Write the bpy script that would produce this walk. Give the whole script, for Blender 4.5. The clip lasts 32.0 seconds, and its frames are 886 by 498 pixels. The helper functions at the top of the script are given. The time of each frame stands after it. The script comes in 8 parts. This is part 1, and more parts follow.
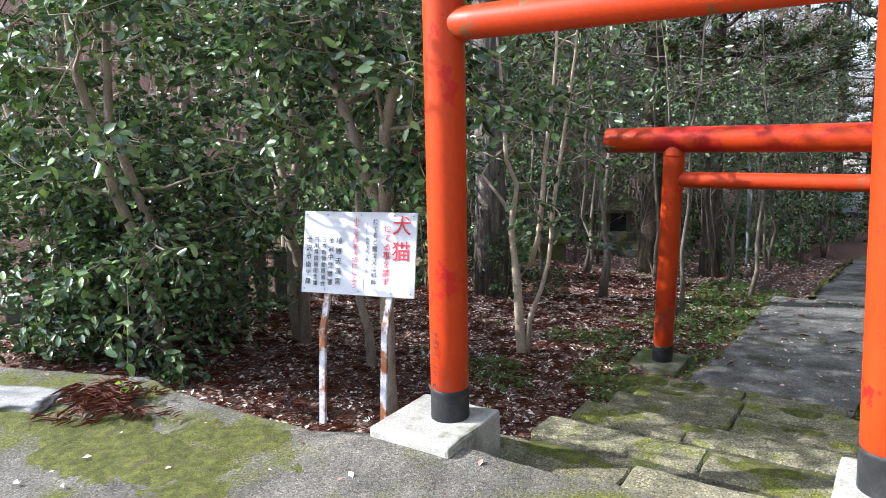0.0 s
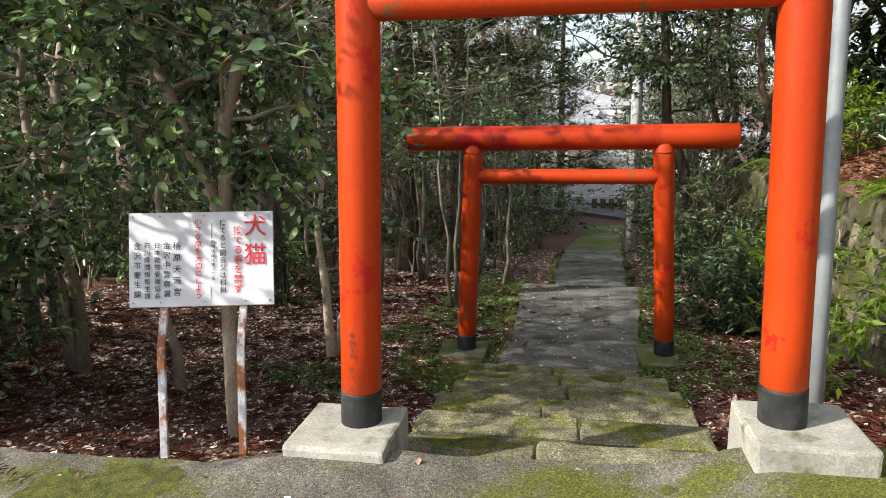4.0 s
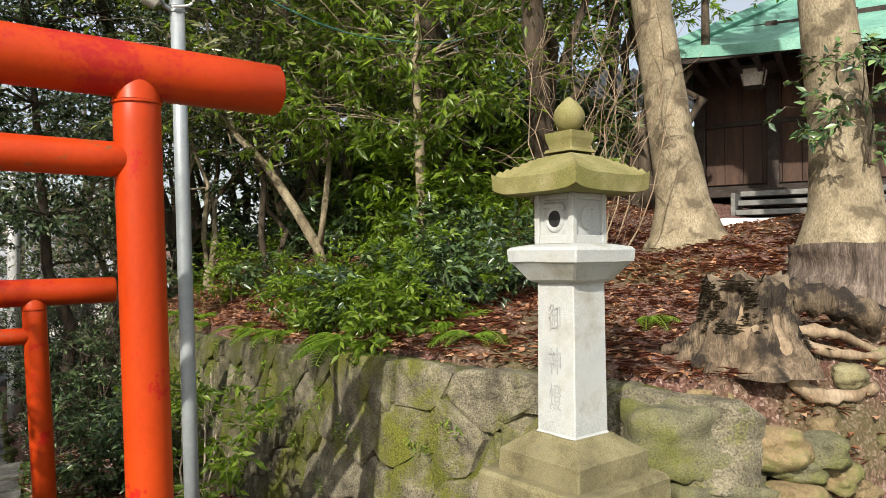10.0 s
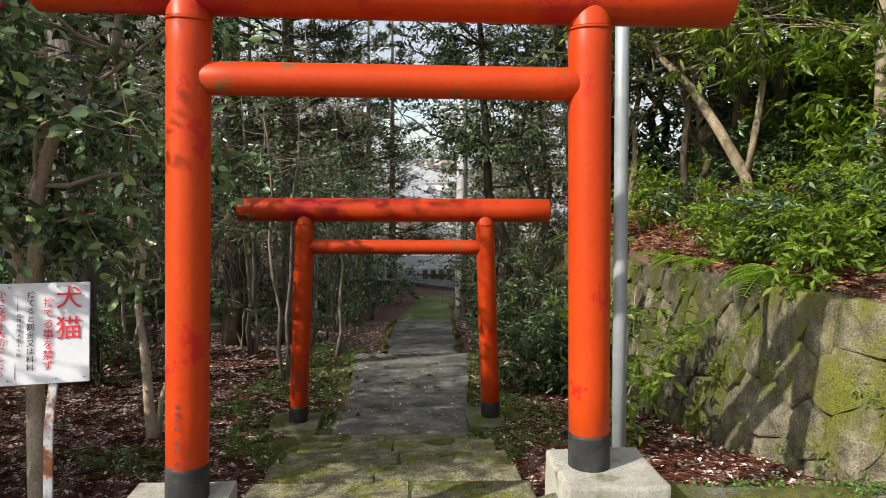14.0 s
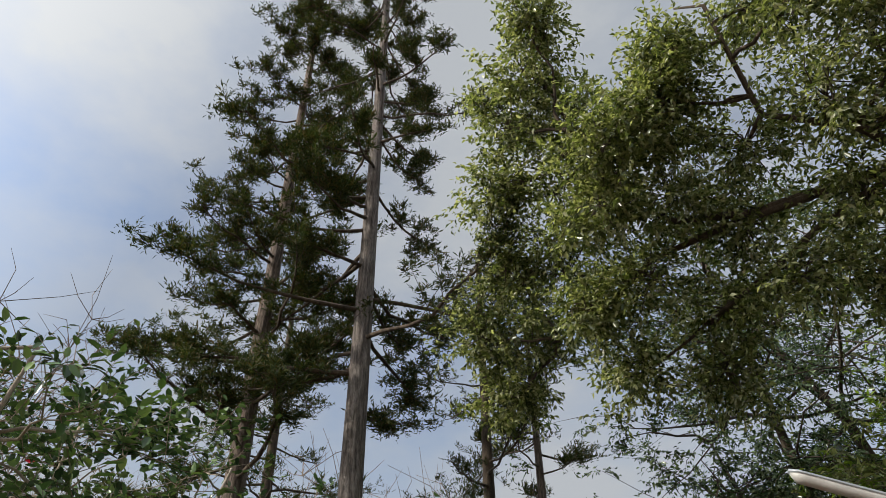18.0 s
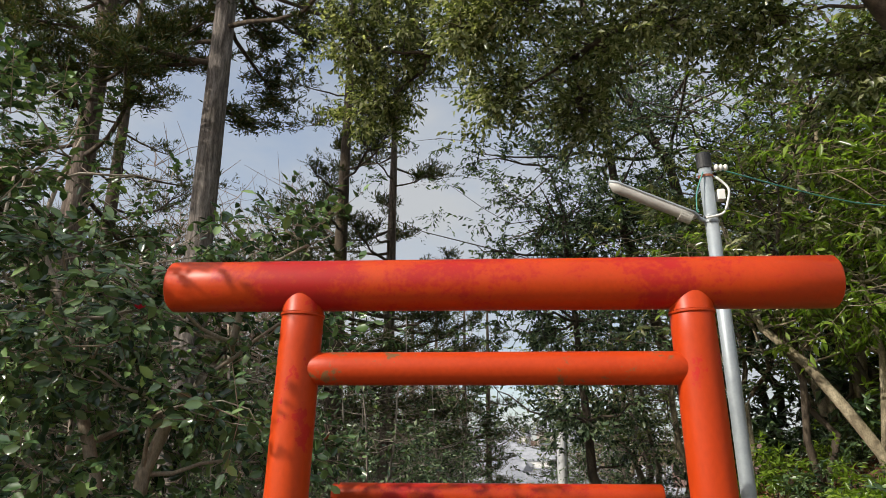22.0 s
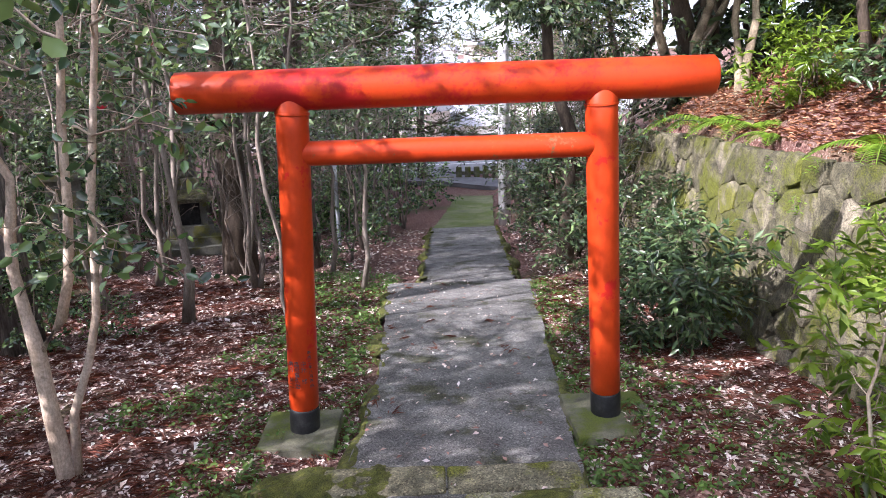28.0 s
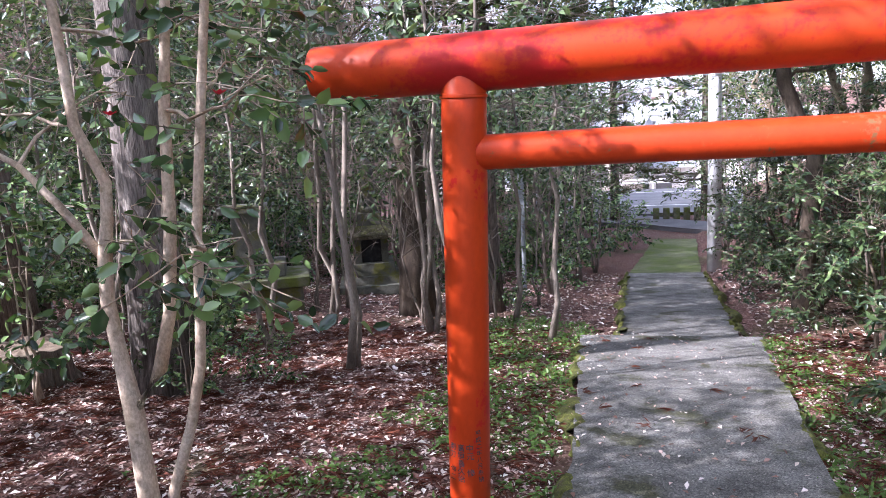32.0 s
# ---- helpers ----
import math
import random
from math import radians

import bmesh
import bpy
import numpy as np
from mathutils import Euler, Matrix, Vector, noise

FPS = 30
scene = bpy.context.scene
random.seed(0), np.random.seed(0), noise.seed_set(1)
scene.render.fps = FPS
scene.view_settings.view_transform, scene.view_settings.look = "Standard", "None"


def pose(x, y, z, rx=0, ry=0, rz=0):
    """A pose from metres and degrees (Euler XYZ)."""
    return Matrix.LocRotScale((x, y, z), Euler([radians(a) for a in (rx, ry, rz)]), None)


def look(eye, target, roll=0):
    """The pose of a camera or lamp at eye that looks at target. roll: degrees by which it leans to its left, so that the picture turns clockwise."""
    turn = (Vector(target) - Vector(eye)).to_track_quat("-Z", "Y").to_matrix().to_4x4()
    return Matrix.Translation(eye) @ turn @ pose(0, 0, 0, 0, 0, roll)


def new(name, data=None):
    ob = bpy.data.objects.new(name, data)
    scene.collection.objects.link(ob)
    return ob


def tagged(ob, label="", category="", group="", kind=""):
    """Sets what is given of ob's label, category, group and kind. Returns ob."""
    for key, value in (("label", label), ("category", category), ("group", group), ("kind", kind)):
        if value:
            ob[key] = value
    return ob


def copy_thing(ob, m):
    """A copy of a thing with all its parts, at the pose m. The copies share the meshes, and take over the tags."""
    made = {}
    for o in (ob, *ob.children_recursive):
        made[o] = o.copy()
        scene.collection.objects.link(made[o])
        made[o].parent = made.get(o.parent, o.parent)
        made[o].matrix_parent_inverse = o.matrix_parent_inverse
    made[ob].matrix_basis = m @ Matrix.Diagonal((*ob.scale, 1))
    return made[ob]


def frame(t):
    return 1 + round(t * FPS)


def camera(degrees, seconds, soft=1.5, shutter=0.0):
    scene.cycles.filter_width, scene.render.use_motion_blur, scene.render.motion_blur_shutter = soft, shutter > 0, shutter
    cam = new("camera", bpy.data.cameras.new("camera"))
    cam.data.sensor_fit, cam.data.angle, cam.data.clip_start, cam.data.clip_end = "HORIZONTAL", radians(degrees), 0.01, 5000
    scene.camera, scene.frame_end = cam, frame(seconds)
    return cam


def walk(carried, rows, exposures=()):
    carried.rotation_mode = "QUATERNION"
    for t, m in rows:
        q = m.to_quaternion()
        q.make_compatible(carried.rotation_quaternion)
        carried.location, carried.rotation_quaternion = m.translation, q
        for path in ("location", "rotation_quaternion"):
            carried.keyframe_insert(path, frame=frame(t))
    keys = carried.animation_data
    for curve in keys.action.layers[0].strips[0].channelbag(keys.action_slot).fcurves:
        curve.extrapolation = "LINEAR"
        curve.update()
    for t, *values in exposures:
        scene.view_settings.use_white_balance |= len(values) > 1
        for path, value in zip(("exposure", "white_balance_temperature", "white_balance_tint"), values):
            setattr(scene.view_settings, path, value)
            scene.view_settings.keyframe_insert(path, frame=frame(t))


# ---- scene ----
cam = camera(64.62, 32.0, 0.7)
PATH = [
    (0, (1.032, -2.992, 1.802), (-0.062, -1.362, 1.419), -2.19),
    (0.5, (1.007, -2.947, 1.767), (0.111, -1.201, 1.382), -2.23),
    (1, (0.883, -2.879, 1.729), (0.169, -1.054, 1.328), -2.04),
    (1.5, (0.694, -2.881, 1.707), (0.141, -1.003, 1.298), -1.04),
    (2, (0.533, -2.935, 1.686), (0.078, -1.030, 1.280), 0.27),
    (2.3, (0.496, -3.022, 1.691), (0.057, -1.116, 1.274), -0.06),
    (2.5, (0.399, -3.033, 1.690), (-0.035, -1.126, 1.275), 0.03),
    (4.5, (-0.013, -3.372, 1.733), (-0.275, -1.420, 1.386), -1.21),
    (5, (-0.020, -3.440, 1.739), (-0.147, -1.462, 1.471), -0.82),
    (5.5, (-0.002, -3.483, 1.756), (-0.052, -1.493, 1.561), -0.56),
    (6, (0.005, -3.506, 1.771), (-0.011, -1.509, 1.658), -0.18),
    (6.5, (-0.012, -3.497, 1.776), (0.036, -1.498, 1.734), 0.14),
    (7, (0.007, -3.492, 1.778), (0.230, -1.504, 1.789), -0.19),
    (7.5, (0.051, -3.492, 1.791), (0.540, -1.553, 1.840), -0.89),
    (8, (0.087, -3.485, 1.803), (0.837, -1.633, 1.882), -1.22),
    (8.5, (0.142, -3.471, 1.798), (1.074, -1.705, 1.904), -1.40),
    (9, (0.186, -3.456, 1.789), (1.230, -1.754, 1.896), -1.35),
    (9.5, (0.189, -3.455, 1.778), (1.314, -1.803, 1.856), -1.01),
    (10, (0.197, -3.447, 1.770), (1.374, -1.831, 1.787), -0.54),
    (10.5, (0.206, -3.441, 1.759), (1.402, -1.839, 1.696), -0.13),
    (11, (0.204, -3.446, 1.737), (1.383, -1.838, 1.582), 0.12),
    (11.5, (0.208, -3.442, 1.717), (1.351, -1.820, 1.468), 0.10),
    (12, (0.214, -3.442, 1.723), (1.308, -1.798, 1.404), -0.38),
    (12.5, (0.204, -3.447, 1.711), (1.188, -1.738, 1.379), -0.35),
    (13, (0.174, -3.449, 1.709), (0.919, -1.620, 1.395), -0.32),
    (13.5, (0.094, -3.459, 1.725), (0.530, -1.527, 1.451), -0.06),
    (14, (0.037, -3.450, 1.721), (0.159, -1.462, 1.539), 0.47),
    (14.5, (-0.022, -3.463, 1.748), (-0.149, -1.467, 1.729), 0.78),
    (14.6, (-0.032, -3.466, 1.756), (-0.201, -1.473, 1.776), 0.87),
    (15, (-0.047, -3.475, 1.787), (-0.340, -1.505, 1.975), 1.27),
    (15.4, (-0.065, -3.472, 1.810), (-0.442, -1.538, 2.152), 1.63),
    (15.5, (-0.053, -3.475, 1.813), (-0.448, -1.552, 2.195), 1.61),
    (17.5, (-0.022, -3.422, 2.009), (-0.497, -1.877, 3.186), -0.92),
    (17.6, (-0.018, -3.409, 2.014), (-0.478, -1.877, 3.215), -1.05),
    (18, (0.010, -3.365, 2.029), (-0.432, -1.883, 3.297), -0.72),
    (18.5, (0.047, -3.330, 2.044), (-0.354, -1.892, 3.375), -0.64),
    (19, (0.083, -3.326, 2.052), (-0.285, -1.912, 3.417), -0.78),
    (19.5, (0.100, -3.322, 2.055), (-0.248, -1.910, 3.428), -0.90),
    (20, (0.119, -3.319, 2.039), (-0.220, -1.876, 3.381), -0.74),
    (20.5, (0.122, -3.325, 2.005), (-0.196, -1.791, 3.249), -0.33),
    (21, (0.066, -3.413, 1.969), (-0.207, -1.730, 3.015), -0.16),
    (21.5, (0.002, -3.440, 1.837), (-0.204, -1.620, 2.641), 0.80),
    (22, (0.003, -3.414, 1.789), (-0.141, -1.505, 2.369), 0.41),
    (22.5, (0.067, -3.345, 1.763), (-0.050, -1.386, 2.148), -0.40),
    (23, (0.076, -3.232, 1.746), (0.004, -1.245, 1.959), -1.43),
    (23.5, (0.077, -3.057, 1.737), (0.039, -1.058, 1.807), -1.85),
    (24, (0.079, -2.827, 1.721), (0.055, -0.829, 1.632), -1.95),
    (24.5, (0.092, -2.551, 1.684), (0.075, -0.568, 1.426), -2.06),
    (25, (0.090, -2.240, 1.643), (0.067, -0.285, 1.224), -2.18),
    (25.5, (0.045, -1.944, 1.615), (0.024, -0.015, 1.086), -1.87),
    (27.5, (-0.134, -0.517, 1.498), (-0.082, 1.421, 1.005), -1.53),
    (27.6, (-0.125, -0.463, 1.491), (-0.075, 1.475, 0.999), -1.61),
    (28, (-0.167, -0.184, 1.484), (-0.129, 1.758, 1.006), -1.80),
    (28.5, (-0.235, 0.069, 1.469), (-0.328, 2.014, 1.015), -1.71),
    (29, (-0.293, 0.254, 1.445), (-0.595, 2.190, 1.045), -1.30),
    (29.5, (-0.282, 0.492, 1.325), (-0.800, 2.398, 1.009), -0.44),
    (30, (-0.311, 0.684, 1.299), (-0.934, 2.565, 1.027), -1.23),
    (30.5, (-0.382, 0.814, 1.294), (-1.002, 2.697, 1.029), -1.68),
    (31, (-0.397, 0.894, 1.275), (-0.997, 2.782, 1.001), -2.01),
    (31.5, (-0.381, 1.035, 1.185), (-0.956, 2.927, 0.888), -2.58),
    (32, (-0.354, 1.226, 1.119), (-0.835, 3.139, 0.790), -3.40),
]
EXPOSURES = [(0.0, 1.4, 5800, 12), (2.0, 1.05, 6300, 11), (5.0, 0.85, 6800, 10), (8.0, 0.72, 6900, 10), (11.0, 0.56, 6900, 10), (15.0, 0.68, 6800, 10), (18.5, 0.14, 6600, 10), (21.0, 0.26, 6700, 10), (24.0, 0.72, 6800, 10), (25.5, 1.25, 6500, 14), (28.0, 1.85, 5900, 26), (30.0, 2.0, 5700, 26), (32.0, 2.0, 5700, 26)]
walk(cam, [(t, look(eye, target, roll)) for t, eye, target, roll in PATH], EXPOSURES)

# ---- world, sun ----
SUN = Vector((-0.66, -0.42, 0.55)).normalized()
world = bpy.data.worlds.new("sky")
scene.world = world
world.use_nodes = True
wn, wl = world.node_tree.nodes, world.node_tree.links
sky = wn.new("ShaderNodeTexSky")
sky.sky_type, sky.sun_disc = "NISHITA", False
sky.sun_elevation = math.asin(SUN.z)
sky.sun_rotation = math.atan2(SUN.x, SUN.y)
sky.air_density, sky.dust_density = 1.0, 1.5
tc = wn.new("ShaderNodeTexCoord")
mp = wn.new("ShaderNodeMapping")
mp.inputs["Scale"].default_value = (1.0, 1.0, 1.9)
cl = wn.new("ShaderNodeTexNoise")
cl.inputs["Scale"].default_value, cl.inputs["Detail"].default_value = 2.1, 7.0
cl.inputs["Roughness"].default_value = 0.55
ramp = wn.new("ShaderNodeValToRGB")
ramp.color_ramp.elements[0].position, ramp.color_ramp.elements[1].position = 0.24, 0.58
mixs = wn.new("ShaderNodeMixRGB")
mixs.inputs["Color2"].default_value = (2.8, 3.0, 3.25, 1)
wl.new(tc.outputs["Generated"], mp.inputs["Vector"])
wl.new(mp.outputs["Vector"], cl.inputs["Vector"])
wl.new(cl.outputs["Fac"], ramp.inputs["Fac"])
wl.new(ramp.outputs["Color"], mixs.inputs["Fac"])
wl.new(sky.outputs["Color"], mixs.inputs["Color1"])
# cloud is brighter round the sun
geo = wn.new("ShaderNodeVectorMath")
geo.operation, geo.inputs[1].default_value = "DOT_PRODUCT", SUN
glow = wn.new("ShaderNodeValToRGB")
glow.color_ramp.elements[0].position, glow.color_ramp.elements[0].color = 0.48, (1, 1, 1, 1)
glow.color_ramp.elements[1].position, glow.color_ramp.elements[1].color = 1.0, (2.6, 2.5, 2.35, 1)
lit = wn.new("ShaderNodeMixRGB")
lit.blend_type, lit.inputs["Fac"].default_value = "MULTIPLY", 1.0
wl.new(tc.outputs["Generated"], geo.inputs[0])
wl.new(geo.outputs["Value"], glow.inputs["Fac"])
wl.new(mixs.outputs["Color"], lit.inputs["Color1"])
wl.new(glow.outputs["Color"], lit.inputs["Color2"])
wl.new(lit.outputs["Color"], wn["Background"].inputs["Color"])
wn["Background"].inputs["Strength"].default_value = 0.15
sun = new("sun", bpy.data.lights.new("sun", "SUN"))
sun.data.energy, sun.data.angle, sun.data.color = 3.8, radians(0.6), (1.0, 0.95, 0.87)
sun.matrix_world = look(SUN * 60, (0, 0, 0))

# ---- materials ----
def ramp_node(nt, stops):
    r = nt.nodes.new("ShaderNodeValToRGB")
    els = r.color_ramp.elements
    while len(els) < len(stops):
        els.new(0.5)
    for e, (p, c) in zip(els, stops):
        e.position, e.color = p, (*c, 1)
    return r


def noise_node(nt, vec, scale, detail=4.0, rough=0.6):
    n = nt.nodes.new("ShaderNodeTexNoise")
    n.inputs["Scale"].default_value, n.inputs["Detail"].default_value, n.inputs["Roughness"].default_value = scale, detail, rough
    nt.links.new(vec, n.inputs["Vector"])
    return n


def mix_node(nt, fac, a, b, mode="MIX"):
    m = nt.nodes.new("ShaderNodeMixRGB")
    m.blend_type = mode
    for socket, value in (("Fac", fac), ("Color1", a), ("Color2", b)):
        if isinstance(value, (int, float)):
            m.inputs[socket].default_value = value
        elif isinstance(value, tuple):
            m.inputs[socket].default_value = (*value, 1)
        else:
            nt.links.new(value, m.inputs[socket])
    return m.outputs["Color"]


def material(name, rough=0.8, metal=0.0, spec=0.5):
    m = bpy.data.materials.new(name)
    m.use_nodes = True
    nt = m.node_tree
    p = nt.nodes["Principled BSDF"]
    p.inputs["Roughness"].default_value, p.inputs["Metallic"].default_value = rough, metal
    p.inputs["Specular IOR Level"].default_value = spec
    c = nt.nodes.new("ShaderNodeTexCoord")
    return m, nt, p, c.outputs["Object"]


def bump(nt, p, height, strength=0.4, distance=0.01):
    b = nt.nodes.new("ShaderNodeBump")
    b.inputs["Strength"].default_value, b.inputs["Distance"].default_value = strength, distance
    nt.links.new(height, b.inputs["Height"])
    nt.links.new(b.outputs["Normal"], p.inputs["Normal"])


def surface(name, dark, mid, light, scale=6.0, fine=60.0, rough=0.85, stain=None, stain_scale=1.2, stain_at=(0.5, 0.62), relief=0.5, depth=0.01, metal=0.0, spec=0.4, stretch=None, vary=0.0, speck=0.0, grain=0.3):
    """A weathered surface: broad tone, fine grain, stains with soft edges, relief."""
    m, nt, p, vec = material(name, rough, metal, spec)
    if stretch:
        mp_ = nt.nodes.new("ShaderNodeMapping")
        mp_.inputs["Scale"].default_value = stretch
        nt.links.new(vec, mp_.inputs["Vector"])
        vec2 = mp_.outputs["Vector"]
    else:
        vec2 = vec
    a = noise_node(nt, vec2, scale, 6)
    r = ramp_node(nt, [(0.3, dark), (0.5, mid), (0.7, light)])
    nt.links.new(a.outputs["Fac"], r.inputs["Fac"])
    f = noise_node(nt, vec2, fine, 3)
    g = ramp_node(nt, [(0.3, (1 - grain,) * 3), (0.7, (1 + grain * 0.8,) * 3)])
    nt.links.new(f.outputs["Fac"], g.inputs["Fac"])
    col = mix_node(nt, 1.0, r.outputs["Color"], g.outputs["Color"], "MULTIPLY")
    if stain:
        s = noise_node(nt, vec, stain_scale, 7, 0.65)
        sr = ramp_node(nt, [(stain_at[0], (0, 0, 0)), (stain_at[1], (1, 1, 1))])
        edge = nt.nodes.new("ShaderNodeMath")
        edge.operation, edge.inputs[1].default_value = "MULTIPLY_ADD", 0.22
        nt.links.new(f.outputs["Fac"], edge.inputs[0])
        nt.links.new(s.outputs["Fac"], edge.inputs[2])
        less = nt.nodes.new("ShaderNodeMath")
        less.operation, less.inputs[1].default_value = "SUBTRACT", 0.11
        nt.links.new(edge.outputs[0], less.inputs[0])
        nt.links.new(less.outputs[0], sr.inputs["Fac"])
        sc = mix_node(nt, 1.0, stain, g.outputs["Color"], "MULTIPLY")
        col = mix_node(nt, sr.outputs["Color"], col, sc)
    if speck:
        vo = nt.nodes.new("ShaderNodeTexVoronoi")
        vo.inputs["Scale"].default_value = speck
        nt.links.new(vec, vo.inputs["Vector"])
        vr_ = ramp_node(nt, [(0.12, (0.50, 0.48, 0.46)), (0.45, (1.0, 1.0, 1.0)), (0.72, (1.15, 1.14, 1.1)), (0.9, (1.95, 1.9, 1.8))])
        bw = nt.nodes.new("ShaderNodeRGBToBW")
        nt.links.new(vo.outputs["Color"], bw.inputs[0])
        nt.links.new(bw.outputs[0], vr_.inputs["Fac"])
        col = mix_node(nt, 1.0, col, vr_.outputs["Color"], "MULTIPLY")
    if vary:
        oi = nt.nodes.new("ShaderNodeObjectInfo")
        vr = ramp_node(nt, [(0.0, (1 - vary,) * 3), (1.0, (1 + vary,) * 3)])
        nt.links.new(oi.outputs["Random"], vr.inputs["Fac"])
        col = mix_node(nt, 1.0, col, vr.outputs["Color"], "MULTIPLY")
    nt.links.new(col, p.inputs["Base Color"])
    h = mix_node(nt, 0.5, a.outputs["Fac"], f.outputs["Fac"])
    bump(nt, p, h, relief, depth)
    return m


def leaf_material(name, colours, rough=0.35, through_=0.25, spec=0.5):
    """Leaves: one tone a leaf, a little light through the blade."""
    m, nt, p, vec = material(name, rough, 0, spec)
    g = nt.nodes.new("ShaderNodeNewGeometry")
    n = len(colours)
    r = ramp_node(nt, [(i / (n - 1), c) for i, c in enumerate(colours)])
    nt.links.new(g.outputs["Random Per Island"], r.inputs["Fac"])
    nt.links.new(r.outputs["Color"], p.inputs["Base Color"])
    t = nt.nodes.new("ShaderNodeBsdfTranslucent")
    lc = mix_node(nt, 1.0, r.outputs["Color"], (1.35, 1.45, 0.65), "MULTIPLY")
    nt.links.new(lc, t.inputs["Color"])
    ms = nt.nodes.new("ShaderNodeMixShader")
    ms.inputs["Fac"].default_value = through_
    nt.links.new(p.outputs["BSDF"], ms.inputs[1])
    nt.links.new(t.outputs["BSDF"], ms.inputs[2])
    nt.links.new(ms.outputs["Shader"], nt.nodes["Material Output"].inputs["Surface"])
    return m


M_ORANGE = surface("vermilion_paint", (0.40, 0.036, 0.005), (0.46, 0.044, 0.006), (0.51, 0.054, 0.007), 1.6, 40, 0.40, stain=(0.42, 0.016, 0.010), stain_scale=3.4, stain_at=(0.60, 0.615), relief=0.10, depth=0.003, grain=0.08, spec=0.25, stretch=(1, 1, 0.5))
M_BEAM = surface("sunfaded_vermilion_paint", (0.40, 0.034, 0.005), (0.46, 0.042, 0.006), (0.51, 0.052, 0.007), 1.2, 40, 0.40, stain=(0.36, 0.014, 0.012), stain_scale=0.75, stain_at=(0.50, 0.56), relief=0.10, depth=0.003, grain=0.08, spec=0.25)
M_TIE = surface("lichened_vermilion_paint", (0.40, 0.034, 0.005), (0.46, 0.042, 0.006), (0.51, 0.052, 0.007), 1.4, 40, 0.45, stain=(0.17, 0.085, 0.035), stain_scale=5.0, stain_at=(0.60, 0.68), relief=0.15, depth=0.003, grain=0.08, spec=0.25)
M_BLACK = surface("black_paint", (0.012, 0.013, 0.014), (0.02, 0.021, 0.022), (0.05, 0.05, 0.048), 9, 70, 0.6, relief=0.3, depth=0.004)
M_CONCRETE = surface("pale_concrete", (0.26, 0.25, 0.22), (0.36, 0.35, 0.31), (0.46, 0.45, 0.40), 4, 90, 0.9, stain=(0.10, 0.11, 0.05), stain_scale=3, stain_at=(0.56, 0.68))
M_MOSSCON = surface("mossy_concrete", (0.08, 0.08, 0.055), (0.14, 0.14, 0.09), (0.22, 0.21, 0.15), 5, 90, 0.95, stain=(0.10, 0.125, 0.02), stain_scale=3, stain_at=(0.44, 0.58), relief=0.7)
M_LANDING = surface("landing_concrete", (0.085, 0.080, 0.067), (0.142, 0.134, 0.114), (0.215, 0.203, 0.175), 3, 150, 0.95, stain=(0.105, 0.115, 0.018), stain_scale=1.1, stain_at=(0.48, 0.58), relief=1.0, depth=0.015, speck=110, grain=0.45)
M_PATH = surface("path_concrete", (0.10, 0.098, 0.092), (0.18, 0.178, 0.168), (0.27, 0.268, 0.255), 3.5, 160, 0.95, stain=(0.075, 0.078, 0.045), stain_scale=1.6, stain_at=(0.56, 0.63), relief=1.0, depth=0.016, speck=95, grain=0.6)
M_MOSSPATH = surface("mossy_path_concrete", (0.10, 0.115, 0.06), (0.14, 0.16, 0.07), (0.19, 0.20, 0.11), 1.6, 120, 0.95, stain=(0.09, 0.125, 0.02), stain_scale=0.7, stain_at=(0.45, 0.58), relief=0.8)
M_GRAVEL = surface("dark_packed_gravel", (0.055, 0.050, 0.034), (0.095, 0.088, 0.062), (0.15, 0.14, 0.10), 8, 150, 0.95, stain=(0.075, 0.085, 0.02), stain_scale=3.0, stain_at=(0.52, 0.6), relief=1.0, depth=0.015, speck=70, grain=0.5)
M_STEP = surface("step_stone", (0.10, 0.094, 0.06), (0.18, 0.168, 0.108), (0.28, 0.262, 0.18), 5, 120, 0.95, stain=(0.13, 0.14, 0.025), stain_scale=2.6, stain_at=(0.52, 0.6), grain=0.45, relief=1.0, vary=0.22, speck=90)
M_GRANITE = surface("pale_granite", (0.34, 0.36, 0.355), (0.45, 0.475, 0.47), (0.54, 0.56, 0.555), 3.5, 200, 0.85, stain=(0.29, 0.285, 0.235), stain_scale=3.5, stain_at=(0.50, 0.70), relief=0.5, depth=0.005, grain=0.30)
M_MOSSSTONE = surface("mossy_granite", (0.125, 0.11, 0.058), (0.215, 0.19, 0.10), (0.32, 0.29, 0.17), 6.0, 150, 0.95, stain=(0.085, 0.076, 0.040), stain_scale=3.0, stain_at=(0.52, 0.72), grain=0.42, relief=1.0, depth=0.012)
M_BASESTONE = surface("pitted_ochre_granite", (0.15, 0.13, 0.07), (0.26, 0.232, 0.135), (0.38, 0.345, 0.225), 8.0, 60, 0.95, stain=(0.13, 0.13, 0.04), stain_scale=2.0, stain_at=(0.54, 0.68), grain=0.5, relief=1.0, depth=0.03)
M_WALLSTONE = surface("wall_stone", (0.075, 0.066, 0.046), (0.17, 0.152, 0.105), (0.30, 0.27, 0.19), 7, 70, 0.95, stain=(0.120, 0.126, 0.018), stain_scale=1.7, stain_at=(0.50, 0.62), grain=0.6, relief=1.0, depth=0.04, vary=0.12)
# mossier stone down the path; tree shade there is put into its darker tone
M_WALLMOSS = surface("mossy_shaded_wall_stone", (0.04, 0.037, 0.022), (0.10, 0.092, 0.055), (0.20, 0.18, 0.115), 7, 70, 0.95, stain=(0.088, 0.098, 0.011), stain_scale=1.5, stain_at=(0.47, 0.58), grain=0.65, relief=1.0, depth=0.045, vary=0.14)
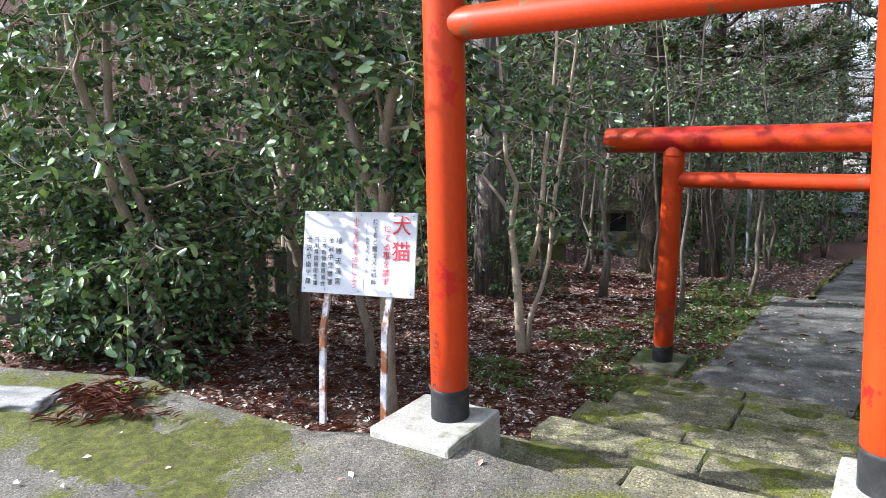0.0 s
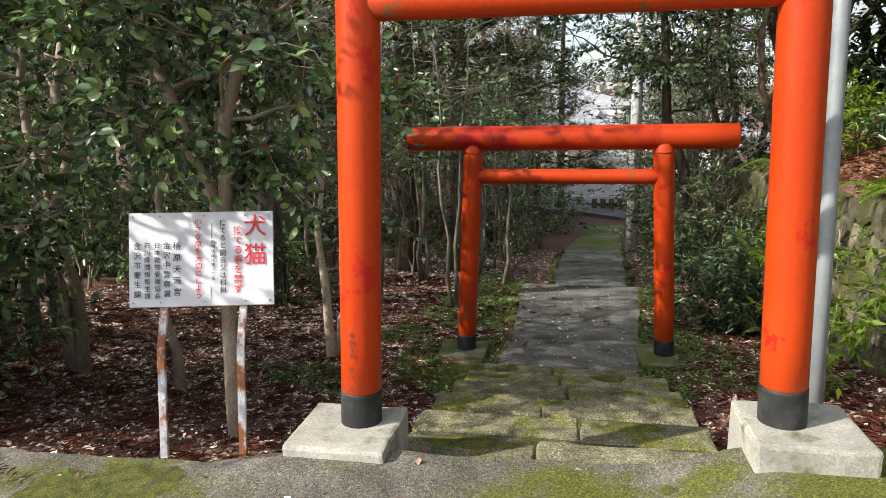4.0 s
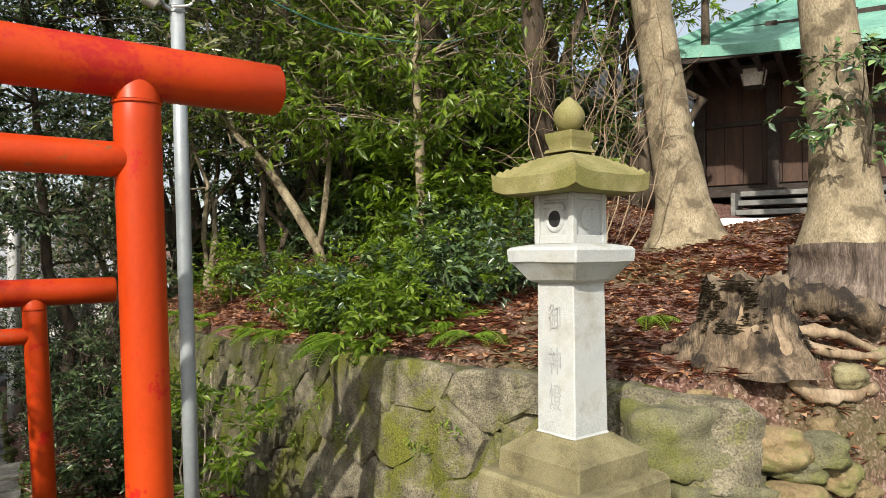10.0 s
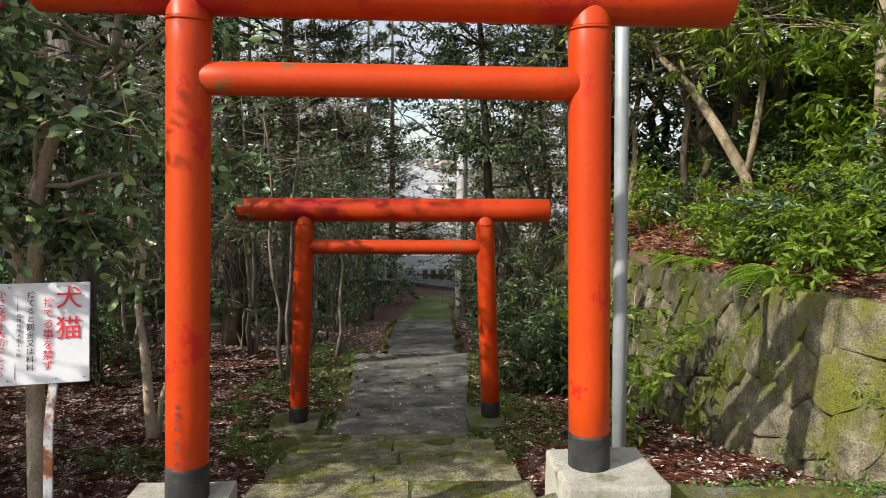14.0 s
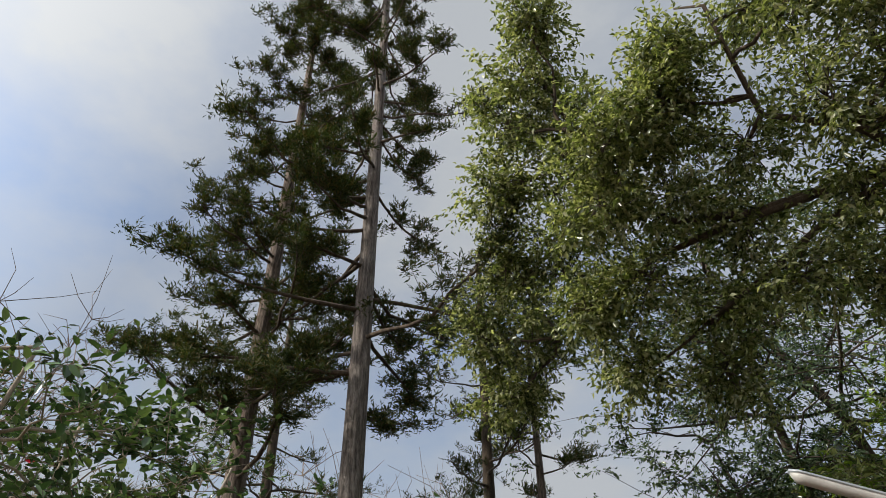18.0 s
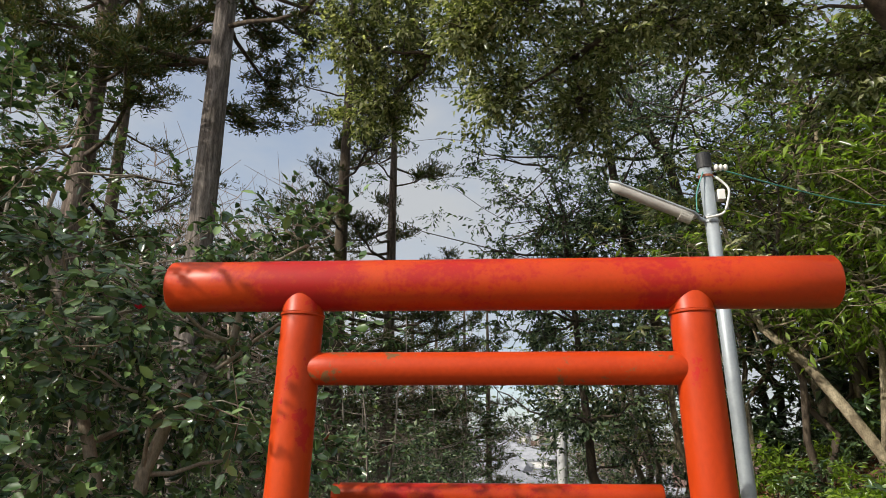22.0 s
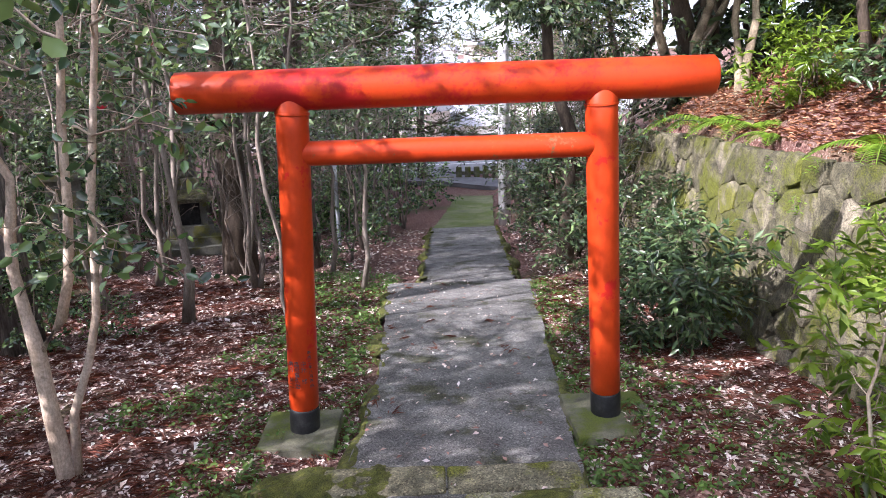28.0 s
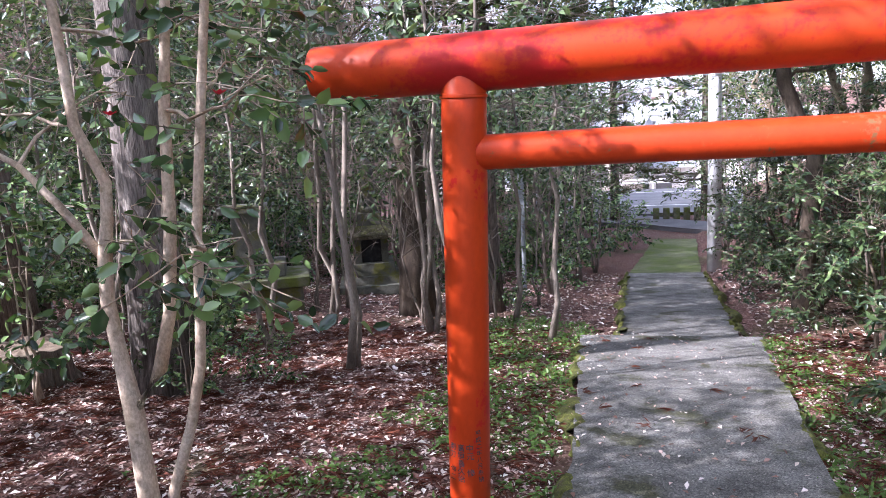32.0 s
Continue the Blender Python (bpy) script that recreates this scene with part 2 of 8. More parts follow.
M_MORTAR = surface("wall_mortar", (0.045, 0.042, 0.028), (0.085, 0.078, 0.052), (0.13, 0.12, 0.08), 6, 80, 0.95, stain=(0.095, 0.105, 0.014), stain_scale=1.6, stain_at=(0.44, 0.56), relief=1.0, depth=0.03, grain=0.5)
M_BOULDER = surface("boulder", (0.13, 0.095, 0.05), (0.23, 0.17, 0.09), (0.33, 0.255, 0.15), 4, 70, 0.92, stain=(0.12, 0.12, 0.04), stain_scale=3.0, stain_at=(0.48, 0.6), relief=1.0, depth=0.02, vary=0.25)
M_GALV = surface("galvanised_steel", (0.24, 0.27, 0.29), (0.30, 0.335, 0.355), (0.36, 0.39, 0.41), 5, 60, 0.5, metal=0.3, relief=0.05, grain=0.06)
M_BARK_PALE = surface("pale_bark", (0.22, 0.17, 0.12), (0.34, 0.28, 0.215), (0.46, 0.40, 0.32), 7, 90, 0.9, relief=0.5, stretch=(1, 1, 0.4))
M_BARK_WHITE = surface("smooth_pale_bark", (0.36, 0.27, 0.19), (0.50, 0.40, 0.30), (0.60, 0.51, 0.41), 5, 80, 0.85, stain=(0.24, 0.19, 0.13), stain_scale=6.0, stain_at=(0.58, 0.66), relief=0.4, stretch=(1, 1, 0.6))
M_BARK_GREY = surface("grey_stem_bark", (0.12, 0.098, 0.076), (0.20, 0.168, 0.135), (0.29, 0.25, 0.205), 7, 90, 0.9, relief=0.5, stretch=(1, 1, 0.4))
M_BARK_CEDAR = surface("cedar_bark", (0.06, 0.051, 0.044), (0.165, 0.142, 0.124), (0.30, 0.265, 0.235), 17, 90, 0.95, relief=1.0, depth=0.05, stretch=(1, 1, 0.11), grain=0.5)
M_BARK_BROWN = surface("brown_cedar_bark", (0.06, 0.045, 0.035), (0.155, 0.12, 0.096), (0.28, 0.225, 0.185), 17, 90, 0.95, relief=1.0, depth=0.05, stretch=(1, 1, 0.11), grain=0.5)
M_BARK_DARK = surface("dark_bark", (0.036, 0.026, 0.019), (0.075, 0.057, 0.04), (0.13, 0.10, 0.07), 8, 80, 0.95, relief=0.8, depth=0.02, stretch=(1, 1, 0.3))
M_BARK_BIG = surface("smooth_grey_bark", (0.15, 0.12, 0.075), (0.26, 0.215, 0.14), (0.36, 0.305, 0.21), 5, 60, 0.9, stain=(0.12, 0.095, 0.06), stain_scale=3.2, stain_at=(0.52, 0.60), grain=0.4, relief=0.9, depth=0.02, stretch=(1, 1, 0.5))
M_TWIG = surface("twig", (0.12, 0.085, 0.06), (0.20, 0.15, 0.11), (0.28, 0.22, 0.17), 12, 60, 0.9, relief=0.2)
M_CAMELLIA = leaf_material("camellia_leaf", [(0.020, 0.044, 0.022), (0.050, 0.102, 0.042), (0.11, 0.195, 0.066), (0.24, 0.35, 0.125)], 0.20, 0.10, 0.8)
M_LEAF_DARK = leaf_material("dark_shrub_leaf", [(0.014, 0.030, 0.014), (0.036, 0.068, 0.028), (0.075, 0.125, 0.048), (0.15, 0.22, 0.085)], 0.30, 0.14, 0.5)
M_LEAF_BRIGHT = leaf_material("bright_leaf", [(0.045, 0.088, 0.012), (0.105, 0.175, 0.020), (0.18, 0.275, 0.032), (0.27, 0.37, 0.06)], 0.28, 0.55, 0.6)
M_LEAF_MID = leaf_material("oak_leaf", [(0.042, 0.060, 0.024), (0.12, 0.145, 0.055), (0.24, 0.26, 0.12), (0.46, 0.46, 0.29)], 0.24, 0.48, 0.9)
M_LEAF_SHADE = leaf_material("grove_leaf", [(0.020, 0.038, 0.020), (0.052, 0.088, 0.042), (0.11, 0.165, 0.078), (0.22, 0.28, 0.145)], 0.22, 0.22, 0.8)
M_NEEDLE = leaf_material("cedar_needles", [(0.022, 0.036, 0.013), (0.042, 0.064, 0.020), (0.068, 0.084, 0.027), (0.11, 0.084, 0.032)], 0.6, 0.22, 0.3)
M_FERN = leaf_material("fern_leaf", [(0.075, 0.145, 0.016), (0.14, 0.24, 0.026), (0.23, 0.34, 0.045)], 0.40, 0.4)
M_WEED = leaf_material("weed_leaf", [(0.05, 0.10, 0.02), (0.09, 0.17, 0.03), (0.13, 0.22, 0.05)], 0.45, 0.25)
M_LITTER = leaf_material("fallen_leaf", [(0.11, 0.050, 0.038), (0.24, 0.125, 0.098), (0.45, 0.30, 0.25), (0.72, 0.60, 0.54), (0.90, 0.85, 0.82)], 0.6, 0.05, 0.4)
M_LITTER_RED = leaf_material("fallen_cedar_sprig", [(0.075, 0.022, 0.014), (0.12, 0.036, 0.022), (0.19, 0.065, 0.036)], 0.75, 0.05, 0.2)
M_LITTER_TAN = leaf_material("dry_tan_leaf", [(0.12, 0.045, 0.022), (0.23, 0.095, 0.048), (0.36, 0.17, 0.092), (0.50, 0.31, 0.19)], 0.65, 0.08, 0.3)
M_FLOWER = leaf_material("red_petal", [(0.45, 0.008, 0.03), (0.6, 0.012, 0.05)], 0.5, 0.2)


def ground_material():
    m, nt, p, vec = material("leaf_litter_ground", 0.95, 0, 0.2)
    a = noise_node(nt, vec, 0.55, 6, 0.65)
    b = noise_node(nt, vec, 26, 4, 0.7)
    v = nt.nodes.new("ShaderNodeTexVoronoi")
    v.inputs["Scale"].default_value = 60
    nt.links.new(vec, v.inputs["Vector"])
    chips = ramp_node(nt, [(0.0, (0.045, 0.019, 0.015)), (0.5, (0.15, 0.074, 0.059)), (0.75, (0.34, 0.215, 0.178)), (1.0, (0.66, 0.54, 0.49))])
    nt.links.new(v.outputs["Color"], chips.inputs["Fac"])
    soil = ramp_node(nt, [(0.35, (0.040, 0.018, 0.014)), (0.65, (0.165, 0.083, 0.066))])
    nt.links.new(b.outputs["Fac"], soil.inputs["Fac"])
    col = mix_node(nt, 0.55, soil.outputs["Color"], chips.outputs["Color"])
    g = ramp_node(nt, [(0.52, (0, 0, 0)), (0.66, (0.55, 0.55, 0.55))])
    nt.links.new(a.outputs["Fac"], g.inputs["Fac"])
    col = mix_node(nt, g.outputs["Color"], col, (0.09, 0.105, 0.04))
    nt.links.new(col, p.inputs["Base Color"])
    bump(nt, p, b.outputs["Fac"], 0.9, 0.03)
    return m


M_GROUND = ground_material()

# ---- mesh helpers ----
def part(name, bm, mat, parent=None, label="", smooth=False):
    me = bpy.data.meshes.new(name)
    bm.to_mesh(me)
    bm.free()
    if smooth:
        for p in me.polygons:
            p.use_smooth = True
    me.materials.append(mat)
    ob = new(name, me)
    ob.parent = parent
    if label:
        ob["label"] = label
    return ob


def arrays(name, verts, faces, mat, parent=None, smooth=False):
    """A mesh from numpy arrays: verts n x 3, faces m x k."""
    me = bpy.data.meshes.new(name)
    verts, faces = np.asarray(verts, np.float32), np.asarray(faces, np.int32)
    k = faces.shape[1]
    me.vertices.add(len(verts))
    me.vertices.foreach_set("co", verts.ravel())
    me.loops.add(faces.size)
    me.loops.foreach_set("vertex_index", faces.ravel())
    me.polygons.add(len(faces))
    me.polygons.foreach_set("loop_start", np.arange(0, faces.size, k, dtype=np.int32))
    me.update(calc_edges=True)
    me.validate()
    if smooth:
        me.polygons.foreach_set("use_smooth", np.ones(len(faces), bool))
    me.materials.append(mat)
    ob = new(name, me)
    ob.parent = parent
    return ob


def thing(name, label, category, x=0, y=0, z=0, rz=0, group="", kind=""):
    e = new(name)
    e.matrix_world = pose(x, y, z, 0, 0, rz)
    e.empty_display_size = 0.1
    return tagged(e, label, category, group, kind)


def box_bm(x0, y0, z0, x1, y1, z1, bevel=0.0, seg=2):
    bm = bmesh.new()
    bmesh.ops.create_cube(bm, size=1)
    for v in bm.verts:
        v.co = Vector(((x0 + x1) / 2 + v.co.x * (x1 - x0), (y0 + y1) / 2 + v.co.y * (y1 - y0), (z0 + z1) / 2 + v.co.z * (z1 - z0)))
    if bevel:
        bmesh.ops.bevel(bm, geom=bm.edges[:], offset=bevel, segments=seg, affect="EDGES", profile=0.6)
    return bm


def rough_up(bm, amount, scale=3.0, seed=0.0):
    for v in bm.verts:
        n = noise.noise_vector(v.co * scale + Vector((seed, seed * 1.7, -seed)))
        v.co += n * amount


def tube_bm(points, radii, sides=12, cap=True):
    """A tapering round limb through the points."""
    bm = bmesh.new()
    rings = []
    pts = [Vector(p) for p in points]
    up = Vector((0.31, 0.17, 0.93))
    for i, p in enumerate(pts):
        d = (pts[min(i + 1, len(pts) - 1)] - pts[max(i - 1, 0)]).normalized()
        ref = up if abs(d.dot(up)) < 0.95 else Vector((1, 0, 0))
        a = d.cross(ref).normalized()
        b = d.cross(a)
        if rings:
            pass
        ring = [bm.verts.new(p + (a * math.cos(t) + b * math.sin(t)) * radii[i]) for t in [2 * math.pi * k / sides for k in range(sides)]]
        rings.append(ring)
    for r0, r1 in zip(rings, rings[1:]):
        for k in range(sides):
            bm.faces.new((r0[k], r0[(k + 1) % sides], r1[(k + 1) % sides], r1[k]))
    if cap:
        bm.faces.new(rings[0][::-1])
        bm.faces.new(rings[-1])
    bmesh.ops.recalc_face_normals(bm, faces=bm.faces[:])
    return bm


def pipe_bm(p0, p1, r, sides=32, bevel=0.006):
    p0, p1 = Vector(p0), Vector(p1)
    d = (p1 - p0).normalized()
    n = 9
    pts = [p0, p0 + d * bevel] + [p0.lerp(p1, i / n) for i in range(1, n)] + [p1 - d * bevel, p1]
    return tube_bm(pts, [r - bevel] + [r] * (len(pts) - 2) + [r - bevel], sides)


# ---- the lie of the land ----
def seg(v, pts):
    return float(np.interp(v, [p[0] for p in pts], [p[1] for p in pts]))


def path_z(y):
    return seg(y, [(-20, -0.46), (0.2, -0.50), (3.5, -0.98), (20, -2.75), (24, -3.0), (34, -3.3), (60, -3.6)])


WALL_X = [(-9, 10.0), (-4, 8.0), (-2.0, 5.9), (-1.68, 5.0), (-1.45, 4.0), (-1.2, 3.75), (-0.6, 3.6), (0.38, 3.3), (1.1, 3.02), (3.0, 3.05), (6, 3.25), (12, 3.4), (20, 3.9), (40, 5.0)]
WALL_TOP = [(-9, 0.5), (-2.0, 0.6), (-1.2, 0.92), (0.4, 0.95), (1.1, 0.97), (3, 0.88), (6, 0.66), (9, 0.62), (12, 0.50), (14, 0.0), (20, -1.0), (40, -4)]


def ground_z(x, y):
    wx = seg(y, WALL_X)
    n = noise.noise(Vector((x * 0.6, y * 0.6, 0))) * 0.06 + noise.noise(Vector((x * 2.2, y * 2.2, 4))) * 0.02
    yy = max(y, -1.0)
    low = path_z(yy) + 0.05 * min(max(0.0, -x - 2.6), 6.0)
    if x > 0.95:
        low += seg(y, [(-0.5, 0.36), (1.2, 0.36), (3.5, 0.14), (5.5, 0.0)]) * min(1.0, (x - 0.95) / 0.3)
    low += seg(y, [(55, 0), (80, -7), (110, -8), (260, 9), (500, 22), (900, 24)])
    if x < -13:
        low += min((-x - 13) * 0.55, 26) * seg(y, [(-20, 0.3), (0, 1), (60, 1), (110, 0.2)])
    if y < 0.0:
        low = min(low, -0.12)
    if -1.27 < x < seg(y, [(10, 1.23), (10.8, 1.5), (19.4, 2.0), (27.2, 2.7)]) and y > 2.4:
        n *= 0.3
        low -= 0.05 if y < 10.6 else 0.10
    if x <= wx + 0.12:
        return low + n
    d = x - wx
    rise = 0.22 if y < 2 else 0.22 + min((y - 2) * 0.05, 0.28)
    if y > 45:
        return low + n
    high = seg(y, WALL_TOP) - 0.05 + rise * min(d, 5.5) + 0.1 * max(0, min(d - 5.5, 20))
    f = min(1.0, (d - 0.12) / seg(y, [(-1.3, 0.95), (-0.9, 0.16)]))
    return (low * (1 - f) + high * f) + n

# ---- ground ----
def build_ground():
    fx = np.concatenate([[-900, -400, -200, -120, -80, -55, -40, -30, -24, -19, -16], np.arange(-14, 13.01, 0.16), [14, 16, 19, 24, 32, 45, 70, 120, 250, 500, 900]])
    fy = np.concatenate([[-900, -400, -150, -70, -40, -25, -16, -11], np.arange(-8, 16.01, 0.16), np.arange(16.5, 40, 0.8), [44, 50, 60, 80, 120, 200, 400, 900]])
    verts = [(x, y, ground_z(x, y)) for y in fy for x in fx]
    nx, ny = len(fx), len(fy)
    idx = np.arange(nx * ny).reshape(ny, nx)
    faces = np.stack([idx[:-1, :-1].ravel(), idx[:-1, 1:].ravel(), idx[1:, 1:].ravel(), idx[1:, :-1].ravel()], 1)
    g = arrays("ground", verts, faces, M_GROUND, smooth=True)
    tagged(g, "brown leaf-littered forest floor sloping down beside the path", "ground", kind="structure")


build_ground()


def landing_rise(x, y):
    return seg(x, [(-2.0, 0), (-1.45, 0.03), (-0.8, 0.03), (-0.4, 0), (0.5, 0), (0.95, 0.11), (1.45, 0.11), (1.7, 0.06), (2.3, 0)]) * seg(y, [(-1.1, 0), (-0.35, 1)])


def outline_slab(name, edge, depth_to, top, thick, mat, label, category):
    """A slab whose far edge follows the ragged line edge and which runs back to y = depth_to."""
    bm = bmesh.new()
    pts = []
    for (x0, y0), (x1, y1) in zip(edge, edge[1:]):
        n = max(2, int(abs(x1 - x0) / 0.07))
        for i in range(n):
            t = i / n
            x, y = x0 + (x1 - x0) * t, y0 + (y1 - y0) * t
            pts.append((x, y + noise.noise(Vector((x * 3.1, 0, 7))) * 0.05 + noise.noise(Vector((x * 11, 3, 7))) * 0.025))
    pts.append(edge[-1])
    rows = []
    steps = [0, 0.02, 0.06, 0.1, 0.17, 0.25, 0.36, 0.5, 0.8, 1.2, 1.7, 2.3, 3.0, 4.0, 5.5, 8.0]
    for s in steps:
        rows.append([bm.verts.new((x, max(y - s, depth_to), top + landing_rise(x, y - s) - (0.012 if s == 0 else 0) + (noise.noise(Vector((x * 1.3, (y - s) * 1.3, 2))) * 0.012))) for x, y in pts])
    low = [bm.verts.new((x, y + 0.015, top - thick)) for x, y in pts]
    rows.insert(0, low)
    for a, b in zip(rows, rows[1:]):
        for i in range(len(a) - 1):
            bm.faces.new((a[i], a[i + 1], b[i + 1], b[i]))
    bmesh.ops.remove_doubles(bm, verts=bm.verts[:], dist=0.0005)
    bmesh.ops.recalc_face_normals(bm, faces=bm.faces[:])
    bm.normal_update()
    if sum(f.normal.z for f in bm.faces) < 0:
        bmesh.ops.reverse_faces(bm, faces=bm.faces[:])
    ob = part(name, bm, mat)
    return tagged(ob, label, category, kind="structure")


outline_slab("pavement", [(-9, -1.2), (-5.5, -0.9), (-4.4, -0.5), (-3.5, -0.22), (-2.4, -0.27), (-1.7, -0.23), (-0.9, -0.05), (0.9, 0.12), (1.4, 0.19), (1.9, 0.27), (2.6, 0.34), (3.3, 0.28)], -8.5, 0.0, 0.75, M_LANDING, "cracked grey concrete landing with patches of green moss", "pavement")

outline_slab("pavement", [(2.95, -1.76), (3.65, -1.67), (4.5, -1.61), (6.0, -1.9), (9, -3.0)], -8.5, 0.012, 0.3, M_LANDING, "grey concrete walk beyond the lantern", "pavement")

# ---- path below the steps ----
def path_strip(name, y0, y1, xl, xr, lift, mat, label):
    bm = bmesh.new()
    n = max(4, int((y1 - y0) / 0.18))
    m = 12
    grid = []
    for j in range(n + 1):
        y = y0 + (y1 - y0) * j / n
        row = []
        for i in range(m + 1):
            wob = noise.noise(Vector((i * 0.1, y * 2.3, 1))) * 0.05 if i in (0, m) else 0
            x = xl(y) + (xr(y) - xl(y)) * i / m + wob
            row.append(bm.verts.new((x, y, path_z(y) + lift + noise.noise(Vector((x * 1.5, y * 1.5, 9))) * 0.008)))
        grid.append(row)
    for a, b in zip(grid, grid[1:]):
        for i in range(m):
            bm.faces.new((a[i], a[i + 1], b[i + 1], b[i]))
    r = bmesh.ops.extrude_face_region(bm, geom=bm.faces[:])
    bmesh.ops.translate(bm, verts=[v for v in r["geom"] if isinstance(v, bmesh.types.BMVert)], vec=(0, 0, 0.10))
    bmesh.ops.translate(bm, verts=bm.verts[:], vec=(0, 0, -0.10))
    bmesh.ops.recalc_face_normals(bm, faces=bm.faces[:])
    return tagged(part(name, bm, mat), label, "path", kind="structure")


path_strip("path", 3.5, 10.6, lambda y: seg(y, [(3.5, -0.76), (6.2, -0.69), (10.6, -0.86)]), lambda y: seg(y, [(3.5, 0.74), (4.1, 0.79), (6.5, 1.03), (10.6, 1.42)]), 0.03, M_PATH, "worn grey concrete path with moss along its edges")
path_strip("path", 10.6, 19.4, lambda y: -0.34 + 0.028 * (y - 10.6), lambda y: 1.22 + 0.06 * (y - 10.6), -0.03, M_PATH, "middle stretch of worn grey concrete path, set lower")
path_strip("path", 19.4, 27.2, lambda y: -0.08 + 0.13 * (y - 19.4), lambda y: 1.70 + 0.09 * (y - 19.4), -0.045, M_MOSSPATH, "far stretch of concrete path green with moss")

M_MOSS = surface("green_moss", (0.05, 0.057, 0.013), (0.105, 0.115, 0.02), (0.18, 0.188, 0.036), 14, 140, 0.95, relief=1.0, depth=0.03, grain=0.7, stain=(0.10, 0.09, 0.05), stain_scale=9, stain_at=(0.58, 0.66))
def moss_strip(side, y0, y1, edge, label):
    """Moss in broken tongues along a path edge."""
    bm = bmesh.new()
    n = int((y1 - y0) / 0.06)
    rows = []
    for j in range(n + 1):
        y = y0 + (y1 - y0) * j / n
        inner = edge(y)
        gap = noise.noise(Vector((y * 1.1, side * 3, 8))) + 0.5 * noise.noise(Vector((y * 3.3, side * 3, 2)))
        w = 0.09 + 0.20 * noise.noise(Vector((y * 0.9, side, 3))) + 0.08 * noise.noise(Vector((y * 4, side, 3)))
        a, b = inner - side * (0.03 + 0.12 * noise.noise(Vector((y * 3, side, 1))) + 0.05 * noise.noise(Vector((y * 11, side, 1)))), inner + side * max(0.03, w)
        sink = -0.12 if gap < -0.12 else 0.0
        rows.append([bm.verts.new((a + (b - a) * t, y, path_z(y) + h + sink)) for t, h in ((0, 0.026), (0.25, 0.038), (0.6, 0.02), (0.9, -0.03), (1.0, -0.08))])
    for p, q in zip(rows, rows[1:]):
        for i in range(4):
            bm.faces.new((p[i], p[i + 1], q[i + 1], q[i]))
    bmesh.ops.recalc_face_normals(bm, faces=bm.faces[:])
    return tagged(part("moss", bm, M_MOSS, smooth=True), label, "moss", kind="stuff")


def moss_patch(x, y, rx, ry, rz, z, seed, label, thick=0.03):
    """A ragged cushion of moss that breaks into islands and sinks into what it grows on."""
    nx, ny = max(16, int(rx * 110)), max(12, int(ry * 110))
    verts, keep, index = [], [], {}
    for b in range(ny + 1):
        for a in range(nx + 1):
            u, w = 2.6 * a / nx - 1.3, 2.6 * b / ny - 1.3
            px, py = u * rx, w * ry
            f = 0.75 - u * u - w * w
            for k, scale in ((0.9, 3.2), (0.6, 9.0), (0.4, 26.0)):
                f += k * noise.noise(Vector((px * scale, py * scale, seed * 3.7)))
            index[a, b] = len(verts)
            verts.append((px, py, thick * max(-0.9, min(1.0, f * 1.2))))
    faces = [(index[a, b], index[a + 1, b], index[a + 1, b + 1], index[a, b + 1]) for a in range(nx) for b in range(ny) if max(verts[index[a + p, b + q]][2] for p in (0, 1) for q in (0, 1)) > -0.5 * thick]
    bm = bmesh.new()
    vs = [bm.verts.new(v) for v in verts]
    for f in faces:
        bm.faces.new([vs[k] for k in f])
    bmesh.ops.delete(bm, geom=[v for v in bm.verts if not v.link_faces], context="VERTS")
    ob = part("moss", bm, M_MOSS, smooth=True)
    ob.matrix_world = pose(x, y, z, 0, 0, rz)
    return tagged(ob, label, "moss", kind="stuff")


moss_strip(-1, 3.6, 10.5, lambda y: seg(y, [(3.5, -0.76), (6.2, -0.69), (10.6, -0.86)]), "green moss creeping over the path edge")
moss_strip(1, 3.6, 10.5, lambda y: seg(y, [(3.5, 0.74), (4.1, 0.79), (6.5, 1.03), (10.6, 1.42)]), "green moss creeping over the path edge")
moss_strip(1, 10.7, 19.2, lambda y: 1.22 + 0.06 * (y - 10.6), "green moss beside the far path")
moss_strip(-1, 10.7, 19.2, lambda y: -0.34 + 0.028 * (y - 10.6), "green moss beside the far path")
moss_patch(-0.82, 3.68, 0.42, 0.26, 10, -0.945, 2, "bright moss over the last step", 0.035)
moss_patch(-0.55, 3.14, 0.48, 0.12, -8, -0.822, 3, "bright moss over a step edge", 0.022)
moss_patch(-1.35, 3.35, 0.40, 0.34, 0, -0.965, 4, "green moss beside the steps", 0.05)
moss_patch(2.1, 0.16, 0.62, 0.09, 6, 0.02, 6, "moss along the landing edge", 0.03)

